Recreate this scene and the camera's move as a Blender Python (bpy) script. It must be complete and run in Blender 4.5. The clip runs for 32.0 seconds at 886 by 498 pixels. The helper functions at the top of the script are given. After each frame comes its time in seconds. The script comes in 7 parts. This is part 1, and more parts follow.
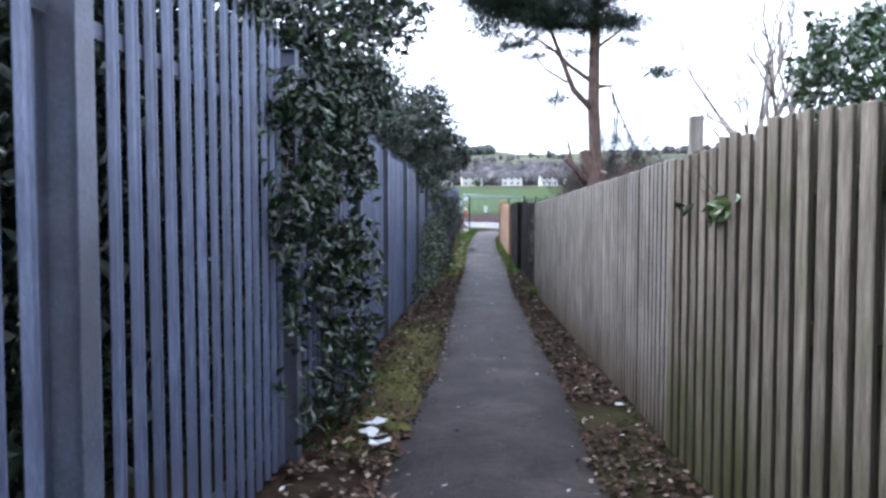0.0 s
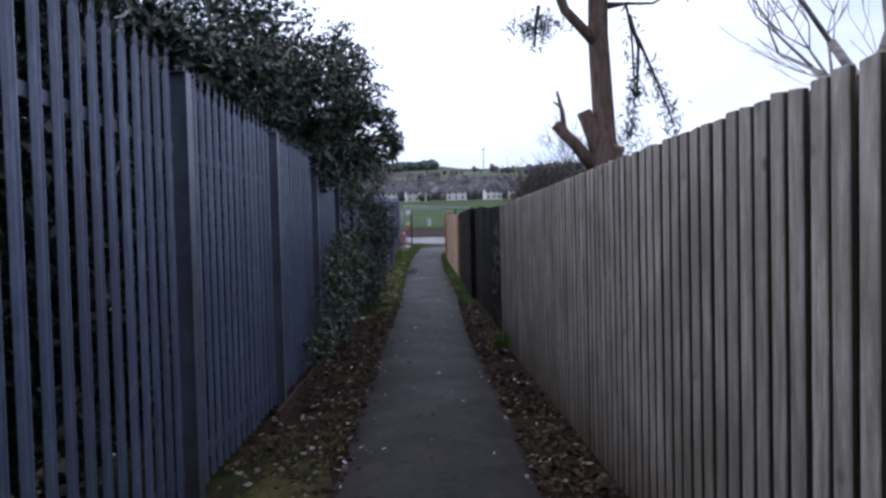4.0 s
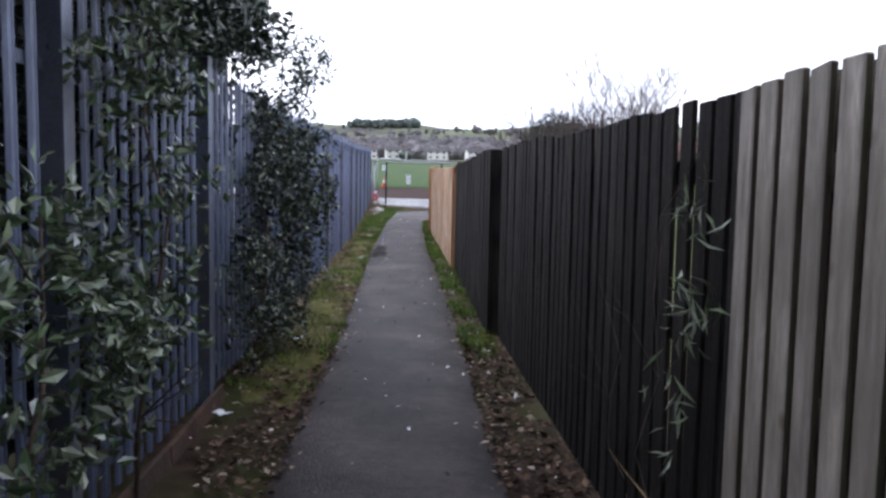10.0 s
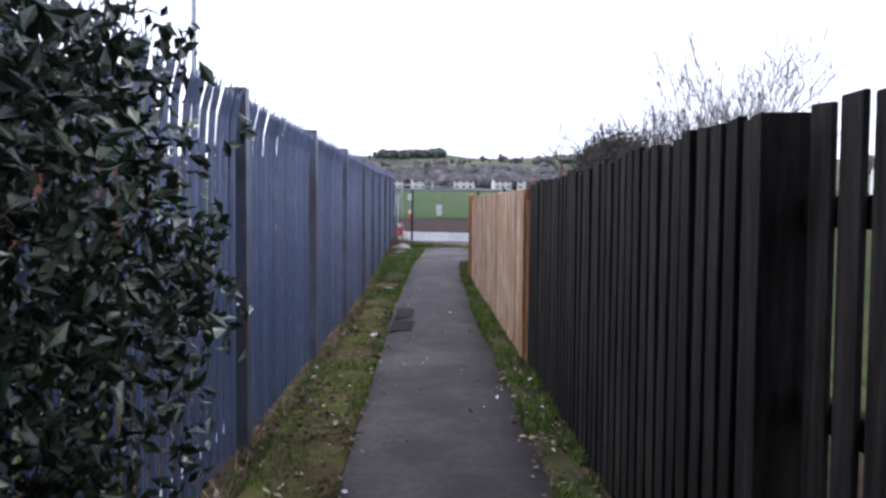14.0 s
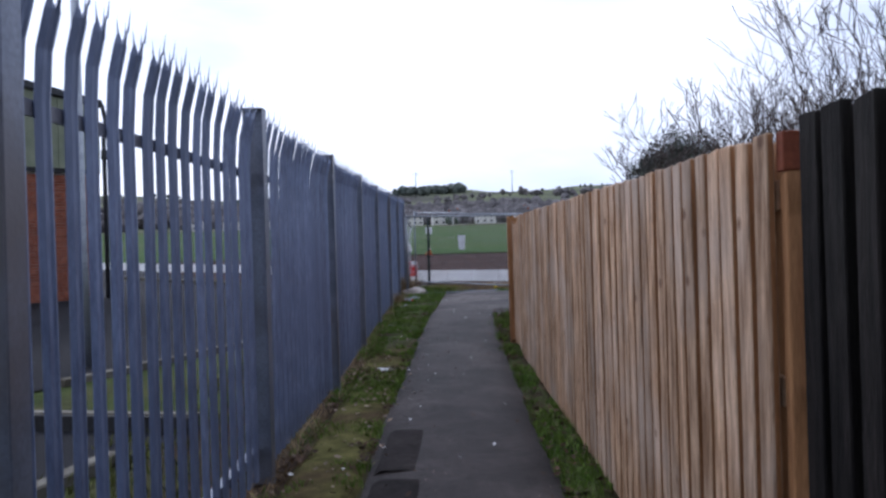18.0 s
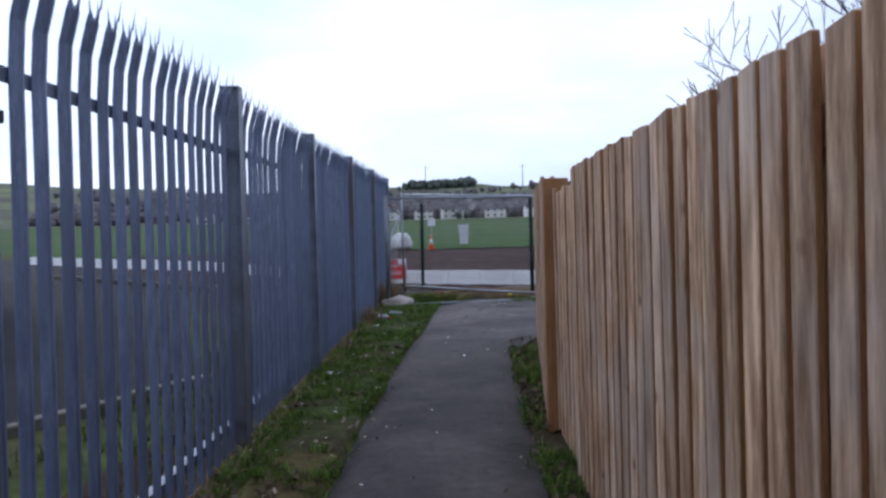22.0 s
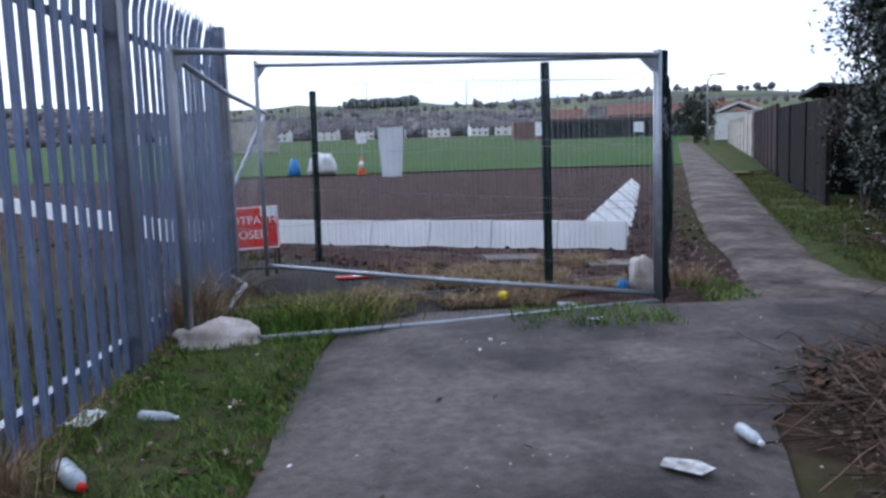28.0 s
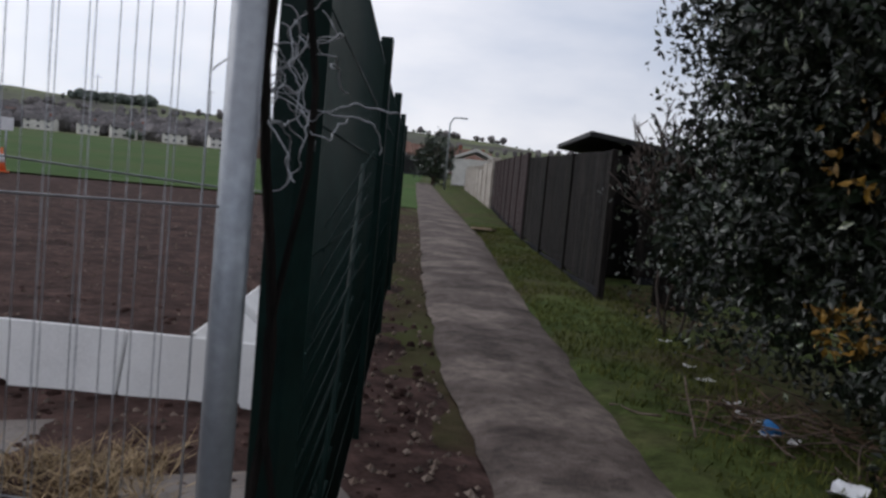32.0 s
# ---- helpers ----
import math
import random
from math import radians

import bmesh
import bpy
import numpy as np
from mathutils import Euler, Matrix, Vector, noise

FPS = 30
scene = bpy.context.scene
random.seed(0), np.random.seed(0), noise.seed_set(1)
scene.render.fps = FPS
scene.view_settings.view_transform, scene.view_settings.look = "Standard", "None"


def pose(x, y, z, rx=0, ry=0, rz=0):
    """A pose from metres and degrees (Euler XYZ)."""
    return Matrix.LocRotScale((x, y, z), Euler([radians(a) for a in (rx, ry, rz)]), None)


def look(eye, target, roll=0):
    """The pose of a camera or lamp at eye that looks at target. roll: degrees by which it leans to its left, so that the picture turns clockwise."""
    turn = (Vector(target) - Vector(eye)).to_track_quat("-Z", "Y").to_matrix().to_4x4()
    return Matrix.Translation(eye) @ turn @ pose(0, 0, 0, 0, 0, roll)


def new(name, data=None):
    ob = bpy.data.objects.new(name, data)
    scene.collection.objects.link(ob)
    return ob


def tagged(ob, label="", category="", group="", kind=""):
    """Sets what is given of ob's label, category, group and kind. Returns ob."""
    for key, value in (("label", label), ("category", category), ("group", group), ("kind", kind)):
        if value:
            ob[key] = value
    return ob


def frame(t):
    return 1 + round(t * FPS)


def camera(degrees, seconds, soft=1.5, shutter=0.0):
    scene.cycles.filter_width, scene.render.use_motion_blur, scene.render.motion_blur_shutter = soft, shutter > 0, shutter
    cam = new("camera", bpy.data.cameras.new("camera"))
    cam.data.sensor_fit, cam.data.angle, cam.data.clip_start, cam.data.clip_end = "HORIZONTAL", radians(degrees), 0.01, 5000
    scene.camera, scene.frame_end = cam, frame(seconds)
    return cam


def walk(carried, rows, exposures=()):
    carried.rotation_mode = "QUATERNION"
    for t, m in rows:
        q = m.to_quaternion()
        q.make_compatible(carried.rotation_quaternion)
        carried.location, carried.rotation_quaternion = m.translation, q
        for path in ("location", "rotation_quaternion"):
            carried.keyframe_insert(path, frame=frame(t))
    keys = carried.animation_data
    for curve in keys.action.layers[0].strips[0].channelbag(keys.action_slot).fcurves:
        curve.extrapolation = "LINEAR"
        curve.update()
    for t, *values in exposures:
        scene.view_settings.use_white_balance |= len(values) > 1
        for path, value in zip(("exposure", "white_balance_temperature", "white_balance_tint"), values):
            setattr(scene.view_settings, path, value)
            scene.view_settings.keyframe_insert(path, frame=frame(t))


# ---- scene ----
cam = camera(59.5, 32.0, soft=2.7, shutter=0.1)
PATH = [
    (0, (0.649, -1.45, 1.787), (0.485, 0.54, 1.679), 0.0),
    (0.5, (0.679, -0.766, 1.759), (0.526, 1.226, 1.677), -0.3),
    (1, (0.693, -0.2, 1.738), (0.576, 1.795, 1.666), 1.0),
    (1.5, (0.733, 0.396, 1.737), (0.611, 2.391, 1.661), 0.3),
    (2, (0.738, 1.064, 1.705), (0.626, 3.059, 1.612), 0.7),
    (2.5, (0.716, 1.768, 1.678), (0.614, 3.763, 1.569), -0.2),
    (3, (0.657, 2.466, 1.684), (0.583, 4.462, 1.58), 0.2),
    (3.5, (0.622, 3.118, 1.684), (0.587, 5.116, 1.606), -1.1),
    (5.5, (0.443, 5.601, 1.572), (0.446, 7.6, 1.509), -1.0),
    (6, (0.448, 6.149, 1.568), (0.462, 8.148, 1.489), 1.0),
    (6.5, (0.469, 6.749, 1.571), (0.477, 8.747, 1.486), 0.9),
    (7, (0.463, 7.515, 1.559), (0.466, 9.513, 1.465), 0.4),
    (7.5, (0.444, 8.247, 1.548), (0.434, 10.243, 1.434), -0.6),
    (8, (0.433, 8.931, 1.552), (0.426, 10.926, 1.419), -1.0),
    (8.5, (0.422, 9.606, 1.557), (0.423, 11.599, 1.397), -1.0),
    (9, (0.389, 10.259, 1.555), (0.387, 12.252, 1.383), 0.2),
    (9.5, (0.379, 10.896, 1.594), (0.379, 12.888, 1.414), 1.2),
    (10, (0.373, 11.616, 1.593), (0.405, 13.609, 1.422), 1.0),
    (10.5, (0.336, 12.316, 1.581), (0.413, 14.31, 1.437), 2.9),
    (11, (0.29, 13.004, 1.595), (0.367, 14.999, 1.482), 3.0),
    (11.5, (0.271, 13.717, 1.551), (0.328, 15.713, 1.441), -0.7),
    (12, (0.238, 14.471, 1.513), (0.289, 16.466, 1.373), -1.0),
    (12.5, (0.205, 15.117, 1.554), (0.235, 17.112, 1.409), -1.1),
    (13, (0.169, 15.692, 1.544), (0.181, 17.686, 1.394), -0.4),
    (13.5, (0.07, 16.214, 1.627), (0.054, 18.21, 1.505), -1.1),
    (14, (0.069, 16.842, 1.628), (0.032, 18.84, 1.532), 0.4),
    (14.5, (0.046, 17.537, 1.621), (-0.003, 19.535, 1.549), -0.5),
    (16.5, (-0.118, 20.293, 1.565), (-0.211, 22.29, 1.533), -2.7),
    (17, (-0.147, 21.026, 1.576), (-0.236, 23.024, 1.547), -0.8),
    (17.5, (-0.126, 21.678, 1.567), (-0.214, 23.676, 1.557), -3.2),
    (18, (-0.085, 22.31, 1.565), (-0.179, 24.308, 1.561), -1.7),
    (18.5, (-0.012, 22.916, 1.575), (-0.114, 24.914, 1.575), -2.0),
    (19, (0.004, 23.534, 1.551), (-0.066, 25.533, 1.545), -0.4),
    (19.5, (-0.013, 24.235, 1.581), (-0.105, 26.233, 1.597), -1.1),
    (20, (-0.004, 24.909, 1.522), (-0.112, 26.906, 1.52), -0.6),
    (20.5, (0.02, 25.522, 1.554), (-0.097, 27.518, 1.538), -1.2),
    (21, (0.009, 26.167, 1.557), (-0.126, 28.162, 1.536), -2.5),
    (21.5, (-0.028, 26.909, 1.589), (-0.146, 28.906, 1.573), -2.2),
    (22, (-0.064, 27.635, 1.54), (-0.184, 29.632, 1.522), -1.5),
    (22.5, (-0.097, 28.316, 1.546), (-0.209, 30.312, 1.5), -1.2),
    (23, (-0.128, 28.995, 1.527), (-0.256, 30.989, 1.448), -0.4),
    (23.5, (-0.135, 29.788, 1.575), (-0.228, 31.783, 1.478), 1.3),
    (24, (-0.21, 30.531, 1.587), (-0.293, 32.526, 1.481), 0.3),
    (24.5, (-0.248, 31.178, 1.646), (-0.281, 33.175, 1.541), -0.2),
    (25, (-0.347, 31.977, 1.618), (-0.346, 33.974, 1.513), -1.8),
    (25.5, (-0.4, 32.585, 1.695), (-0.367, 34.583, 1.61), 0.6),
    (27.5, (-0.264, 35.508, 1.569), (-0.231, 37.499, 1.389), 0.7),
    (28, (-0.233, 36.185, 1.601), (-0.214, 38.172, 1.375), -1.9),
    (28.5, (-0.141, 36.806, 1.644), (-0.091, 38.792, 1.413), -0.4),
    (29, (-0.042, 37.477, 1.643), (0.039, 39.463, 1.418), -1.5),
    (29.5, (0.074, 38.083, 1.681), (0.225, 40.064, 1.452), 0.8),
    (30, (0.109, 38.771, 1.715), (0.192, 40.761, 1.523), 1.7),
    (30.5, (0.399, 39.346, 1.75), (0.77, 41.302, 1.558), 3.8),
    (31, (0.68, 40.004, 1.773), (1.122, 41.948, 1.609), 1.5),
    (31.5, (1.03, 40.7, 1.72), (1.718, 42.57, 1.553), 0.4),
    (32, (1.42, 41.15, 1.72), (2.099, 43.026, 1.58), 5.4),
]
EXPOSURES = [(0, 1.62, 5550, 14), (1, 1.4, 5600, 16), (2, 0.72, 5550, 18), (3, 0.2, 5500, 19), (5.5, 0.6, 5600, 14), (7, 1.0, 5700, 14), (8, 1.0, 5900, 13), (9, 1.06, 5900, 14), (10, 1.14, 5900, 16), (11, 1.05, 5850, 16), (12, 1.08, 5800, 17), (13, 1.24, 5750, 18), (14, 0.84, 5800, 18), (17, 0.2, 5650, 17), (21, 0.22, 5500, 14), (22, 0.08, 5450, 14), (23, 0.32, 5450, 12), (24, 0.45, 5400, 11), (25.5, 0.5, 5350, 11), (28, 0.52, 5400, 13), (29.5, 0.45, 5650, 14), (30.5, 0.08, 5950, 15), (31, -0.1, 6150, 15), (32, -0.25, 6300, 13)]
walk(cam, [(t, look(eye, target, roll)) for t, eye, target, roll in PATH], EXPOSURES)

# ---- light: an overcast winter day ----
world = bpy.data.worlds.new("overcast")
scene.world = world
world.use_nodes = True
wn, wl = world.node_tree.nodes, world.node_tree.links
wn.clear()
w_out, w_bg = wn.new("ShaderNodeOutputWorld"), wn.new("ShaderNodeBackground")
w_sky, w_co = wn.new("ShaderNodeTexSky"), wn.new("ShaderNodeTexCoord")
w_sky.sky_type, w_sky.sun_disc = "NISHITA", False
w_sky.sun_elevation, w_sky.sun_rotation = radians(34), radians(-43)
w_map, w_noise, w_ramp, w_mix = wn.new("ShaderNodeMapping"), wn.new("ShaderNodeTexNoise"), wn.new("ShaderNodeValToRGB"), wn.new("ShaderNodeMix")
w_map.inputs["Scale"].default_value = (1.0, 1.0, 3.2)
w_noise.inputs["Scale"].default_value, w_noise.inputs["Detail"].default_value = 2.2, 6
w_ramp.color_ramp.elements[0].position, w_ramp.color_ramp.elements[0].color = 0.32, (0.62, 0.68, 0.79, 1)
w_ramp.color_ramp.elements[1].position, w_ramp.color_ramp.elements[1].color = 0.62, (1.0, 1.0, 1.02, 1)
w_mul = wn.new("ShaderNodeVectorMath")
w_mul.operation, w_mul.inputs[3].default_value = "SCALE", 0.09
w_mix.data_type, w_mix.inputs[0].default_value = "RGBA", 0.88
wl.new(w_co.outputs["Generated"], w_map.inputs[0])
wl.new(w_map.outputs[0], w_noise.inputs["Vector"])
wl.new(w_noise.outputs["Fac"], w_ramp.inputs[0])
wl.new(w_sky.outputs[0], w_mul.inputs[0])
wl.new(w_mul.outputs[0], w_mix.inputs[6])
wl.new(w_ramp.outputs[0], w_mix.inputs[7])
wl.new(w_mix.outputs[2], w_bg.inputs[0])
# the cloud is brighter round the hidden sun
w_dot, w_rng, w_glow = wn.new("ShaderNodeVectorMath"), wn.new("ShaderNodeMapRange"), wn.new("ShaderNodeMath")
w_dot.operation, w_dot.inputs[1].default_value = "DOT_PRODUCT", Vector((-13, 14, 13)).normalized()
w_rng.inputs["From Min"].default_value, w_rng.inputs["To Min"].default_value, w_rng.inputs["To Max"].default_value = -1.0, 0.50, 1.16
w_glow.operation, w_glow.inputs[1].default_value = "MULTIPLY", 1.15
wl.new(w_co.outputs["Generated"], w_dot.inputs[0])
wl.new(w_dot.outputs["Value"], w_rng.inputs[0])
wl.new(w_rng.outputs[0], w_glow.inputs[0])
wl.new(w_glow.outputs[0], w_bg.inputs[1])
wl.new(w_bg.outputs[0], w_out.inputs[0])
sun = new("sun", bpy.data.lights.new("sun", "SUN"))
sun.data.energy, sun.data.angle, sun.data.color = 0.8, radians(30), (1.0, 0.97, 0.93)
sun.matrix_world = look((-13, 14, 13), (0, 0, 0))


# ---- materials ----
def mat(name, a, b, scale=8.0, rough=0.8, bump=0.3, metal=0.0, stretch=(1, 1, 1), dirt=None, dirt_scale=1.3, vary=0.0, fine=60.0, spec=0.3, lo=0.35, hi=0.65, world_co=False, mottle=0.0, mottle_scale=14.0, dirt_lo=0.45, dirt_hi=0.68, foot=None, foot_high=0.5, dusty=None, knots=None):
    """Two mixed tones at one scale, a finer grain, patches of dirt, a little difference from piece to piece, and relief."""
    m = bpy.data.materials.new(name)
    m.use_nodes = True
    n, l = m.node_tree.nodes, m.node_tree.links
    p = n["Principled BSDF"]
    p.inputs["Roughness"].default_value, p.inputs["Metallic"].default_value = rough, metal
    p.inputs["Specular IOR Level"].default_value = spec
    co, mp = n.new("ShaderNodeTexCoord"), n.new("ShaderNodeMapping")
    geo = n.new("ShaderNodeNewGeometry")
    mp.inputs["Scale"].default_value = stretch
    info = n.new("ShaderNodeObjectInfo")
    shift = n.new("ShaderNodeVectorMath")
    shift.operation, shift.inputs[3].default_value = "SCALE", 37.0
    comb = n.new("ShaderNodeCombineXYZ")
    for k in range(3):
        l.new(info.outputs["Random"], comb.inputs[k])
    l.new(comb.outputs[0], shift.inputs[0])
    if world_co:
        l.new(geo.outputs["Position"], mp.inputs[0])
    else:
        l.new(shift.outputs[0], mp.inputs["Location"])
        l.new(co.outputs["Object"], mp.inputs[0])
    n1, n2 = n.new("ShaderNodeTexNoise"), n.new("ShaderNodeTexNoise")
    n1.inputs["Scale"].default_value, n1.inputs["Detail"].default_value = scale, 5
    n2.inputs["Scale"].default_value, n2.inputs["Detail"].default_value = fine, 3
    for q in (n1, n2):
        l.new(mp.outputs[0], q.inputs["Vector"])
    ramp = n.new("ShaderNodeValToRGB")
    ramp.color_ramp.elements[0].position, ramp.color_ramp.elements[0].color = lo, (*a, 1)
    ramp.color_ramp.elements[1].position, ramp.color_ramp.elements[1].color = hi, (*b, 1)
    l.new(n1.outputs["Fac"], ramp.inputs[0])
    out = ramp.outputs[0]
    grain = n.new("ShaderNodeMix")
    grain.data_type, grain.blend_type, grain.inputs[0].default_value = "RGBA", "OVERLAY", 0.45
    l.new(out, grain.inputs[6])
    l.new(n2.outputs["Fac"], grain.inputs[7])
    out = grain.outputs[2]
    if dirt:
        n3, r3, mx = n.new("ShaderNodeTexNoise"), n.new("ShaderNodeValToRGB"), n.new("ShaderNodeMix")
        n3.inputs["Scale"].default_value, n3.inputs["Detail"].default_value = dirt_scale, 6
        l.new(geo.outputs["Position"], n3.inputs["Vector"])
        r3.color_ramp.elements[0].position, r3.color_ramp.elements[1].position = dirt_lo, dirt_hi
        l.new(n3.outputs["Fac"], r3.inputs[0])
        mx.data_type = "RGBA"
        l.new(r3.outputs[0], mx.inputs[0])
        l.new(out, mx.inputs[6])
        mx.inputs[7].default_value = (*dirt, 1)
        out = mx.outputs[2]
    if knots:
        # round knots scattered over sawn boards
        off, vo, r7, m7 = n.new("ShaderNodeVectorMath"), n.new("ShaderNodeTexVoronoi"), n.new("ShaderNodeMapRange"), n.new("ShaderNodeMix")
        off.operation = "ADD"
        l.new(co.outputs["Object"], off.inputs[0])
        l.new(shift.outputs[0], off.inputs[1])
        l.new(off.outputs[0], vo.inputs["Vector"])
        vo.inputs["Scale"].default_value = 4.2
        r7.inputs["From Min"].default_value, r7.inputs["From Max"].default_value = 0.05, 0.13
        r7.inputs["To Min"].default_value, r7.inputs["To Max"].default_value = 0.8, 0.0
        l.new(vo.outputs["Distance"], r7.inputs[0])
        m7.data_type = "RGBA"
        l.new(r7.outputs[0], m7.inputs[0])
        l.new(out, m7.inputs[6])
        m7.inputs[7].default_value = (*knots, 1)
        out = m7.outputs[2]
    if dusty:
        # dry dust that lies in patches over one stretch of the way
        sy, n6, f6, r6, q6, m6 = n.new("ShaderNodeSeparateXYZ"), n.new("ShaderNodeTexNoise"), n.new("ShaderNodeMath"), n.new("ShaderNodeMapRange"), n.new("ShaderNodeMapRange"), n.new("ShaderNodeMix")
        n6.inputs["Scale"].default_value, n6.inputs["Detail"].default_value, n6.inputs["Roughness"].default_value = 0.8, 10, 0.68
        l.new(geo.outputs["Position"], sy.inputs[0])
        l.new(geo.outputs["Position"], n6.inputs["Vector"])
        r6.inputs["From Min"].default_value, r6.inputs["From Max"].default_value = dusty[0], dusty[1]
        l.new(sy.outputs[1], r6.inputs[0])
        q6.inputs["From Min"].default_value, q6.inputs["From Max"].default_value = 0.44, 0.62
        l.new(n6.outputs["Fac"], q6.inputs[0])
        f6.operation = "MULTIPLY"
        l.new(r6.outputs[0], f6.inputs[0])
        l.new(q6.outputs[0], f6.inputs[1])
        m6.data_type = "RGBA"
        l.new(f6.outputs[0], m6.inputs[0])
        l.new(out, m6.inputs[6])
        m6.inputs[7].default_value = (*dusty[2], 1)
        out = m6.outputs[2]
    if foot:
        # algae and splashed soil that climb unevenly from the foot of upright boards
        sep, n5, f5, r5, m5 = n.new("ShaderNodeSeparateXYZ"), n.new("ShaderNodeTexNoise"), n.new("ShaderNodeMath"), n.new("ShaderNodeMapRange"), n.new("ShaderNodeMix")
        n5.inputs["Scale"].default_value, n5.inputs["Detail"].default_value = 2.4, 5
        l.new(geo.outputs["Position"], n5.inputs["Vector"])
        l.new(co.outputs["Object"], sep.inputs[0])
        f5.operation, f5.inputs[1].default_value = "MULTIPLY_ADD", 1.6 * foot_high
        l.new(n5.outputs["Fac"], f5.inputs[0])
        l.new(sep.outputs[2], f5.inputs[2])
        r5.inputs["From Min"].default_value, r5.inputs["From Max"].default_value = 0.75 * foot_high, 2.0 * foot_high
        r5.inputs["To Min"].default_value, r5.inputs["To Max"].default_value = 0.85, 0.0
        l.new(f5.outputs[0], r5.inputs[0])
        m5.data_type = "RGBA"
        l.new(r5.outputs[0], m5.inputs[0])
        l.new(out, m5.inputs[6])
        m5.inputs[7].default_value = (*foot, 1)
        out = m5.outputs[2]
    if mottle:
        n4, r4, m4 = n.new("ShaderNodeTexNoise"), n.new("ShaderNodeMapRange"), n.new("ShaderNodeMix")
        n4.inputs["Scale"].default_value, n4.inputs["Detail"].default_value, n4.inputs["Roughness"].default_value = mottle_scale, 8, 0.7
        l.new(mp.outputs[0], n4.inputs["Vector"])
        r4.inputs["From Min"].default_value, r4.inputs["From Max"].default_value = 0.3, 0.7
        r4.inputs["To Min"].default_value, r4.inputs["To Max"].default_value = 1 - mottle, 1 + mottle
        l.new(n4.outputs["Fac"], r4.inputs[0])
        m4.data_type, m4.blend_type, m4.inputs[0].default_value = "RGBA", "MULTIPLY", 1.0
        l.new(out, m4.inputs[6])
        l.new(r4.outputs[0], m4.inputs[7])
        out = m4.outputs[2]
    if vary:
        hsv, mr = n.new("ShaderNodeHueSaturation"), n.new("ShaderNodeMapRange")
        mr.inputs["To Min"].default_value, mr.inputs["To Max"].default_value = 1 - vary, 1 + vary
        add = n.new("ShaderNodeMath")
        add.operation = "WRAP"
        add2 = n.new("ShaderNodeMath")
        add2.operation = "ADD"
        l.new(info.outputs["Random"], add2.inputs[0])
        l.new(geo.outputs["Random Per Island"], add2.inputs[1])
        l.new(add2.outputs[0], add.inputs[0])
        add.inputs[1].default_value, add.inputs[2].default_value = 1.0, 0.0
        l.new(add.outputs[0], mr.inputs[0])
        l.new(mr.outputs[0], hsv.inputs["Value"])
        l.new(out, hsv.inputs["Color"])
        out = hsv.outputs[0]
    l.new(out, p.inputs["Base Color"])
    if bump:
        bp = n.new("ShaderNodeBump")
        bp.inputs["Strength"].default_value, bp.inputs["Distance"].default_value = bump, 0.01
        ad = n.new("ShaderNodeMath")
        ad.operation = "ADD"
        l.new(n1.outputs["Fac"], ad.inputs[0])
        l.new(n2.outputs["Fac"], ad.inputs[1])
        l.new(ad.outputs[0], bp.inputs["Height"])
        l.new(bp.outputs[0], p.inputs["Normal"])
    return m


M_STEEL = mat("galvanised_blue_grey", (0.094, 0.113, 0.182), (0.165, 0.195, 0.292), 14, 0.38, 0.10, 0.12, dirt=(0.103, 0.120, 0.188), vary=0.18, spec=0.95, stretch=(3, 3, 0.6))
M_STEEL_NEW = mat("galvanised_pale_blue", (0.105, 0.136, 0.236), (0.175, 0.220, 0.355), 14, 0.42, 0.10, 0.08, dirt=(0.120, 0.155, 0.262), vary=0.18, spec=0.9, stretch=(3, 3, 0.6))
M_STEEL_POST = mat("galvanised_post", (0.110, 0.128, 0.175), (0.170, 0.192, 0.255), 6, 0.42, 0.12, 0.3, dirt=(0.115, 0.108, 0.118), spec=0.7)
M_TUBE = mat("galvanised_tube", (0.30, 0.33, 0.37), (0.42, 0.45, 0.49), 9, 0.42, 0.1, 0.55, dirt=(0.24, 0.25, 0.27))
M_WIRE = mat("wire", (0.26, 0.27, 0.29), (0.36, 0.37, 0.39), 20, 0.5, 0, 0.5)
M_GREEN = mat("green_powder_coat", (0.0026, 0.0125, 0.0110), (0.0055, 0.0205, 0.0180), 10, 0.5, 0.08, 0.0, dirt=(0.008, 0.018, 0.015), spec=0.12)
M_GREYWOOD = mat("weathered_grey_boards", (0.27, 0.235, 0.197), (0.46, 0.41, 0.355), 3.5, 0.58, 0.4, stretch=(9, 9, 1), dirt=(0.25, 0.22, 0.18), dirt_scale=2.2, vary=0.16, fine=24, spec=0.4, mottle=0.28, mottle_scale=4.0, foot=(0.135, 0.098, 0.058), foot_high=0.45, knots=(0.15, 0.115, 0.085))
M_ALGAE = mat("weathered_boards_with_algae", (0.20, 0.168, 0.118), (0.34, 0.285, 0.215), 3.5, 0.7, 0.35, stretch=(9, 9, 1), dirt=(0.15, 0.145, 0.07), dirt_scale=1.6, vary=0.18, fine=24, mottle=0.35, mottle_scale=4.0, foot=(0.095, 0.098, 0.030), foot_high=0.75)
M_DARKWOOD = mat("dark_stained_boards", (0.0038, 0.0031, 0.0029), (0.0165, 0.0135, 0.0122), 3.5, 0.85, 0.6, stretch=(9, 9, 0.8), dirt=(0.0195, 0.0172, 0.0145), dirt_lo=0.52, dirt_hi=0.74, vary=0.5, fine=24, spec=0.15, mottle=0.6, mottle_scale=3.0)
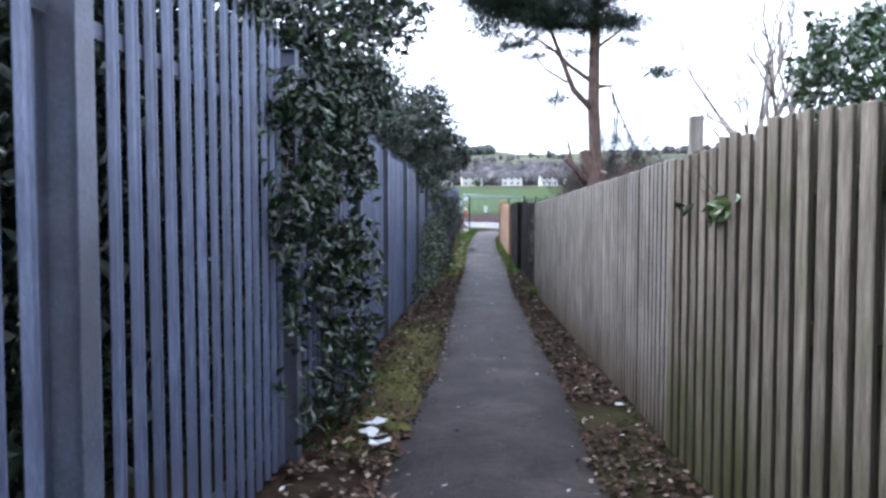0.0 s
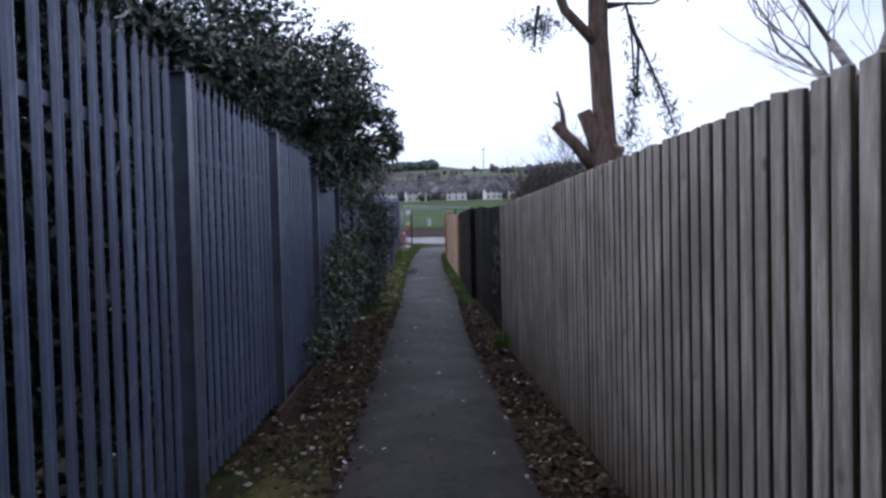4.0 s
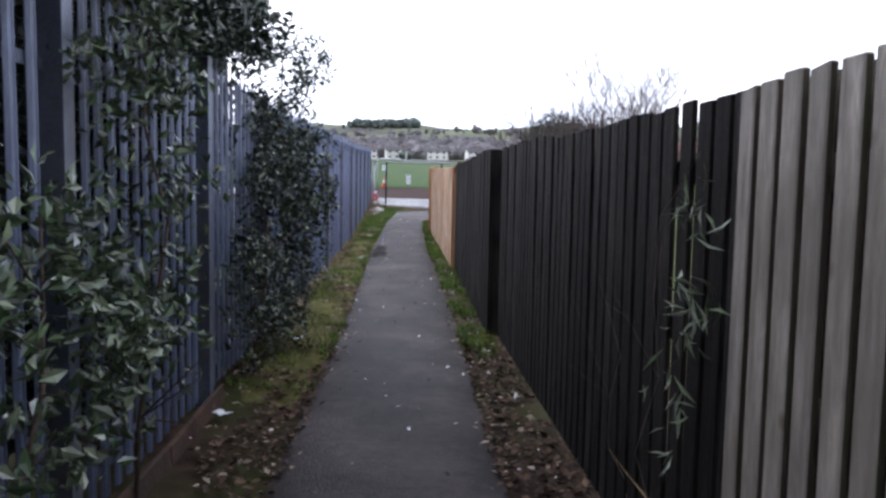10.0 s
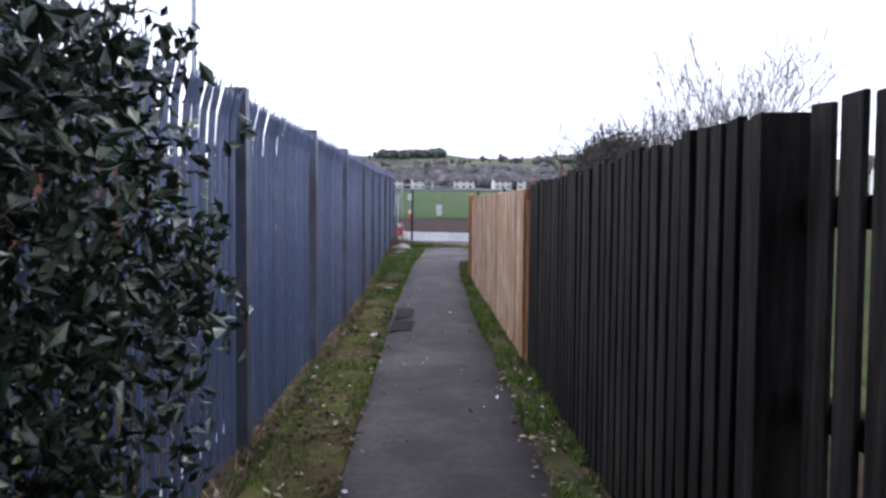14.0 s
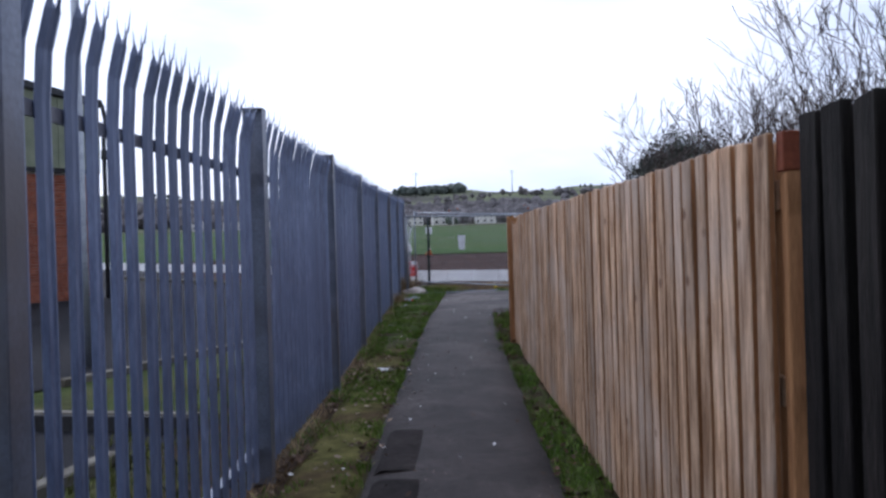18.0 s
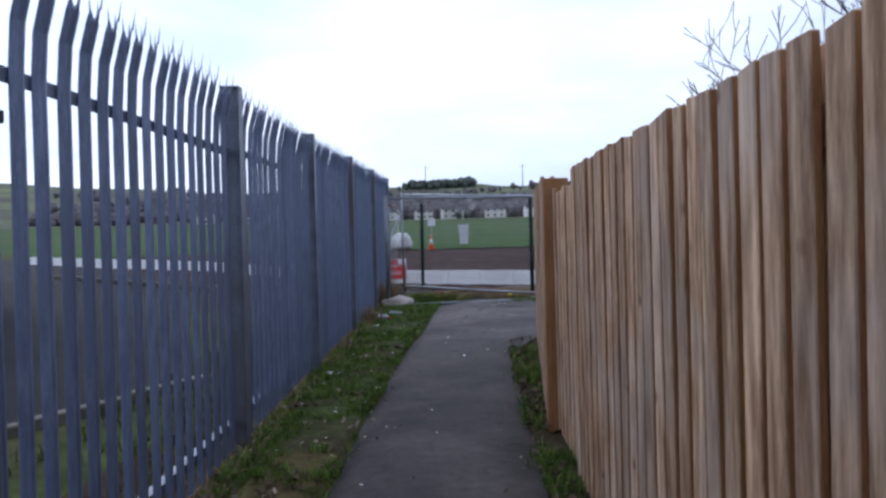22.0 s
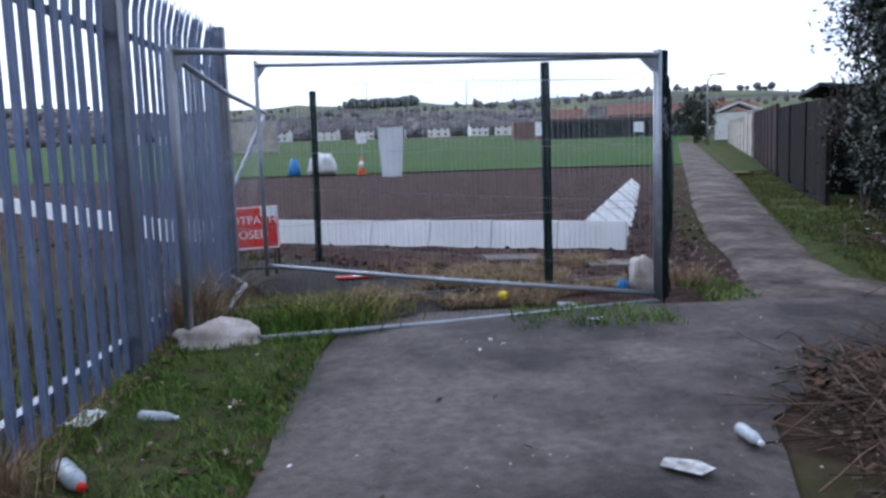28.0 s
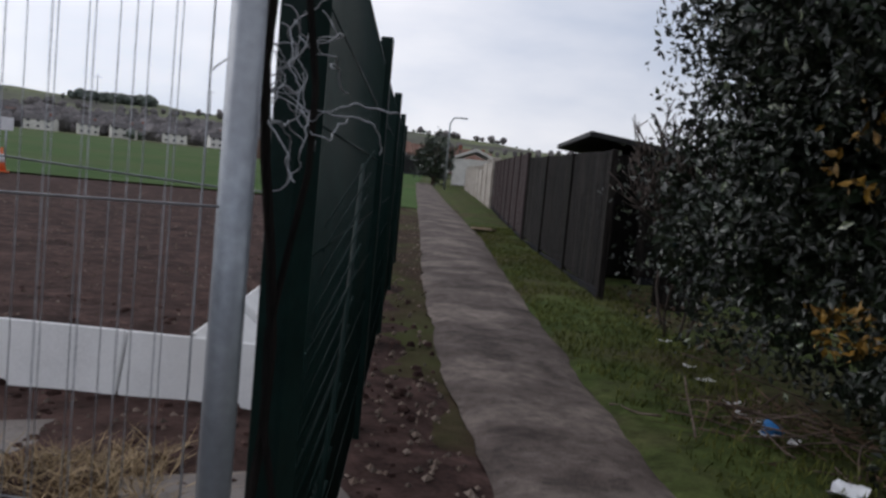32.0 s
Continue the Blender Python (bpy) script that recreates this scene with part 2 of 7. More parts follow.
M_NEWWOOD = mat("new_timber_boards", (0.285, 0.158, 0.080), (0.475, 0.318, 0.200), 3.0, 0.75, 0.35, stretch=(10, 10, 1), dirt=(0.43, 0.325, 0.245), dirt_scale=1.9, vary=0.26, fine=26, mottle=0.42, mottle_scale=3.0, knots=(0.12, 0.052, 0.022))
# unweathered brown, darkened further to put the shade of board gaps into colour
M_SHADEWOOD = mat("gap_shaded_unweathered_boards", (0.060, 0.046, 0.034), (0.115, 0.088, 0.066), 3.5, 0.8, 0.3, stretch=(9, 9, 1), dirt=(0.060, 0.060, 0.035), dirt_scale=1.8, vary=0.25, fine=24)
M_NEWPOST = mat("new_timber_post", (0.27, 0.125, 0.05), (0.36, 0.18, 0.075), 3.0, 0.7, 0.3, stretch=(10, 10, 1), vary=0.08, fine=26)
M_RAILEND = mat("reddish_rail_end", (0.15, 0.040, 0.018), (0.22, 0.062, 0.028), 6, 0.8, 0.2)
M_ASPHALT = mat("worn_asphalt", (0.0152, 0.0114, 0.0108), (0.040, 0.0315, 0.0296), 2.0, 0.66, 1.0, dirt=(0.072, 0.0580, 0.0535), dirt_scale=1.3, dirt_lo=0.50, dirt_hi=0.72, fine=75, spec=0.25, lo=0.34, hi=0.66, world_co=True, mottle=0.5, mottle_scale=14.0, dusty=(35.0, 38.5, (0.112, 0.093, 0.085)))
M_PATCH = mat("dark_asphalt_repair", (0.0165, 0.0140, 0.0138), (0.0320, 0.0270, 0.0262), 2.6, 0.85, 0.8, dirt=(0.040, 0.034, 0.032), dirt_scale=2.0, fine=80, spec=0.10, world_co=True, mottle=0.45)
M_PALEPATH = mat("dusty_worn_asphalt", (0.046, 0.0345, 0.0298), (0.112, 0.089, 0.078), 2.4, 0.8, 0.9, dirt=(0.170, 0.138, 0.120), dirt_scale=1.3, dirt_lo=0.48, dirt_hi=0.66, fine=70, spec=0.15, world_co=True, mottle=0.5, mottle_scale=11.0)
M_TARMAC = mat("dark_yard_tarmac", (0.0105, 0.0112, 0.0140), (0.0175, 0.0182, 0.0215), 1.2, 0.8, 0.4, dirt=(0.024, 0.024, 0.027), dirt_scale=0.3, fine=90, spec=0.06)
M_SOIL = mat("dark_soil", (0.030, 0.020, 0.014), (0.062, 0.042, 0.028), 7, 0.95, 0.9, dirt=(0.055, 0.060, 0.022), dirt_scale=0.8, fine=70, spec=0.06)
M_MOSS = mat("mossy_verge", (0.075, 0.075, 0.022), (0.135, 0.125, 0.045), 5, 0.95, 0.9, dirt=(0.075, 0.05, 0.03), dirt_scale=1.5, fine=90, mottle=0.5, mottle_scale=9.0, spec=0.06)
M_GRASSY = mat("grass_ground", (0.036, 0.052, 0.015), (0.070, 0.090, 0.027), 2.0, 0.95, 0.8, dirt=(0.068, 0.056, 0.032), dirt_scale=0.7, fine=80, mottle=0.5, mottle_scale=9.0, spec=0.06)
M_FIELD = mat("playing_field_grass", (0.036, 0.074, 0.018), (0.056, 0.100, 0.028), 0.25, 0.95, 0.4, dirt=(0.068, 0.092, 0.034), dirt_scale=0.06, fine=20, spec=0.06)
M_DIRT = mat("ploughed_topsoil", (0.0200, 0.0118, 0.0105), (0.078, 0.0475, 0.0415), 3.0, 0.95, 1.0, dirt=(0.050, 0.030, 0.026), dirt_scale=0.35, fine=30, mottle=0.75, mottle_scale=7.0, spec=0.06)
# paler than the near grass: distance haze is put into the base colour
M_HILL = mat("haze_paled_hillside", (0.11, 0.115, 0.09), (0.16, 0.185, 0.09), 0.011, 0.98, 0.0, dirt=(0.075, 0.07, 0.066), dirt_scale=0.02, fine=0.25, spec=0.06)
M_LEAF = mat("evergreen_leaves", (0.022, 0.046, 0.016), (0.066, 0.108, 0.040), 3, 0.28, 0, vary=0.7, spec=0.9, fine=12)
M_LEAF_DARK = mat("dark_evergreen_leaves", (0.011, 0.021, 0.011), (0.028, 0.045, 0.023), 3, 0.34, 0, vary=0.6, spec=0.6, fine=12)
# near black: the deep shade inside the hedges is put into the leaf colour
M_LEAF_SHADE = mat("shade_dark_evergreen_leaves", (0.006, 0.010, 0.006), (0.017, 0.026, 0.014), 3, 0.42, 0, vary=0.6, spec=0.5, fine=12)
# truly pale leaves, and gloss glints of darker shrubs put into colour
M_LEAF_PALE = mat("grey_green_and_glint_leaves", (0.085, 0.114, 0.062), (0.215, 0.245, 0.155), 3, 0.36, 0, vary=0.6, spec=0.8, fine=12)
M_LEAF_LIGHT = mat("light_green_leaves", (0.055, 0.090, 0.028), (0.135, 0.185, 0.065), 3, 0.35, 0, vary=0.5, spec=0.6, fine=12)
M_YELLOW = mat("yellowing_leaves", (0.13, 0.068, 0.012), (0.25, 0.145, 0.024), 3, 0.6, 0, vary=0.6, fine=12)
M_NEEDLE = mat("pine_needles", (0.012, 0.026, 0.016), (0.026, 0.046, 0.026), 3, 0.6, 0, vary=0.4, fine=12)
M_DEADLEAF = mat("fallen_leaves", (0.045, 0.026, 0.017), (0.112, 0.069, 0.044), 9, 0.8, 0, vary=0.7, fine=12)
M_STRAW = mat("dry_grass", (0.20, 0.135, 0.070), (0.34, 0.255, 0.150), 9, 0.9, 0, vary=0.4, fine=12)
M_BLADE = mat("grass_blades", (0.064, 0.128, 0.018), (0.155, 0.228, 0.046), 4, 0.7, 0, vary=0.45, fine=12, spec=0.06)
M_BLADE_YELLOW = mat("yellow_green_grass_blades", (0.135, 0.145, 0.030), (0.27, 0.25, 0.085), 4, 0.8, 0, vary=0.5, fine=12, spec=0.06)
M_BLADE_DULL = mat("trodden_grass_blades", (0.056, 0.068, 0.015), (0.112, 0.120, 0.034), 4, 0.8, 0, vary=0.45, fine=12, spec=0.06)
M_BARK = mat("grey_brown_bark", (0.085, 0.06, 0.048), (0.16, 0.12, 0.098), 9, 0.95, 0.8, stretch=(4, 4, 1), fine=50)
M_PINEBARK = mat("pine_bark", (0.12, 0.078, 0.062), (0.21, 0.145, 0.12), 7, 0.95, 0.9, stretch=(3, 3, 1), fine=40)
M_TWIG = mat("bare_twigs", (0.050, 0.038, 0.032), (0.088, 0.070, 0.061), 9, 0.95, 0.2, fine=40)
M_BRUSH = mat("cut_brushwood", (0.055, 0.034, 0.023), (0.118, 0.078, 0.054), 9, 0.95, 0.2, vary=0.6, fine=40)
M_BIRCH = mat("birch_bark", (0.30, 0.25, 0.22), (0.52, 0.47, 0.43), 6, 0.8, 0.4, stretch=(1, 1, 5), fine=30)
M_EDGE = mat("old_edging_boards", (0.055, 0.030, 0.022), (0.105, 0.060, 0.042), 4, 0.9, 0.5, dirt=(0.05, 0.04, 0.03), dirt_scale=3, fine=24)
M_CUT = mat("sawn_wood_end", (0.30, 0.22, 0.15), (0.42, 0.33, 0.24), 14, 0.85, 0.2)
M_CONC = mat("pale_new_concrete", (0.78, 0.78, 0.775), (0.86, 0.86, 0.855), 3, 0.85, 0.15, dirt=(0.70, 0.69, 0.675), dirt_scale=1.1)
M_SLAB = mat("concrete_slab", (0.14, 0.122, 0.112), (0.21, 0.19, 0.175), 4, 0.9, 0.4, dirt=(0.11, 0.09, 0.08))
M_PAPER = mat("white_paper", (0.74, 0.75, 0.78), (0.82, 0.83, 0.86), 5, 0.6, 0.0)
M_WORNPAINT = mat("worn_white_paint", (0.30, 0.29, 0.28), (0.62, 0.61, 0.60), 22, 0.8, 0.4, dirt=(0.09, 0.08, 0.075), dirt_scale=9, fine=60)
M_PLASTIC = mat("white_plastic", (0.62, 0.62, 0.62), (0.78, 0.77, 0.76), 7, 0.4, 0.2, vary=0.15)
M_SACK = mat("dirty_white_sack", (0.52, 0.46, 0.42), (0.66, 0.60, 0.56), 9, 0.7, 0.4, dirt=(0.40, 0.33, 0.28), dirt_scale=6)
M_RED = mat("red_sign_face", (0.56, 0.028, 0.022), (0.62, 0.04, 0.03), 5, 0.4, 0.0)
M_ORANGE = mat("orange_plastic", (0.65, 0.11, 0.025), (0.75, 0.16, 0.04), 5, 0.45, 0.0)
M_BLUE = mat("blue_plastic", (0.02, 0.16, 0.45), (0.04, 0.23, 0.55), 5, 0.4, 0.0)
M_YELLOWP = mat("yellow_plastic", (0.72, 0.52, 0.02), (0.8, 0.6, 0.03), 5, 0.4, 0.0)
M_BLACK = mat("black_rubber", (0.012, 0.012, 0.013), (0.025, 0.025, 0.026), 8, 0.7, 0.1)
M_BRICK = mat("red_brick", (0.20, 0.062, 0.036), (0.30, 0.11, 0.065), 9, 0.9, 0.4, vary=0.2)
M_FARBRICK = mat("muted_brick", (0.15, 0.094, 0.076), (0.20, 0.13, 0.105), 0.6, 0.9, 0.1, vary=0.15, fine=4)
M_MORTAR = mat("mortar", (0.26, 0.22, 0.19), (0.33, 0.29, 0.26), 9, 0.95, 0.3)
M_CLAD = mat("sage_metal_cladding", (0.20, 0.225, 0.155), (0.26, 0.285, 0.20), 2, 0.55, 0.05, 0.1)
M_DARKMETAL = mat("dark_grey_metal", (0.035, 0.038, 0.042), (0.06, 0.063, 0.07), 5, 0.5, 0.1, 0.2)
M_RENDER = mat("white_render", (0.60, 0.585, 0.56), (0.72, 0.70, 0.67), 0.8, 0.9, 0.1, vary=0.1, fine=4)
M_SLATE = mat("grey_roof_tiles", (0.07, 0.066, 0.068), (0.12, 0.112, 0.112), 0.9, 0.85, 0.2, vary=0.2, fine=4)
M_REDROOF = mat("red_roof_tiles", (0.15, 0.082, 0.062), (0.20, 0.115, 0.09), 0.9, 0.85, 0.2, vary=0.2, fine=4)
M_PANE = mat("dark_window_pane", (0.02, 0.024, 0.03), (0.04, 0.045, 0.055), 2, 0.12, 0, spec=0.6)
M_PEBBLE = mat("pebbledash_wall", (0.36, 0.32, 0.28), (0.50, 0.46, 0.42), 5, 0.95, 0.6, dirt=(0.32, 0.28, 0.24), fine=60)
M_GLASS = mat("bottle_plastic", (0.34, 0.38, 0.41), (0.46, 0.50, 0.53), 5, 0.15, 0.1)


# ---- tools ----
RNG = random.Random(7)
NPR = np.random.default_rng(5)


def mesh_of(name, verts, faces, material):
    me = bpy.data.meshes.new(name)
    me.from_pydata([tuple(v) for v in verts], [], faces)
    me.materials.append(material)
    me.update()
    return me


def bm_mesh(name, bm, material, smooth=False):
    me = bpy.data.meshes.new(name)
    bmesh.ops.recalc_face_normals(bm, faces=bm.faces[:])
    if smooth:
        for f in bm.faces:
            f.smooth = True
    bm.to_mesh(me)
    bm.free()
    me.materials.append(material)
    return me


def thing(name, label, category, at=(0, 0, 0), group="", kind=""):
    """An Empty at the base of a thing; its parts are hung under it."""
    ob = new(name)
    ob.empty_display_size = 0.2
    ob.matrix_world = at if isinstance(at, Matrix) else Matrix.Translation(at)
    return tagged(ob, label, category, group, kind)


def part(name, me, parent, m=None, label="", kind=""):
    """One mesh under a thing or a part, at a pose in the parent's own space."""
    ob = new(name, me)
    ob.parent = parent
    if m is not None:
        ob.matrix_basis = m
    if label or kind:
        tagged(ob, label, kind=kind)
    return ob


def single(name, me, label, category, m=None, group="", kind=""):
    ob = new(name, me)
    if m is not None:
        ob.matrix_world = m
    return tagged(ob, label, category, group, kind)


def add_box(bm, size, m=None, bevel=0.0):
    """A box whose base is centred on the origin, with softened edges."""
    r = bmesh.ops.create_cube(bm, size=1.0)
    bmesh.ops.transform(bm, matrix=(m or Matrix()) @ Matrix.Translation((0, 0, size[2] / 2)) @ Matrix.Diagonal((*size, 1)), verts=r["verts"])
    if bevel:
        es = list({e for v in r["verts"] for e in v.link_edges})
        bmesh.ops.bevel(bm, geom=es, offset=bevel, segments=1, affect="EDGES")
    return bm


def box_me(name, size, material, bevel=0.004):
    return bm_mesh(name, add_box(bmesh.new(), size, None, bevel), material)


def tube(points, radii, sides=6, close=True):
    """Vertices and faces of a tube along points."""
    pts = [Vector(p) for p in points]
    vs, fs = [], []
    prev = None
    for i, p in enumerate(pts):
        d = (pts[min(i + 1, len(pts) - 1)] - pts[max(i - 1, 0)]).normalized()
        if prev is None:
            a = d.orthogonal().normalized()
        else:
            a = (prev - d * prev.dot(d))
            a = a.normalized() if a.length > 1e-6 else d.orthogonal().normalized()
        prev = a
        b = d.cross(a)
        r = radii[i] if hasattr(radii, "__len__") else radii
        for k in range(sides):
            t = 2 * math.pi * k / sides
            vs.append(p + (a * math.cos(t) + b * math.sin(t)) * r)
        if i:
            o, q = (i - 1) * sides, i * sides
            for k in range(sides):
                fs.append((o + k, o + (k + 1) % sides, q + (k + 1) % sides, q + k))
    if close:
        fs.append(tuple(range(sides))[::-1])
        fs.append(tuple(range((len(pts) - 1) * sides, len(pts) * sides)))
    return vs, fs


def tubes_me(name, runs, material, sides=6, smooth=True):
    """Several tubes, each (points, radii), in one mesh."""
    vs, fs = [], []
    for pts, rad in runs:
        v, f = tube(pts, rad, sides)
        o = len(vs)
        vs += v
        fs += [tuple(i + o for i in q) for q in f]
    me = mesh_of(name, vs, fs, material)
    if smooth:
        me.polygons.foreach_set("use_smooth", [True] * len(me.polygons))
    return me


def lathe_me(name, profile, material, sides=14, smooth=True):
    """A turned body from (radius, height) pairs."""
    vs, fs = [], []
    for r, z in profile:
        for k in range(sides):
            a = 2 * math.pi * k / sides
            vs.append((r * math.cos(a), r * math.sin(a), z))
    for i in range(len(profile) - 1):
        for k in range(sides):
            fs.append((i * sides + k, i * sides + (k + 1) % sides, (i + 1) * sides + (k + 1) % sides, (i + 1) * sides + k))
    fs.append(tuple(range(sides))[::-1])
    fs.append(tuple(range((len(profile) - 1) * sides, len(profile) * sides)))
    me = mesh_of(name, vs, fs, material)
    if smooth:
        me.polygons.foreach_set("use_smooth", [True] * len(me.polygons))
    return me


def leaves_me(name, centres, length, material, width=0.42, droop=0.3, spread=1.0, out=None):
    """Many small folded leaves, each two quads about a mid-rib, at the given places."""
    c = np.asarray(centres, float)
    n = len(c)
    d = NPR.normal(size=(n, 3))
    if out is not None:
        d = d * spread + out
    d[:, 2] -= droop
    d /= np.linalg.norm(d, axis=1, keepdims=True) + 1e-9
    side = np.cross(d, NPR.normal(size=(n, 3)))
    side /= np.linalg.norm(side, axis=1, keepdims=True) + 1e-9
    up = np.cross(side, d)
    ln = length * NPR.uniform(0.6, 1.3, (n, 1))
    w = ln * width * 0.5
    base, tip = c - d * ln * 0.5, c + d * ln * 0.5
    mid = c + up * ln * 0.05
    le, ri = mid + side * w + up * ln * 0.08, mid - side * w + up * ln * 0.08
    vs = np.stack([base, le, tip, ri, mid], 1).reshape(-1, 3)
    i = np.arange(n) * 5
    fs = np.concatenate([np.stack([i, i + 1, i + 4], 1), np.stack([i + 1, i + 2, i + 4], 1), np.stack([i + 2, i + 3, i + 4], 1), np.stack([i + 3, i, i + 4], 1)])
    me = bpy.data.meshes.new(name)
    me.from_pydata(vs.tolist(), [], fs.tolist())
    me.materials.append(material)
    return me


def blades_me(name, places, height, material, width=0.006, lean=0.5):
    """Grass blades: thin bent triangles in pairs."""
    c = np.asarray(places, float)
    n = len(c)
    h = height * NPR.uniform(0.4, 1.25, (n, 1))
    a = NPR.uniform(0, 2 * math.pi, (n, 1))
    side = np.concatenate([np.cos(a), np.sin(a), 0 * a], 1) * width
    b = NPR.normal(size=(n, 2)) * lean
    bend = np.concatenate([b, np.ones((n, 1))], 1)
    mid = c + bend * np.array([0.35, 0.35, 0.6]) * h
    tip = c + bend * np.array([1.0, 1.0, 1.0]) * h * np.array([1, 1, 0.95])
    vs = np.stack([c - side, c + side, mid + side * 0.7, mid - side * 0.7, tip], 1).reshape(-1, 3)
    i = np.arange(n) * 5
    fs = [tuple(q) for q in np.stack([i, i + 1, i + 2, i + 3], 1).tolist()] + [tuple(q) for q in np.stack([i + 3, i + 2, i + 4], 1).tolist()]
    me = bpy.data.meshes.new(name)
    me.from_pydata(vs.tolist(), [], fs)
    me.materials.append(material)
    return me


def lerp_table(table, y):
    return float(np.interp(y, [a for a, _ in table], [b for _, b in table]))


# heights of the ground along the alley, the two fence lines and the path
GROUND = [(-48.21, 0.478), (-3.39, 0.37), (1.59, 0.337), (4.09, 0.287), (6.68, 0.204), (10.3, 0.151), (14.08, 0.103), (17.01, 0.094), (20.0, 0.1), (31.0, 0.21), (37.0, 0.33), (42.0, 0.42), (46.0, 0.47)]
PALISADE = [(-3.85, -0.393), (-3.39, -0.405), (1.59, -0.541), (4.09, -0.632), (5.33, -0.69), (6.68, -0.764), (7.75, -0.822), (10.3, -0.908), (14.08, -1.029), (14.56, -1.045), (17.01, -1.132), (24.2, -1.34), (29.7, -1.52), (35.2, -1.81), (43.6, -2.17)]
TIMBER = [(-3.39, 2.022), (1.59, 1.74), (3.34, 1.647), (4.09, 1.617), (6.68, 1.512), (10.3, 1.353), (13.89, 1.184), (14.08, 1.177), (17.01, 1.062), (19.1, 0.977), (24.5, 0.754), (32.9, 0.38)]
PATH_MID = [(-5.05, 0.686), (-3.39, 0.662), (1.59, 0.59), (2.42, 0.578), (4.09, 0.561), (5.81, 0.545), (6.68, 0.512), (10.3, 0.369), (13.79, 0.217), (14.08, 0.21), (17.01, 0.139), (19.5, 0.08), (25.0, -0.15), (28.0, -0.28), (32.8, -0.4), (36.0, -0.45), (39.0, -0.4)]


def gz(x, y):
    dx, dy = max(0.0, abs(x) - 25), max(0.0, y - 46)
    s = math.hypot(dx, dy)
    z = lerp_table(GROUND, min(y, 46))
    z += 0.034 * min(s, 430.0)
    if s > 430:
        far = min(1.0, (s - 430) / 400)
        z += 60 * far * (0.80 + 0.28 * noise.noise((x / 210, y / 300, 2.0)) + 0.10 * noise.noise((x / 60, y / 90, 5.0)))
    return z


# ---- the ground ----
def spaced(a, b, near, far, lo, hi):
    """Rows that lie close together between lo and hi and ever wider outside."""
    out, v, step = [], lo, near
    while v <= hi:
        out.append(v)
        v += near
    v, step = lo, near
    while v > a:
        step = min(step * 1.35, far)
        v -= step
        out.append(v)
    v, step = hi, near
    while v < b:
        step = min(step * 1.35, far)
        v += step
        out.append(v)
    return sorted(out)


def sheet(name, xs, ys, height, material):
    nx = len(xs)
    vs = [(x, y, height(x, y)) for y in ys for x in xs]
    fs = [(j * nx + i, j * nx + i + 1, (j + 1) * nx + i + 1, (j + 1) * nx + i) for j in range(len(ys) - 1) for i in range(nx - 1)]
    me = mesh_of(name, vs, fs, material)
    me.polygons.foreach_set("use_smooth", [True] * len(me.polygons))
    return me


def rough_ground(x, y):
    z = gz(x, y) - 0.012
    if -5 < x < 12 and -8 < y < 70:
        z += 0.028 * noise.noise((x * 1.7, y * 1.7, 0)) + 0.014 * noise.noise((x * 6, y * 6, 3))
    return z


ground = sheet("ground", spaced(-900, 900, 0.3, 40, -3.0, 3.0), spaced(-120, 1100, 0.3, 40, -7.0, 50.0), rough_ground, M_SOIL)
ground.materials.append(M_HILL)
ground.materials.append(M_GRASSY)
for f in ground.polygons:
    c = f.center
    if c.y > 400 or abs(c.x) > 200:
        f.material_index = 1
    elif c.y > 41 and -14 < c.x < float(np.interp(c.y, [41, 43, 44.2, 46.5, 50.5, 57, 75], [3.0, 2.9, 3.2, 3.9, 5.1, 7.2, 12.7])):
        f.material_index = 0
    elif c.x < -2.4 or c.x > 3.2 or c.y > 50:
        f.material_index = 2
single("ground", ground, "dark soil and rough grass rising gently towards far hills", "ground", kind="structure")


def ribbon(name, rows, lift, material, wave=0.04, seed=1, across=6, crown=0.0, sink=False):
    """A strip laid on the ground: rows of (left x, right x, y), with uneven edges."""
    vs, fs = [], []
    y0, y1 = rows[0][2], rows[-1][2]
    ys = np.arange(y0, y1 + 0.001, 0.2)
    for y in ys:
        l, r = float(np.interp(y, [q[2] for q in rows], [q[0] for q in rows])), float(np.interp(y, [q[2] for q in rows], [q[1] for q in rows]))
        l += wave * (noise.noise((y * 1.1, seed, 0)) + 0.6 * noise.noise((y * 4.3, seed, 4)))
        r += wave * (noise.noise((y * 1.1, seed, 9)) + 0.6 * noise.noise((y * 4.3, seed, 14)))
        for k in range(across + 1):
            u = k / across
            x = l + (r - l) * u
            edge = 1 - abs(2 * u - 1) ** (3 if sink else 6)
            bed = -0.045 + (lift + 0.045) * min(1.0, edge * 1.3) if sink else lift * (0.15 + 0.85 * edge)
            end = min(1.0, (y - y0) / 0.8, (y1 - y) / 0.8) if sink else 1.0
            vs.append((x, y, gz(x, y) + bed - 0.06 * (1 - end) + crown * math.sin(math.pi * u) + (0.02 * noise.noise((x * 2.3, y * 2.3, seed)) if sink else 0)))
    w = across + 1
    fs = [(j * w + i, j * w + i + 1, (j + 1) * w + i + 1, (j + 1) * w + i) for j in range(len(ys) - 1) for i in range(across)]
    me = mesh_of(name, vs, fs, material)
    me.polygons.foreach_set("use_smooth", [True] * len(me.polygons))
    return me


# the asphalt path of the alley, which turns right at its end
rows = [(lerp_table(PATH_MID, y) - 0.58, lerp_table(PATH_MID, y) + 0.58, y) for y in np.arange(-5, 36.6, 1.0)]
rows += [(-0.98, 0.55, 37.5), (-0.95, 0.95, 38.6), (-1.0, 1.30, 39.6), (-1.05, 2.1, 40.4), (-0.95, 3.0, 41.2), (-0.85, 4.0, 42.02)]
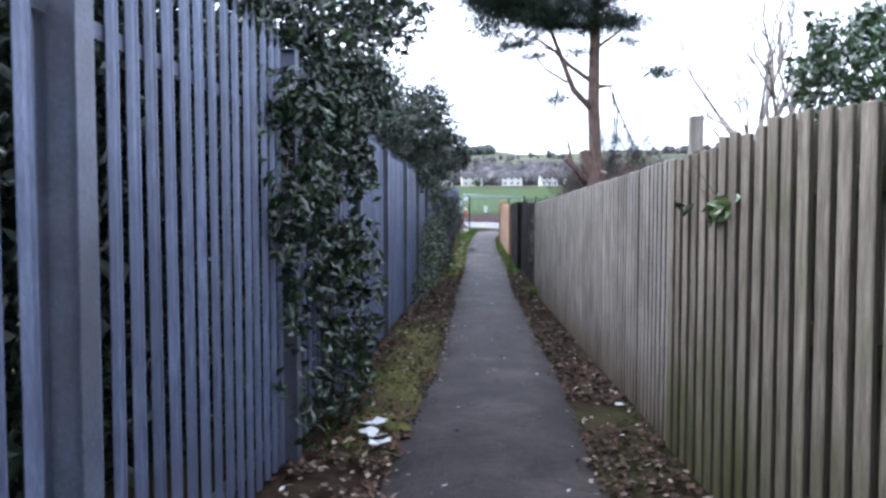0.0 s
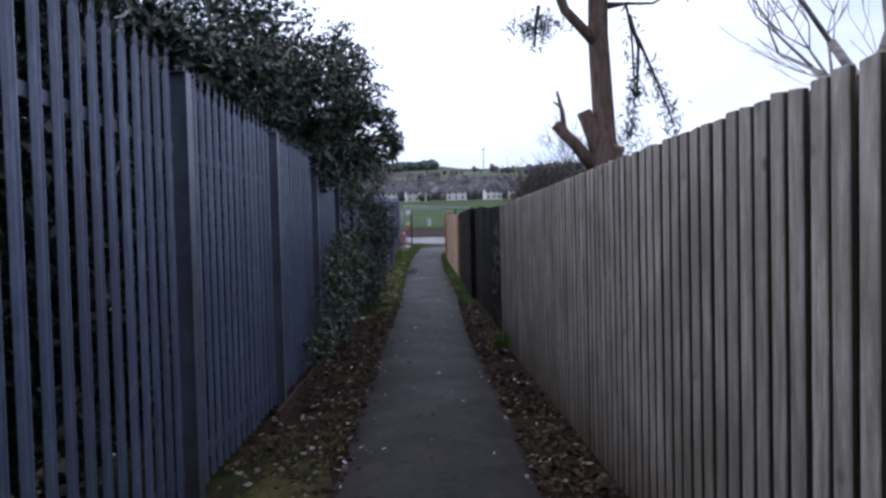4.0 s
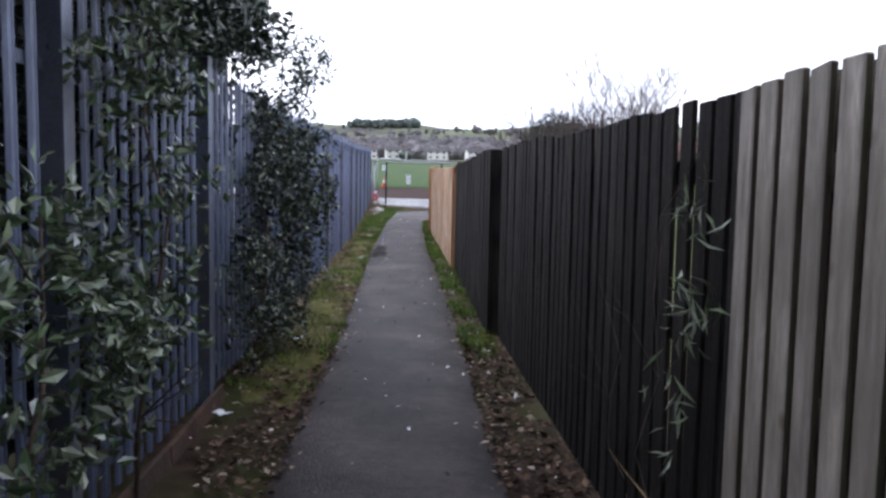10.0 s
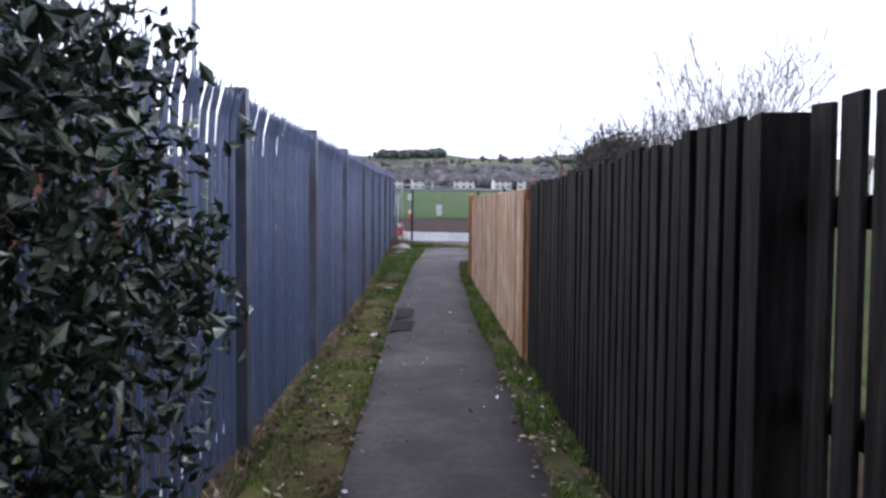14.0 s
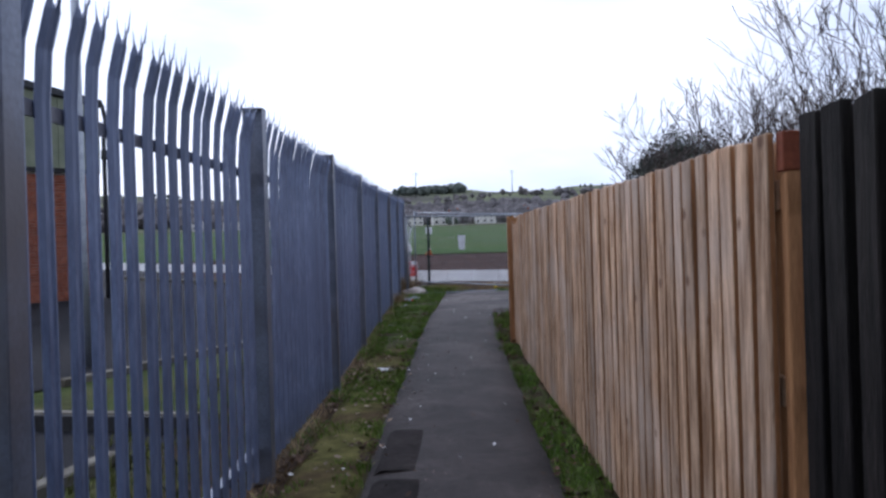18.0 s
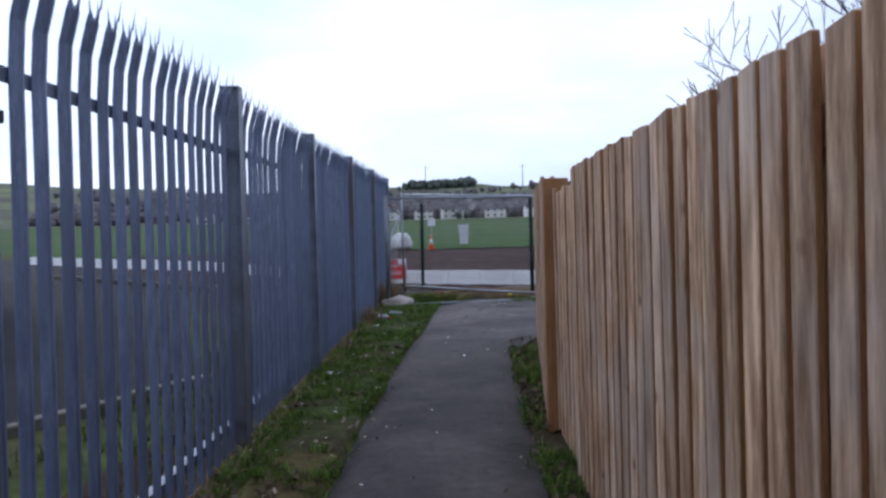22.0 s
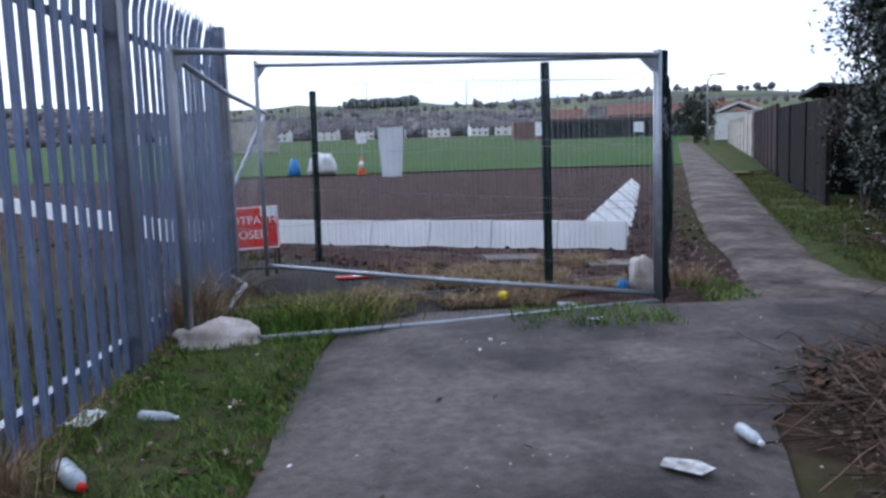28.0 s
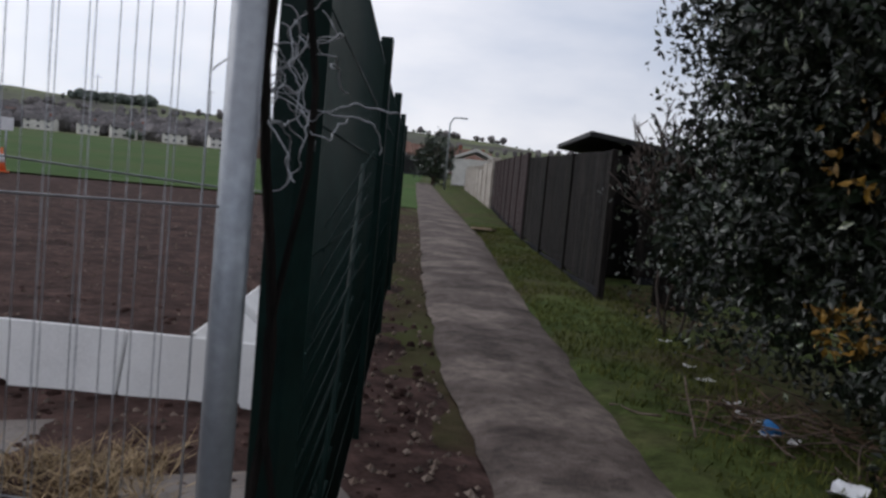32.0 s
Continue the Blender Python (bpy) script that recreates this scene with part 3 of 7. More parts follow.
single("path", ribbon("path", rows, 0.045, M_ASPHALT, 0.035, 3, 10), "worn grey asphalt footpath between two fences", "path", kind="structure")
rows = [(-1.5, -0.2, 41.9), (-1.7, 0.1, 43.0), (-2.3, -0.7, 44.3), (-3.2, -1.7, 45.4)]
single("path", ribbon("path", rows, 0.040, M_PATCH, 0.06, 8), "old asphalt path continuing behind the mesh panels", "path", kind="structure")
rows = [(1.75, 4.0, 42.0), (2.48, 3.50, 43.0), (2.86, 3.74, 44.2), (3.4, 4.5, 46.5), (4.55, 5.8, 50.5), (6.6, 8.0, 57.0), (12.1, 13.5, 75.0), (21.8, 23.2, 106.0)]
single("path", ribbon("path", rows, 0.045, M_PALEPATH, 0.05, 5, 8), "worn asphalt footpath leading away beside the field", "path", kind="structure")
for x0, x1, y0, y1, sd in ((-0.755, -0.40, 26.02, 26.96, 21), (-0.785, -0.47, 27.0, 28.05, 22)):
    single("asphalt_patch", ribbon("asphalt_patch", [(x0, x1, y0), (x0 - 0.02, x1 - 0.02, y1)], 0.0515, M_PATCH, 0.015, sd), "dark smooth repair patch at the edge of the path", "patch", kind="structure")
# verges
rows = [(lerp_table(PALISADE, y) + 0.10, lerp_table(PATH_MID, y) - 0.57, y) for y in np.arange(16.6, 33.7, 1.0)]
single("verge", ribbon("verge", rows, 0.035, M_MOSS, 0.05, 11, 14, 0.0, True), "mossy yellow-green verge strewn with dead leaves", "verge", kind="structure")
rows = [(lerp_table(PALISADE, y) + 0.06, lerp_table(PATH_MID, y) - 0.55, y) for y in np.arange(31.8, 41.9, 1.0)]
single("verge", ribbon("verge", rows, 0.045, M_GRASSY, 0.05, 18, 14, 0.0, True), "lush green grass verge at the end of the palisade", "verge", kind="structure")
rows = [(-0.45, 0.05, 2.84), (-0.57, 0.05, 4.94), (-0.64, -0.06, 7.57), (-0.7, -0.2, 8.92)]
single("verge", ribbon("verge", rows, 0.03, M_MOSS, 0.12, 12, 14, 0.0, True), "patch of moss and thin grass beside the path", "verge", kind="structure")
rows = [(lerp_table(PATH_MID, y) + 0.57, lerp_table(TIMBER, y) - 0.02, y) for y in np.arange(18.0, 33.0, 1.0)]
single("verge", ribbon("verge", rows, 0.03, M_GRASSY, 0.04, 13, 14, 0.0, True), "narrow weedy grass verge under the timber fence", "verge", kind="structure")
rows = [(3.3, 4.3, 42.6), (3.6, 4.8, 44.2), (4.45, 5.7, 46.6), (5.75, 7.4, 50.5), (8.1, 9.6, 57.5), (13.7, 15.2, 75.0), (23.5, 25.5, 106.0)]
single("verge", ribbon("verge", rows, 0.03, M_GRASSY, 0.1, 14, 14, 0.0, True), "green grass verge along the far path", "verge", kind="structure")
# turned soil and playing field behind the mesh fences
rows = [(0.9, 2.5, 41.6), (0.2, 2.85, 43.0), (-1.2, 3.25, 44.8), (-3.5, 3.65, 46.2), (-8, 4.1, 48.0), (-11, 5.0, 51.0), (-16, 6.95, 57.0), (-22, 9.8, 66.5)]
single("topsoil", ribbon("topsoil", rows, 0.035, M_DIRT, 0.15, 15, 60, 0.0, True), "bare brown turned topsoil", "soil", kind="structure")
rows = [(-22, 9.9, 66.2), (-30, 12.5, 75), (-90, 22, 106), (-120, 40, 160), (-160, 80, 290)]
single("field", ribbon("field", rows, 0.06, M_FIELD, 0.3, 16, 30), "open green playing field", "field", kind="structure")
# tarmac yard behind the palisade
rows = [(-9, -3.2, 19.5), (-30, -3.1, 24.0), (-45, -2.9, 25.7), (-45, -2.56, 27.5), (-45, -2.3, 28.2), (-45, -4.7, 28.6), (-45, -4.7, 30.4), (-45, -2.8, 34.8), (-45, -4.2, 38.0), (-45, -6.5, 44.0), (-60, -11, 52), (-60, -16, 58), (-60, -22, 67)]
single("yard", ribbon("yard", rows, 0.04, M_TARMAC, 0.05, 17, 20), "dark tarmac car park behind the palisade", "yard", kind="structure")


# ---- palisade fence ----
def on_line(table, y, z=0.0, lift=0.0):
    """A pose on a fence line: x along the fence, z up."""
    x = lerp_table(table, y)
    d = Vector((lerp_table(table, y + 0.4) - lerp_table(table, y - 0.4), 0.8, 0)).normalized()
    side = Vector((0, 0, 1)).cross(d)
    m = Matrix((( d.x, side.x, 0, x), (d.y, side.y, 0, y), (0, 0, 1, gz(x, y) + lift), (0, 0, 0, 1)))
    return m


def pale_me(name, height, splay):
    """A W-section steel pale with a triple-pointed head, bent outwards on the newer fence."""
    w, d = (0.036, 0.019) if splay else (0.033, 0.017)
    prof = [(-w, d * 0.5), (-w * 0.7, -d * 0.3), (-w * 0.3, -d * 0.5), (0.0, d * 0.2), (w * 0.3, -d * 0.5), (w * 0.7, -d * 0.3), (w, d * 0.5)]
    zs = [0.0, height * 0.5, height - 0.42, height - 0.26, height - 0.14]
    bend = [0, 0, 0, 0.012 * splay, 0.045 * splay]
    vs, fs = [], []
    n = len(prof)
    for z, b in zip(zs, bend):
        for x, y in prof:
            vs.append((x, y + b, z))
        for x, y in prof:
            vs.append((x, y + b + 0.004, z))
    for j in range(len(zs) - 1):
        a, c = j * 2 * n, (j + 1) * 2 * n
        for i in range(n - 1):
            fs.append((a + i, a + i + 1, c + i + 1, c + i))
            fs.append((a + n + i + 1, a + n + i, c + n + i, c + n + i + 1))
        fs.append((a, c, c + n, a + n))
        fs.append((a + n - 1, a + 2 * n - 1, c + 2 * n - 1, c + n - 1))
    top = (len(zs) - 1) * 2 * n
    # three points
    for i0, i1, tx, tz in ((0, 2, -0.036 if splay else -0.026, height - 0.035), (2, 4, 0.0, height), (4, 6, 0.036 if splay else 0.026, height - 0.035)):
        k = len(vs)
        off = bend[-1] + (0.03 * splay if i0 == 2 else 0.02 * splay)
        vs.append((tx * 0.75, off - 0.02 * splay * (i0 != 2), (tz + height - 0.14) / 2))
        vs.append((tx, off + (0.015 * splay if i0 == 2 else -0.02 * splay), tz))
        for a in range(i0, i1):
            fs.append((top + a, top + a + 1, k))
            fs.append((top + n + a + 1, top + n + a, k))
        fs.append((top + i0, k, top + n + i0))
        fs.append((top + i1, top + n + i1, k))
        q = len(vs)
        vs += [(tx * 0.75 - 0.007, vs[k][1], vs[k][2] - 0.02), (tx * 0.75 + 0.007, vs[k][1], vs[k][2] - 0.02), (tx * 0.75, vs[k][1] + 0.006, vs[k][2] - 0.02)]
        fs += [(q, q + 1, k + 1), (q + 1, q + 2, k + 1), (q + 2, q, k + 1)]
    return mesh_of(name, vs, fs, M_STEEL_NEW if splay else M_STEEL)


def post_me(height):
    """A rolled steel joist post."""
    bm = bmesh.new()
    add_box(bm, (0.096, 0.008, height), pose(0, -0.056, 0), 0.002)
    add_box(bm, (0.096, 0.008, height), pose(0, 0.056, 0), 0.002)
    add_box(bm, (0.008, 0.105, height - 0.002), None, 0.0)
    add_box(bm, (0.10, 0.124, 0.006), pose(0, 0, height), 0.001)
    return bm_mesh("post", bm, M_STEEL_POST)


def rail_me(length):
    """An angle-section rail with bolt heads."""
    bm = bmesh.new()
    add_box(bm, (length, 0.006, 0.05), None, 0.0)
    add_box(bm, (length, 0.045, 0.006), pose(0, 0.025, 0.044), 0.0)
    return bm_mesh("rail", bm, M_STEEL_POST)


# how tall the palisade stands at each place
TALL = [(-4.22, 2.465), (-3.39, 2.463), (1.59, 2.452), (3.0, 2.449), (4.09, 2.425), (5.81, 2.384), (6.68, 2.381), (8.47, 2.371), (10.3, 2.387), (12.17, 2.4), (14.08, 2.393), (15.05, 2.389), (17.01, 2.365), (19.0, 2.34), (23.0, 2.34), (30.0, 2.38), (35.2, 2.43), (43.6, 2.54)]


def palisade(posts, splay, label, gap=0.06):
    height = 2.42
    fence = thing("palisade_fence", label, "fence", on_line(PALISADE, posts[0]), kind="structure")
    inv = fence.matrix_world.inverted()
    drop = 0.05 if splay else 0.0
    pales = [pale_me("pale", height - gap - drop, splay * 0.8), pale_me("pale", height - gap - drop - 0.012, splay * 0.9)]
    post = post_me(height - 0.08)
    for i, y in enumerate(posts):
        part("post", post, fence, inv @ on_line(PALISADE, y) @ pose(0, 0, -0.02, 0, RNG.uniform(-0.6, 0.6), 0) @ Matrix.Diagonal((1, 1, lerp_table(TALL, y) / height, 1)))
        if i + 1 == len(posts):
            break
        a, b = on_line(PALISADE, y), on_line(PALISADE, posts[i + 1])
        pa, pb = a.translation, b.translation
        span = (pb - pa).length
        mid = (pa + pb) / 2
        rise = math.degrees(math.asin((pb.z - pa.z) / span))
        rail = rail_me(span - 0.05)
        for h in (0.17, (lerp_table(TALL, y) + lerp_table(TALL, posts[i + 1])) / 2 - 0.52):
            m = on_line(PALISADE, (y + posts[i + 1]) / 2)
            m.translation = mid + Vector((0, 0, h))
            part("rail", rail, fence, inv @ m @ pose(0, 0.022, 0, 0, -rise, 0))
        n = max(3, round(span / 0.148)) - 1
        for k in range(1, n + 1):
            p = pa.lerp(pb, k / (n + 1))
            m = on_line(PALISADE, y + (posts[i + 1] - y) * k / (n + 1))
            m.translation = p + Vector((0, 0, gap))
            part("pale", pales[RNG.random() < 0.4], fence, inv @ m @ pose(0, 0, RNG.uniform(-0.006, 0.006), 0, RNG.uniform(-0.5, 0.5), RNG.uniform(-3, 3)) @ Matrix.Diagonal((1, 1, lerp_table(TALL, m.translation.y) / height, 1)))
    return fence


palisade([-3.89, -1.77, 0.5, 2.84, 5.33, 7.75, 10.16, 12.41, 14.56, 16.67, 18.8], 0.0, "old blue-grey galvanised steel palisade fence with ivy growing through")
palisade([18.81, 21.55, 24.25, 26.95, 29.7, 32.42, 35.15, 37.95, 40.75, 43.5], -1.0, "galvanised steel palisade fence with splayed triple-pointed pales")


# ---- timber fences ----
def board_me(name, w, t, h, material, cut=0.0, bevel=0.004, edge=None):
    """An upright board; edge is the darker wood of its two sides, gap shade in its colour."""
    bm = add_box(bmesh.new(), (w, t, h), None, bevel)
    for v in bm.verts:
        if v.co.z > h / 2:
            v.co.z += cut * (1 if v.co.x > 0 else -1)
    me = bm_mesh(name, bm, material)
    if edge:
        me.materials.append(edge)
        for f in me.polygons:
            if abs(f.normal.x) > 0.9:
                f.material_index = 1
    return me


def board_fence(label, y0, y1, width, pitch, thick, tops, material, line=TIMBER, behind=None, back=0.0, off=0.0, rails=(0.3, 0.95, 1.5), post_every=1.9, post_mat=None, uneven=0.02, tilt=0.4, gap=0.03):
    """Upright boards nailed to rails; tops is the height of the fence's top edge along it; back sets a second row behind the gaps."""
    fence = thing("timber_fence", label, "fence", on_line(line, y0), kind="structure")
    inv = fence.matrix_world.inverted()
    # side faces and back row take the darker wood, gap shade put into colour
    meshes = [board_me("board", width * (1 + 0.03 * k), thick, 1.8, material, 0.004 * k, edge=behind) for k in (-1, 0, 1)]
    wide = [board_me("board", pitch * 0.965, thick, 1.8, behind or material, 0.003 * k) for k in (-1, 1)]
    y, k = y0 + width / 2, 0
    while y < y1 - width / 4:
        for row in ((0, 1) if back else (0,)):
            q = y + row * pitch / 2
            if q > y1 - width / 3:
                continue
            m = on_line(line, q, lift=gap)
            high = (lerp_table(tops, q) - m.translation.z + RNG.uniform(-uneven, uneven) - row * 0.004) / 1.8
            t = m @ pose(RNG.uniform(-0.003, 0.003), off - row * back, 0, RNG.uniform(-tilt, tilt) * 0.5, RNG.uniform(-tilt, tilt), RNG.uniform(-1.2, 1.2)) @ Matrix.Diagonal((1, 1, high, 1))
            part("board", RNG.choice(wide if row else meshes), fence, inv @ t)
        y += pitch
        k += 1
    length = y1 - y0
    rail = board_me("rail", length - 0.02, 0.02 if back else 0.045, 0.085, material)
    rise = math.degrees(math.atan2(gz(0, y1) - gz(0, y0), length))
    for h in rails:
        part("rail", rail, fence, inv @ on_line(line, (y0 + y1) / 2, lift=h) @ pose(0, off - back / 2 - (0 if back else thick / 2 + 0.025), 0, 0, -rise, 0))
    for q in np.arange(y0 + 0.3, y1, post_every):
        m = on_line(line, float(q))
        high = lerp_table(tops, float(q)) - m.translation.z - 0.10
        part("post", board_me("post", 0.095, 0.095, high, post_mat or material), fence, inv @ m @ pose(0, off - thick / 2 - 0.075 - back, 0))
    return fence


TOP = [(-3.39, 2.229), (1.26, 2.13), (1.59, 2.12), (3.34, 2.074), (4.09, 2.059), (6.68, 2.005), (9.38, 1.946), (10.3, 1.927), (13.89, 1.85), (14.08, 1.85), (17.01, 1.856)]
board_fence("weathered hit-and-miss board fence, green with algae", -3.39, 3.34, 0.090, 0.150, 0.022, TOP, M_ALGAE, behind=M_SHADEWOOD, back=0.075, uneven=0.035, off=0.02)
board_fence("weathered grey close-boarded fence", 3.36, 13.71, 0.082, 0.115, 0.022, TOP, M_GREYWOOD, behind=M_SHADEWOOD, back=0.070, uneven=0.006, tilt=0.15)
board_fence("dark-stained board fence with gaps between the boards", 13.73, 19.1, 0.111, 0.147, 0.018, [(13.69, 1.868), (16.03, 1.875), (17.3, 1.92), (18.9, 1.925)], M_DARKWOOD, off=-0.06, rails=(0.35, 0.95, 1.5), uneven=0.010, tilt=0.4)
DARKLINE = [(19.1, 0.977), (24.5, 0.805)]
board_fence("dark-stained close-set board fence", 19.12, 24.45, 0.100, 0.140, 0.030, [(19, 1.92), (21.5, 1.90), (24.5, 1.90)], M_DARKWOOD, line=DARKLINE, back=0.05, off=0.03, uneven=0.022)
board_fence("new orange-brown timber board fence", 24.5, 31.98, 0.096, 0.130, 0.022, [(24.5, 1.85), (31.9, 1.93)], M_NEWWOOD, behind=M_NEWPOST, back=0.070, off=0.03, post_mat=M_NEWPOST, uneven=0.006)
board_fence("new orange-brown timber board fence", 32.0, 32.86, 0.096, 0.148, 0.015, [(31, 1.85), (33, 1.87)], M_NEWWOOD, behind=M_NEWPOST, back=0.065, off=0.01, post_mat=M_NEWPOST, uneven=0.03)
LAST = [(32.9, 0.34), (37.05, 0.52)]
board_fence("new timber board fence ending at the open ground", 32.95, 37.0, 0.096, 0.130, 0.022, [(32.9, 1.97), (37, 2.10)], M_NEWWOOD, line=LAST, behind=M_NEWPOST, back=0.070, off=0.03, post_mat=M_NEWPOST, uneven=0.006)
for y, x, w, d, h, mt, lab in ((19.11, 0.93, 0.07, 0.20, 1.82, M_DARKWOOD, "dark-stained timber gate post"), (32.9, 0.30, 0.11, 0.17, 1.70, M_NEWPOST, "thick new timber fence post"), (37.1, 0.52, 0.09, 0.10, 1.68, M_NEWPOST, "new timber end post")):
    single("fence_post", board_me("fence_post", d, w, h, mt), lab, "post", Matrix.Translation((x + d / 2, y, gz(x, y))), "timber fence posts")
sp = thing("fence_post", "orange-brown end post set behind the first new board", "post", pose(0.815, 24.475, gz(0.8, 24.5)), "timber fence posts")
part("post", board_me("post", 0.13, 0.05, 1.60, M_NEWPOST), sp)
part("rail_end", box_me("rail_end", (0.075, 0.05, 0.11), M_RAILEND, 0.004), sp, pose(-0.035, 0.0, 1.60), "reddish sawn rail end")
part("cap_block", box_me("cap_block", (0.03, 0.05, 0.10), M_NEWWOOD, 0.004), sp, pose(0.05, 0.0, 1.60))
part("bracket", box_me("bracket", (0.06, 0.03, 0.02), M_CUT, 0.003), sp, pose(-0.03, -0.05, 0.52, 0, 12, 0))
single("fence_post", board_me("fence_post", 0.075, 0.075, 2.03, M_GREYWOOD), "weathered post rising behind the fence boards", "post", Matrix.Translation((1.78, 3.35, gz(2, 3.35))), "timber fence posts")
edging = thing("edging", "low reddish-brown edging boards along the foot of the palisade", "edging", on_line(PALISADE, 9.6), kind="structure")
eb = board_me("edging_board", 1.18, 0.03, 0.15, M_EDGE)
for k in range(6):
    part("edging_board", eb, edging, edging.matrix_world.inverted() @ on_line(PALISADE, 10.2 + 1.2 * k) @ pose(0, -0.10, -0.05, RNG.uniform(-5, 5), RNG.uniform(-1, 1), 0))


# ---- trees and shrubs ----
def limb(runs, start, way, length, radius, depth, rnd, spread=0.55, up=0.15, shrink=0.66, kids=(2, 3), ends=None, steps=4):
    """A branching limb, gathered as tubes."""
    pts, rad = [Vector(start)], [radius]
    d = Vector(way).normalized()
    for i in range(steps):
        d = (d + Vector((rnd.gauss(0, 0.16), rnd.gauss(0, 0.16), rnd.gauss(0, 0.10) + up * 0.25))).normalized()
        pts.append(pts[-1] + d * length / steps)
        rad.append(radius * (1 - 0.45 * (i + 1) / steps))
    runs.append((pts, rad))
    if depth <= 0:
        if ends is not None:
            ends.append(pts[-1])
        return
    for _ in range(rnd.randint(*kids)):
        i = rnd.randint(max(1, steps // 2), steps)
        e = (d + Vector((rnd.gauss(0, spread), rnd.gauss(0, spread), rnd.gauss(up, spread * 0.6)))).normalized()
        limb(runs, pts[i], e, length * rnd.uniform(shrink - 0.1, shrink + 0.1), rad[i] * 0.72, depth - 1, rnd, spread, up, shrink, kids, ends, max(2, steps - 1))


def bare_tree(x, y, height, seed, label, trunks=3, radius=0.09, depth=5, material=None, spread=0.5, name="bare_tree"):
    rnd = random.Random(seed)
    base = Vector((x, y, gz(x, y) - 0.05))
    tree = thing(name, label, "tree", base, "bare winter trees")
    runs, fine = [], []
    for k in range(trunks):
        a = rnd.uniform(0, 6.28)
        limb(runs, Vector((0.12 * math.cos(a), 0.12 * math.sin(a), 0)), Vector((0.28 * math.cos(a), 0.28 * math.sin(a), 1)), height * 0.36, radius, depth, rnd, spread, 0.25, 0.70, (2, 3))
    big = [r for r in runs if r[1][0] > radius * 0.55]
    small = [(p, [max(q, 0.006) for q in r]) for p, r in runs if r[0] <= radius * 0.55]
    part("trunk", tubes_me("trunk", big, material or M_BARK, 7), tree)
    part("crown", tubes_me("crown", small, material or M_TWIG, 3), tree, kind="stuff")
    return tree


def blob_points(blobs, seed):
    """Leaf places inside lumpy clusters: (x, y, z, rx, ry, rz, count), thinned unevenly."""
    r = np.random.default_rng(seed)
    out = []
    for x, y, z, rx, ry, rz, n in blobs:
        v = r.normal(size=(int(n * 1.7), 3))
        v /= np.linalg.norm(v, axis=1, keepdims=True)
        lump_out = np.array([1 + 0.45 * noise.noise(Vector(q) * 2.3 + Vector((x, y, z))) + 0.25 * noise.noise(Vector(q) * 6.0 + Vector((z, x, y))) for q in v])[:, None]
        v *= lump_out * r.uniform(0.25, 1.0, (len(v), 1)) ** 0.45
        p = v * (rx, ry, rz) + (x, y, z)
        keep = np.array([noise.noise(Vector(q) * 2.6) + 0.6 * noise.noise(Vector(q) * 6.5) > -0.12 for q in p])
        out.append(p[keep][: int(n)])
    return np.concatenate(out)


def shrub(name, label, blobs, seed, leaf, material, stems, width=0.45, droop=0.25, category="shrub", stem_r=0.012, stem_mat=None, extra=None, core=0.0):
    base = Vector(stems[0][0])
    ob = thing(name, label, category, base)
    pts = blob_points(blobs, seed) - np.array(base)
    part("foliage", leaves_me("foliage", pts, leaf, material, width, droop), ob, kind="stuff")
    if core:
        # larger dark leaves added inside to block light and darken the interior
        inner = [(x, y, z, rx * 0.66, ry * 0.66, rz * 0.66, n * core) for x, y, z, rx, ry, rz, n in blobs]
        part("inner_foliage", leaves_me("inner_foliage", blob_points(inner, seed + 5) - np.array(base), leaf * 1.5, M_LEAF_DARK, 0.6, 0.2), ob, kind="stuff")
    # lighter leaves mixed in; the palest also put leaf glints into colour
    if extra:
        n = int(len(pts) * extra[1])
        part("pale_foliage", leaves_me("pale_foliage", pts[np.random.default_rng(seed + 1).permutation(len(pts))[:n]] + 0.01, leaf, extra[0], width, droop), ob, kind="stuff")
    rnd = random.Random(seed)
    for s, e in stems:
        runs = []
        s, e = Vector(s) - base, Vector(e) - base
        pts2 = [s.lerp(e, t) + Vector((rnd.gauss(0, 0.05), rnd.gauss(0, 0.05), 0)) * (t * (1 - t) * 4) for t in (0, 0.2, 0.4, 0.6, 0.8, 1)]
        runs.append((pts2, [stem_r * (1 - 0.6 * t) for t in (0, 0.2, 0.4, 0.6, 0.8, 1)]))
        for _ in range(6):
            p = pts2[rnd.randint(1, 5)]
            runs.append(([p, p + Vector((rnd.gauss(0, 0.2), rnd.gauss(0, 0.2), rnd.gauss(0.15, 0.15)))], [stem_r * 0.4, stem_r * 0.15]))
        part("stem", tubes_me("stem", runs, stem_mat or M_BARK, 5), ob)
    return ob


# climbers that push through the old palisade
shrub("ivy_bush", "dark glossy evergreen climber growing through the palisade", [(-0.52, 3.25, 1.35, 0.18, 0.71, 1.04, 850), (-0.47, 3.84, 1.13, 0.22, 0.51, 0.93, 1050), (-0.5, 2.59, 2.01, 0.18, 0.5, 0.5, 700), (-0.49, 3.5, 2.18, 0.23, 0.75, 0.5, 1500), (-0.81, 3.25, 1.43, 0.21, 1.17, 1.17, 2400), (-0.48, 1.76, 0.48, 0.12, 0.41, 0.18, 160)], 21, 0.088, M_LEAF_DARK, [((-0.77, 3.25, 0.26), (-0.61, 3.42, 2.27)), ((-0.7, 3.84, 0.25), (-0.49, 3.84, 1.93)), ((-0.72, 2.59, 0.27), (-0.52, 2.67, 2.18))], extra=(M_LEAF, 0.30))
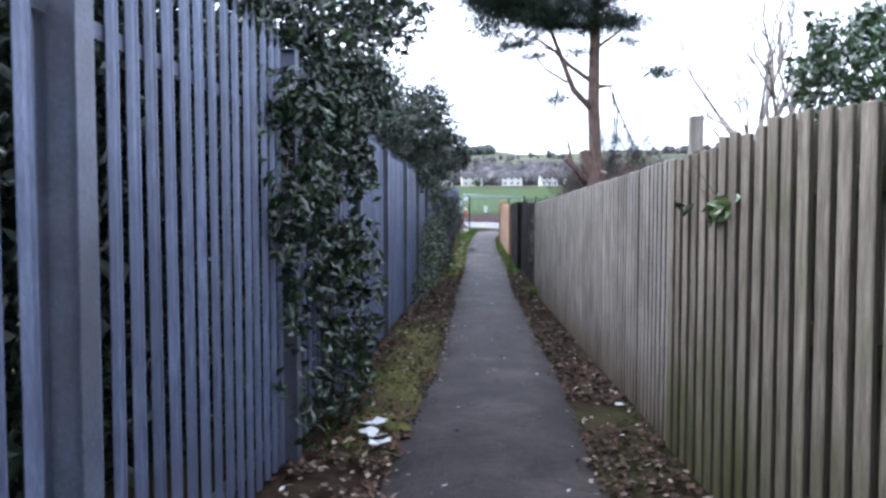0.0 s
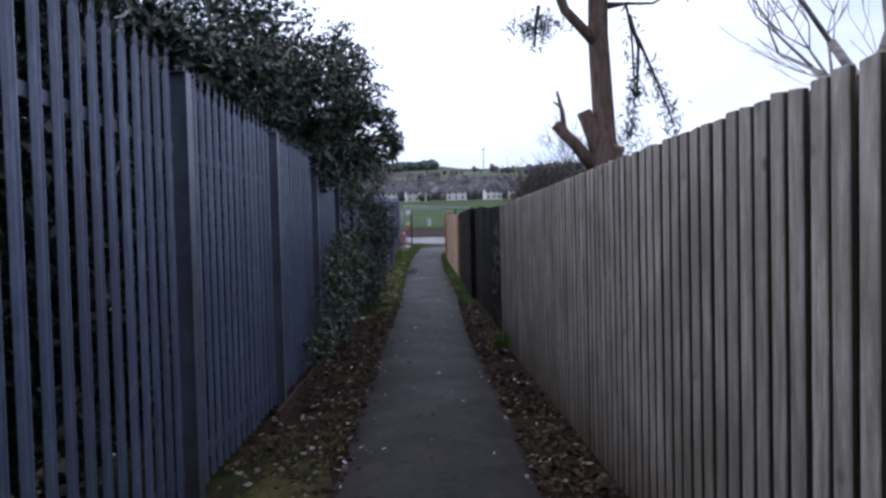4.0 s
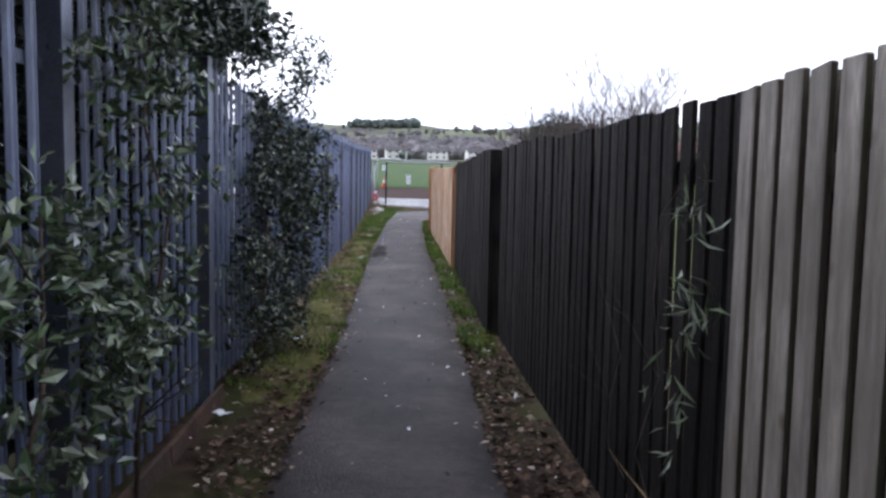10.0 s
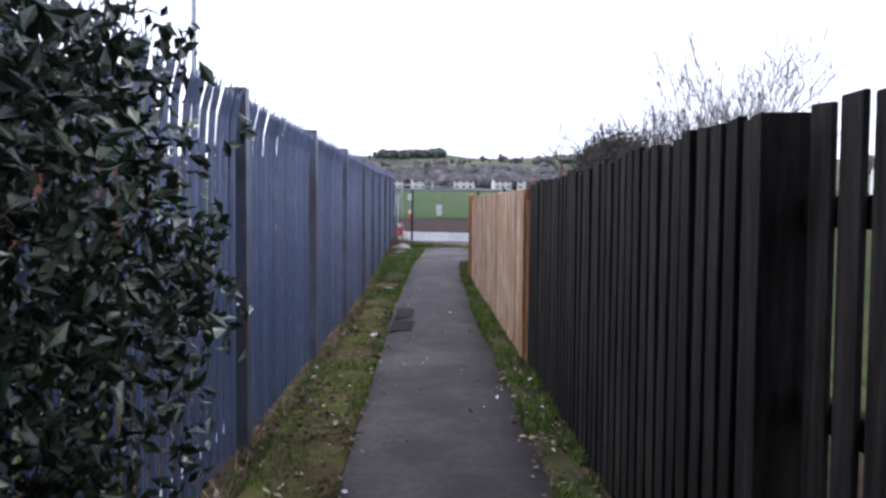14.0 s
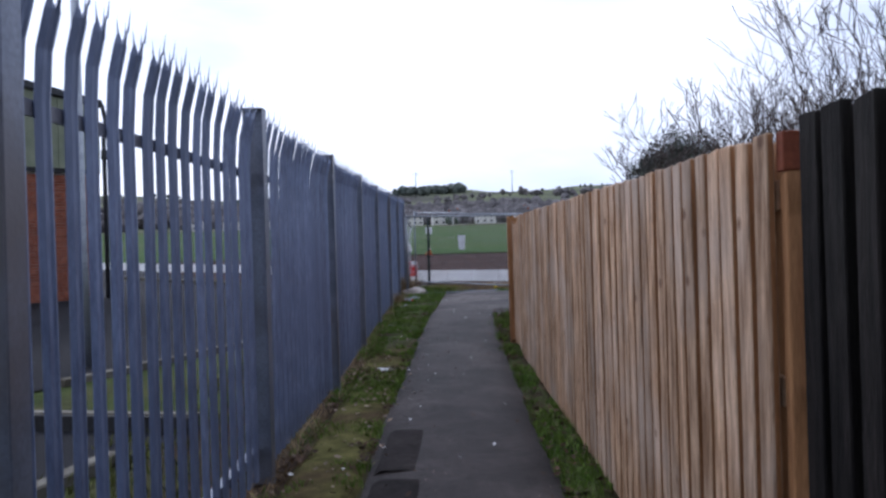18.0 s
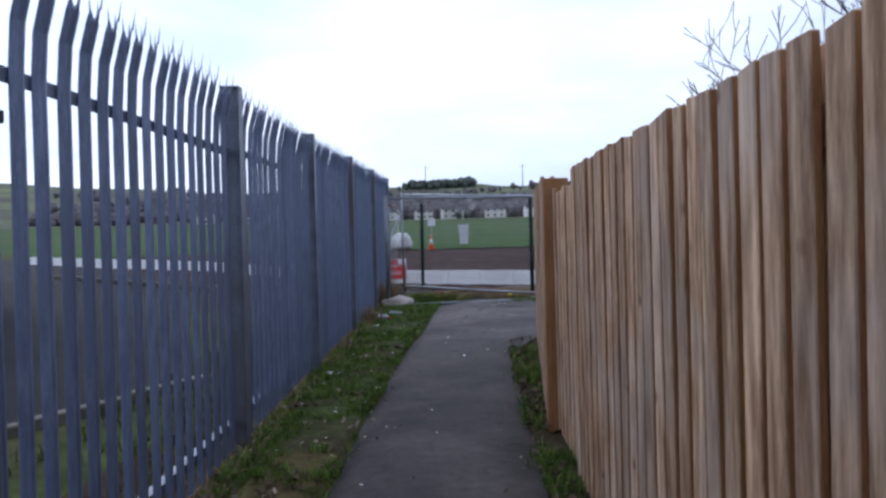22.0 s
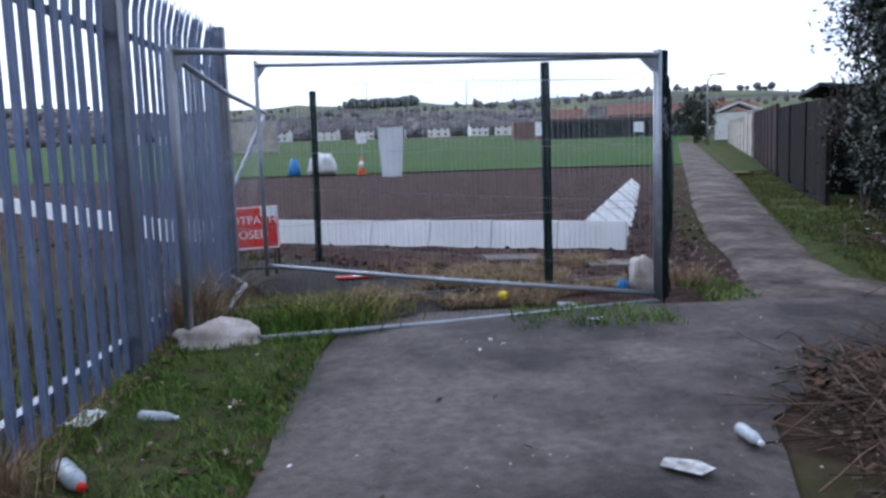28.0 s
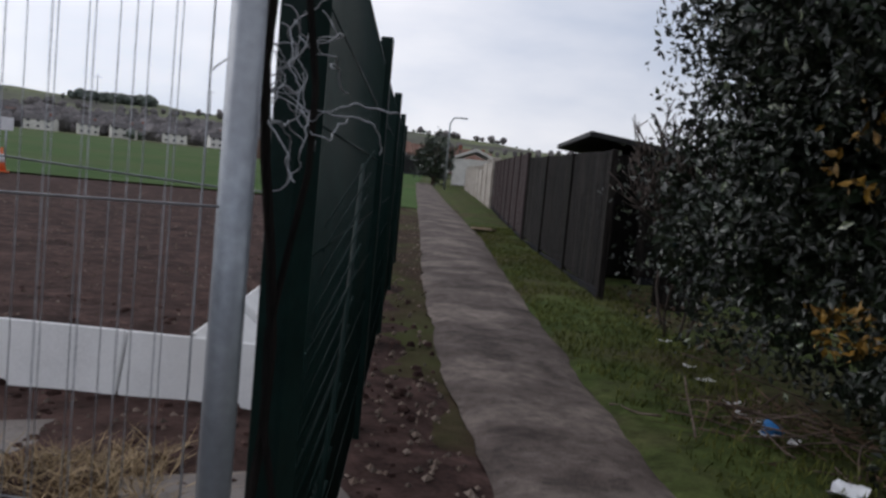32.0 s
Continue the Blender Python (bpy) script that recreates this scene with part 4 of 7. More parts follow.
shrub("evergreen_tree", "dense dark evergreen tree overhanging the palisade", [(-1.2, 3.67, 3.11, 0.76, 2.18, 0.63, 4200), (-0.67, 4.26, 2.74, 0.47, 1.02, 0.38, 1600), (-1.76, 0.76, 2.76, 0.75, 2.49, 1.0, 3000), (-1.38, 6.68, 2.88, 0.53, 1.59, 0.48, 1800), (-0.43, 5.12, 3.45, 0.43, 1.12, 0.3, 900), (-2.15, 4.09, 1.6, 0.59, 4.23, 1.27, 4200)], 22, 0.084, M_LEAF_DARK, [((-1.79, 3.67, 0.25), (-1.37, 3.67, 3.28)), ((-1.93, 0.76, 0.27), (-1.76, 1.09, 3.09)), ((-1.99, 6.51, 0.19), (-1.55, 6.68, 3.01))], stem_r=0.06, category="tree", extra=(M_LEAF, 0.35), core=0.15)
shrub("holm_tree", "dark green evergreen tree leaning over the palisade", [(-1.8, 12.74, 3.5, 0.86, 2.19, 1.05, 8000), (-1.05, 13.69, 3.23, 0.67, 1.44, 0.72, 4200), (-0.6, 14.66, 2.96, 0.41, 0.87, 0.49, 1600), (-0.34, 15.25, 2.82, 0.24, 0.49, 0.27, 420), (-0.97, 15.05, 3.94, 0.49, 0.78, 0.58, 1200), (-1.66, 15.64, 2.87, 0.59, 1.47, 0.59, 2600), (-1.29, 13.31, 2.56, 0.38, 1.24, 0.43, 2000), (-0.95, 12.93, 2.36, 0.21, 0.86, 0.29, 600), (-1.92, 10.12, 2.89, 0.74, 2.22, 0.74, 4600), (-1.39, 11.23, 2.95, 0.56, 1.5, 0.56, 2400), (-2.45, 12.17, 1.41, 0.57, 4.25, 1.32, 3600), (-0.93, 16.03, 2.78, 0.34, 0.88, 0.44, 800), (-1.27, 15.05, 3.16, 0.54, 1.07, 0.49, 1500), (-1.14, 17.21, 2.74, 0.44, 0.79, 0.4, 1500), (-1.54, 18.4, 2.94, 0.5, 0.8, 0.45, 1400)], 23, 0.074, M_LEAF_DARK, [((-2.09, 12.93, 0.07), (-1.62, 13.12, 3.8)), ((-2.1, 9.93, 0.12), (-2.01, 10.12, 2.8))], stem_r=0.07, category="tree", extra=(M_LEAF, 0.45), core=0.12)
shrub("ivy_bush", "sparse glossy evergreen shrub against the palisade", [(-0.82, 13.69, 1.02, 0.23, 1.25, 0.58, 1050), (-0.73, 12.55, 0.79, 0.23, 0.95, 0.47, 560), (-0.87, 14.95, 1.36, 0.23, 0.78, 0.83, 620), (-0.95, 15.25, 2.19, 0.2, 0.78, 0.34, 380), (-0.78, 11.42, 0.4, 0.15, 0.33, 0.22, 120)], 24, 0.072, M_LEAF, [((-0.91, 13.69, 0.09), (-0.81, 13.98, 1.5)), ((-0.89, 12.55, 0.11), (-0.75, 12.64, 1.12)), ((-0.95, 15.05, 0.07), (-0.88, 15.15, 2.28))], extra=(M_LEAF_PALE, 0.6))
# the pale share puts glints of the glossy dark leaves into colour
shrub("laurel_bush", "tall evergreen bush bulging through the palisade", [(-0.95, 18.3, 1.2, 0.32, 0.75, 1.1, 4400), (-0.82, 18.6, 1.55, 0.38, 0.55, 0.8, 2600), (-0.91, 17.41, 0.71, 0.22, 0.49, 0.54, 800), (-1.0, 18.5, 2.5, 0.32, 0.7, 0.45, 800), (-1.39, 18.3, 1.6, 0.4, 1.0, 1.49, 1500), (-0.8, 19.1, 2.7, 0.25, 0.5, 0.25, 320)], 25, 0.056, M_LEAF_DARK, [((-1.0, 18.2, 0.06), (-0.9, 18.3, 2.6)), ((-0.97, 17.51, 0.06), (-0.84, 17.41, 1.3)), ((-1.0, 18.8, 0.05), (-0.8, 18.9, 2.4))], extra=(M_LEAF_PALE, 0.24))


# shade behind the pales is put into these leaves' near-black colour
shrub("evergreen_hedge", "dense dark evergreen hedge behind the old palisade", [(-1.68, y, z, 0.5, 0.85, 0.72, 1400) for y in (-2.6, -1.2, 0.1, 1.4, 2.8, 4.1, 5.5, 6.9, 8.3, 9.7, 11.2, 12.7, 14.3, 15.8, 17.3) for z in (0.85, 1.85)] + [(-1.62, y, 2.75, 0.5, 1.15, 0.5, 1200) for y in (-1.7, -0.1, 1.6, 3.3, 5.2, 7.1, 8.9, 10.8)] + [(-2.25, y, z, 0.6, 0.95, 0.8, 1500) for y in (17.6, 18.8) for z in (0.8, 1.9)] + [(-1.95, y, 2.85, 0.55, 1.0, 0.6, 1500) for y in (13.6, 15.2, 16.8)] + [(-2.3, 19.3, 2.7, 0.6, 0.8, 0.6, 1600), (-2.6, 19.7, 1.5, 0.6, 0.7, 1.2, 1800)], 31, 0.13, M_LEAF_SHADE, [((-1.9, y, 0), (-1.8, y + 0.2, 2.6)) for y in (-4, -1, 2, 5, 8, 11, 14)], stem_r=0.04, category="hedge", width=0.6, core=0.25)


def pine(x, y):
    """The tall pine with sawn-off lower limbs behind the grey fence."""
    rnd = random.Random(5)
    b = Vector((x, y, gz(x, y)))
    tree = thing("pine_tree", "tall pine with sawn-off lower limbs and sparse dark needles", "tree", b)
    trunk = [Vector((0, 0, -0.1)), Vector((0, 0, 1.2)), Vector((-0.02, 0, 2.0)), Vector((0.0, 0.05, 2.6)), Vector((-0.03, 0.08, 3.3)), Vector((-0.02, 0.1, 4.2)), Vector((0.02, 0.15, 6.0)), Vector((-0.05, 0.2, 7.6)), Vector((0, 0.2, 9.0))]
    part("trunk", tubes_me("trunk", [(trunk, [0.19, 0.17, 0.15, 0.104, 0.098, 0.088, 0.075, 0.05, 0.02])], M_PINEBARK, 12), tree)
    stubs = [([(-0.02, 0.0, 2.0), (-0.10, -0.02, 2.3), (-0.20, -0.03, 2.56)], [0.10, 0.078, 0.072]), ([(-0.10, -0.02, 2.02), (-0.28, -0.04, 2.24), (-0.48, -0.06, 2.44)], [0.075, 0.058, 0.052]), ([(0.05, 0, 2.0), (0.12, -0.06, 2.22)], [0.08, 0.07])]
    for p, r in stubs:
        s = part("sawn_limb", tubes_me("sawn_limb", [(p, r)], M_PINEBARK, 10), tree)
        e, d = Vector(p[-1]), (Vector(p[-1]) - Vector(p[-2])).normalized()
        part("cut_face", tubes_me("cut_face", [([e, e + d * 0.006], [r[-1] * 0.96] * 2)], M_CUT, 10, False), s)
    part("snag", tubes_me("snag", [([(-0.40, -0.06, 2.36), (-0.41, -0.06, 2.55), (-0.46, -0.06, 2.76)], [0.032, 0.024, 0.012]), ([(-0.42, -0.06, 2.6), (-0.50, -0.08, 2.66)], [0.014, 0.008])], M_PINEBARK, 6), tree)
    # the limbs that fork off low down, sweeping up and outwards
    low = [([(-0.05, 0.05, 3.22), (-0.36, 0.0, 3.54), (-0.52, 0.0, 3.95), (-0.70, 0.05, 4.44), (-0.92, 0.1, 4.9)], 0.058),
           ([(-0.46, 0.0, 3.66), (-0.80, -0.05, 3.86), (-0.96, -0.05, 4.06)], 0.026),
           ([(-0.03, 0.08, 3.66), (-0.38, 0.1, 3.92), (-0.71, 0.15, 4.24), (-1.0, 0.15, 4.42)], 0.042),
           ([(-0.60, 0.02, 4.15), (-1.0, 0.1, 4.3), (-1.5, 0.1, 4.25)], 0.020),
           ([(0.05, 0.1, 3.62), (0.5, 0.05, 3.60), (0.95, 0.0, 3.84)], 0.018),
           ([(0.05, 0.1, 4.25), (0.4, 0.1, 4.5), (0.7, 0.1, 4.8)], 0.030)]
    for p, w in low:
        part("branch", tubes_me("branch", [(p, [w * (1 - 0.6 * k / (len(p) - 1)) for k in range(len(p))])], M_PINEBARK, 7), tree)
    sprays = [Vector(q) for q in ((-0.98, -0.05, 4.08), (-1.05, 0.15, 4.4), (-1.5, 0.1, 4.25), (-1.3, 0.1, 4.3), (0.92, 0.0, 3.84), (1.05, 0.0, 3.78), (0.5, 0.05, 4.32), (-0.3, 0.1, 4.15), (-0.64, 0.0, 3.4))]
    for z, a, ln in ((4.5, 2.9, 1.2), (4.7, 3.4, 1.3), (4.8, 2.6, 1.5), (4.9, 0.3, 1.3), (5.2, 3.6, 1.6), (5.4, 0.9, 1.4), (5.6, 5.6, 1.4), (6.2, -0.4, 1.6), (6.6, 2.4, 1.6), (7.2, 0.8, 1.6), (7.8, 4.0, 1.4), (8.3, 1.4, 1.2), (8.7, 3.0, 0.9)):
        runs = []
        limb(runs, Vector((0.0, 0.1, z)), Vector((math.cos(a), math.sin(a) * 0.7, 0.25)), ln, 0.042, 2, rnd, 0.45, 0.05, 0.62, (3, 4), sprays)
        part("branch", tubes_me("branch", [(p, [max(q, 0.006) for q in r]) for p, r in runs], M_PINEBARK, 5), tree)
    sprays += [Vector((rnd.uniform(-1.35, 0.55), rnd.uniform(-0.5, 0.5), rnd.uniform(4.5, 5.4))) for _ in range(24)]
    pts = []
    for k, e in enumerate(sprays):
        g = np.random.default_rng(k + 700)
        n = 240 if k < 9 else 620
        q = g.normal(size=(n, 3)) * ((0.13, 0.13, 0.045) if k < 9 else (0.23, 0.23, 0.06)) + np.array(e)
        q[:, 2] += 0.06 * np.array([noise.noise((a * 6, b * 6, k)) for a, b in q[:, :2]])
        pts.append(q)
    part("needles", leaves_me("needles", np.concatenate(pts), 0.10, M_NEEDLE, 0.13, -0.2), tree, kind="stuff")
    hang = [[(0.06, 0.1, 3.58), (0.24, 0.05, 3.60), (0.29, 0.05, 3.3), (0.31, 0.05, 2.8), (0.28, 0.05, 2.35)], [(0.28, 0.05, 3.4), (0.40, 0.05, 3.15), (0.55, 0.05, 2.8), (0.68, 0.05, 2.45)], [(0.27, 0.05, 3.5), (0.36, 0.08, 3.2), (0.34, 0.08, 2.7)], [(-0.60, 0.1, 3.62), (-0.63, 0.1, 3.45), (-0.65, 0.1, 3.22)]]
    for h in hang:
        part("hanging_branch", tubes_me("hanging_branch", [(h, [0.020, 0.016, 0.012, 0.009, 0.005][: len(h)])], M_TWIG, 5), tree)
    pts = np.concatenate([np.array(Vector(h[i]).lerp(Vector(h[i + 1]), t)) + NPR.normal(size=(int(8 + 46 * max(0.0, 3.1 - Vector(h[i]).lerp(Vector(h[i + 1]), t).z)), 3)) * (0.05, 0.05, 0.08) for h in hang for i in range(1, len(h) - 1) for t in (0.2, 0.5, 0.8, 1.0)])
    part("hanging_needles", leaves_me("hanging_needles", pts, 0.09, M_NEEDLE, 0.16, 0.8), tree, kind="stuff")


pine(2.07, 11.32)
bare_tree(4.95, 10.86, 7.9, 3, "pale-barked birch with bare drooping twigs", 4, 0.125, 5, M_BIRCH, 0.36, "birch_tree")
bare_tree(6.99, 14.56, 6.8, 4, "bare birch behind the timber fence", 2, 0.08, 4, M_BIRCH, 0.42, "birch_tree")
shrub("laurel_bush", "glossy green laurel behind the board fence", [(3.33, 4.6, 2.83, 0.51, 0.68, 0.43, 1700), (3.83, 5.12, 2.46, 0.69, 0.77, 0.77, 2400)], 27, 0.094, M_LEAF, [((3.47, 4.77, 0.23), (3.38, 4.69, 2.71)), ((3.92, 5.2, 0.22), (3.84, 5.2, 2.72))], stem_r=0.03)
for x, y, h, sd in ((4.0, 36.9, 3.9, 16), (5.1, 37.4, 5.0, 11), (6.4, 36.4, 6.2, 12), (5.9, 33.9, 5.4, 17), (4.6, 33.2, 3.8, 13), (4.8, 35.4, 4.6, 14)):
    bare_tree(x, y, h, sd, "bare many-stemmed winter tree behind the fence", 5, 0.06, 5)
shrub("hedge", "thick brown twiggy hedge behind the dark fence", [(5.6, 36.5, 1.8, 1.3, 2.0, 1.1, 350), (7.5, 33.5, 1.7, 1.6, 2.0, 1.1, 900)], 28, 0.09, M_BRUSH, [((5.6, 36.5, 0.3), (5.6, 36.6, 2.8)), ((7.5, 33.5, 0.3), (7.4, 33.6, 2.6))], 0.12, -0.5)


# ---- mesh panels at the end of the alley ----
def heras(p0, p1, z0, z1, label, lean=0.0):
    """A site fence panel: tubular frame with welded wire."""
    a, b = Vector((*p0, 0)), Vector((*p1, 0))
    d = (b - a)
    L = d.length
    d.normalize()
    side = Vector((0, 0, 1)).cross(d)
    m = Matrix(((d.x, side.x, 0, a.x), (d.y, side.y, 0, a.y), (0, 0, 1, 0), (0, 0, 0, 1)))
    ob = thing("mesh_panel", label, "fence panel", m, "site fence panels")
    za, zb = (z0, z1), (z0, z1)
    if hasattr(z0, "__len__"):
        za, zb = (z0[0], z1[0]), (z0[1], z1[1])
    r = 0.021
    part("upright", tubes_me("upright", [([(0, 0, za[0]), (0, 0, za[1] + 0.02)], r)], M_TUBE, 10), ob)
    part("upright", tubes_me("upright", [([(L, 0, zb[0]), (L, 0, zb[1] + 0.02)], r)], M_TUBE, 10), ob)
    part("top_tube", tubes_me("top_tube", [([(0, 0, za[1] - 0.02), (L / 2, 0.0, (za[1] + zb[1]) / 2 - 0.03), (L, 0, zb[1] - 0.02)], r)], M_TUBE, 10), ob)
    part("bottom_tube", tubes_me("bottom_tube", [([(0, 0, za[0] + 0.10), (L / 2, 0.0, (za[0] + zb[0]) / 2 + 0.085), (L, 0, zb[0] + 0.10)], r)], M_TUBE, 10), ob)
    for x, s, zz in ((0.0, 1, za[1]), (L, -1, zb[1])):
        bm = bmesh.new()
        v = [bm.verts.new(c) for c in ((x, -0.003, zz - 0.03), (x + s * 0.13, -0.003, zz - 0.03), (x, -0.003, zz - 0.17))]
        f = bm.faces.new(v)
        g = bmesh.ops.extrude_face_region(bm, geom=[f])
        bmesh.ops.translate(bm, vec=(0, 0.006, 0), verts=[q for q in g["geom"] if isinstance(q, bmesh.types.BMVert)])
        part("gusset", bm_mesh("gusset", bm, M_TUBE), ob)
    runs = []
    n = int(L / 0.042)
    for k in range(1, n):
        u = k / n
        lo, hi = za[0] + (zb[0] - za[0]) * u + 0.10, za[1] + (zb[1] - za[1]) * u - 0.02
        runs.append(([(L * u, 0, lo), (L * u, 0, hi)], 0.0009))
    for h in (0.16, 0.42, 0.66, 0.90):
        runs.append(([(0, 0, za[0] + (za[1] - za[0]) * h), (L, 0, zb[0] + (zb[1] - zb[0]) * h)], 0.0018))
    part("wire_mesh", tubes_me("wire_mesh", runs, M_WIRE, 3), ob, kind="stuff")
    return ob


heras((-1.85, 41.18), (1.50, 42.13), 0.36, 2.36, "galvanised tubular mesh site panel across the closed path")
heras((-1.85, 43.56), (1.505, 42.235), (0.56, 0.40), (2.56, 2.37), "second galvanised mesh site panel set behind the first")


def folded_panel(near, top, bend, foot):
    """A site panel whose far upright has been knocked in: near end, far top corner, bend and far foot."""
    ob = thing("mesh_panel", "bent galvanised mesh panel with a folded far end", "fence panel", Vector((near[0], near[1], 0)), "site fence panels")
    o = Vector((near[0], near[1], 0))
    lo, hi = Vector((0, 0, 0.40)), Vector((0, 0, 2.35))
    t, b, f = Vector(top) - o, Vector(bend) - o, Vector(foot) - o
    r = 0.021
    part("upright", tubes_me("upright", [([lo, hi], r)], M_TUBE, 10), ob)
    part("top_tube", tubes_me("top_tube", [([hi - Vector((0, 0, 0.02)), hi.lerp(t, 0.5) - Vector((0, 0, 0.05)), hi.lerp(t, 0.92) - Vector((0, 0, 0.01)), t], r)], M_TUBE, 10), ob)
    part("folded_upright", tubes_me("folded_upright", [([t, t.lerp(b, 0.12), t.lerp(b, 0.9), b.lerp(f, 0.12) - Vector((0, 0, 0.05)), f], r)], M_TUBE, 10), ob)
    part("bottom_tube", tubes_me("bottom_tube", [([lo + Vector((0, 0, 0.08)), lo.lerp(f, 0.5) + Vector((0.03, 0, 0.02)), f], r)], M_TUBE, 10), ob)
    runs = []
    for k in range(1, 48):
        u = k / 48
        runs.append(([lo.lerp(f, u), hi.lerp(t, u)], 0.0009))
    for h in (0.16, 0.42, 0.66, 0.90):
        runs.append(([lo.lerp(hi, h), f.lerp(t, h)], 0.0018))
    part("wire_mesh", tubes_me("wire_mesh", runs, M_WIRE, 3), ob, kind="stuff")


folded_panel((-1.88, 41.22), (-2.02, 44.72, 2.18), (-2.55, 43.92, 0.76), (-2.0, 43.3, 0.52))


# ---- green mesh fence ----
def green_post(height):
    bm = add_box(bmesh.new(), (0.06, 0.06, height), None, 0.006)
    return bm_mesh("post", bm, M_GREEN)


GREEN = [(-6.3, 50.05), (-3.95, 47.6), (-1.6, 45.2), (0.76, 42.96), (1.61, 42.38)]
gf = thing("green_mesh_fence", "dark green powder-coated posts of an unfinished mesh fence", "fence", (1.64, 42.38, gz(1.64, 42.38)))
gi = gf.matrix_world.inverted()
gp = green_post(2.0)
for x, y in GREEN:
    part("post", gp, gf, gi @ pose(x, y, gz(x, y) - 0.02, RNG.uniform(-0.5, 0.5), RNG.uniform(-0.5, 0.5), 44))
line = [(1.61, 42.38), (2.36, 44.79), (3.11, 47.20), (3.86, 49.60), (4.60, 52.0)]
sf = thing("green_mesh_fence", "dark green welded mesh fence beside the path", "fence", (1.64, 42.38, gz(1.64, 42.38)))
si = sf.matrix_world.inverted()
for x, y in line[1:]:
    part("post", gp, sf, si @ pose(x, y, gz(x, y) - 0.02, 0, 0, -18.5))
for (xa, ya), (xb, yb) in zip(line, line[1:]):
    runs = []
    for k in range(1, 56):
        u = k / 56
        x, y = xa + (xb - xa) * u, ya + (yb - ya) * u
        z = gz(x, y)
        runs.append(([(x, y, z + 0.06), (x, y, z + 1.86)], 0.0036))
    for h in (0.07, 0.3, 0.5, 0.72, 0.95, 1.15, 1.4, 1.62, 1.85):
        runs.append(([(xa, ya, gz(xa, ya) + h), (xb, yb, gz(xb, yb) + h)], 0.0032))
    w = tubes_me("mesh_panel", runs, M_GREEN, 3)
    w.transform(si)
    part("mesh_panel", w, sf)


# ---- the white concrete edging ----
def facing(label, a, b, n, high, thick, tilts, tops):
    """A low bank faced with white concrete slabs that lean back, from a to b."""
    a, b = Vector(a), Vector(b)
    d = b - a
    L = d.length
    rz = math.degrees(math.atan2(d.y, d.x))
    ob = thing("concrete_facing", label, "concrete slabs", pose(a.x, a.y, a.z, 0, 0, rz), "concrete paving")
    for k in range(n):
        u = (k + 0.5) / n
        h = high[0] + (high[1] - high[0]) * u
        slab = box_me("slab", (L / n - 0.012, thick, h), M_CONC, 0.008)
        part("slab", slab, ob, pose(u * L, 0, d.z * u - 0.03, tilts + RNG.uniform(-1.5, 1.5), RNG.uniform(-0.5, 0.5), RNG.uniform(-0.6, 0.6)))
    return ob


facing("white concrete slabs set on edge along the turned soil", (-4.2, 47.6, 0.50), (2.02, 45.25, 0.44), 8, (0.40, 0.42), 0.09, -14, 0)
facing("white concrete slabs set on edge, bending away round the soil", (-9.6, 53.6, 0.71), (-4.24, 47.66, 0.50), 10, (0.40, 0.40), 0.09, -14, 0)
facing("white concrete slabs on edge beyond the yard", (-20.8, 61.4, 0.98), (-9.64, 53.64, 0.71), 17, (0.40, 0.40), 0.09, -14, 0)
facing("white concrete slabs leaning along the edge of the soil bank", (2.06, 45.35, 0.43), (5.15, 56.4, 0.80), 10, (0.66, 0.3), 0.08, -50, 0)
single("paving_slab", box_me("paving_slab", (0.85, 0.45, 0.05), M_SLAB, 0.008), "loose grey paving slab on the soil", "slab", pose(0.74, 44.85, gz(0.74, 44.85) - 0.002, 1, 2, 8), "loose slabs")
single("paving_slab", box_me("paving_slab", (0.85, 0.45, 0.05), M_SLAB, 0.008), "loose grey paving slab on the soil", "slab", pose(1.75, 44.15, gz(1.75, 44.15) + 0.002, -1, 1, 5), "loose slabs")


# ---- sign, sack, cones, papers, litter ----
def words(text, size, m, parent, material, name="lettering"):
    cu = bpy.data.curves.new(name, "FONT")
    cu.body, cu.size, cu.align_x, cu.align_y, cu.extrude = text, size, "CENTER", "CENTER", 0.0008
    ob = bpy.data.objects.new(name, cu)
    scene.collection.objects.link(ob)
    dg = bpy.context.evaluated_depsgraph_get()
    me = bpy.data.meshes.new_from_object(ob.evaluated_get(dg))
    bpy.data.objects.remove(ob)
    me.materials.clear()
    me.materials.append(material)
    return part(name, me, parent, m)


sg = thing("road_sign", "red footpath closed sign on a black folding frame", "sign", pose(-2.18, 44.2, gz(-2.16, 44.2), 0, 0, 4))
tilt = pose(0, 0, 0.30, 80, -2, 0)
board = part("sign_board", box_me("sign_board", (0.67, 0.45, 0.016), M_RED, 0.004), sg, tilt @ pose(0, 0.225, 0))
for w, h, x, y in ((0.65, 0.014, 0, 0.212), (0.65, 0.014, 0, -0.212), (0.014, 0.42, 0.325, 0), (0.014, 0.42, -0.325, 0)):
    part("border", box_me("border", (w, h, 0.003), M_PAPER, 0), board, pose(x, y, 0.016))
words("FOOTPATH", 0.122, pose(0, 0.075, 0.0175), board, M_PAPER)
words("CLOSED", 0.122, pose(0, -0.075, 0.0175), board, M_PAPER)
part("tape", box_me("tape", (0.17, 0.11, 0.002), M_PAPER, 0), board, pose(0.24, 0.165, 0.0188))
for x in (-0.28, 0.28):
    for q, e in (((x, 0.0, 0.0), (x, 0.0, 0.32)), ((x, 0.32, 0.0), (x, 0.10, 0.74))):
        part("leg", tubes_me("leg", [([q, e], 0.013)], M_BLACK, 6), sg)
part("crossbar", tubes_me("crossbar", [([(-0.28, 0.0, 0.10), (0.28, 0.0, 0.10)], 0.011)], M_BLACK, 6), sg)


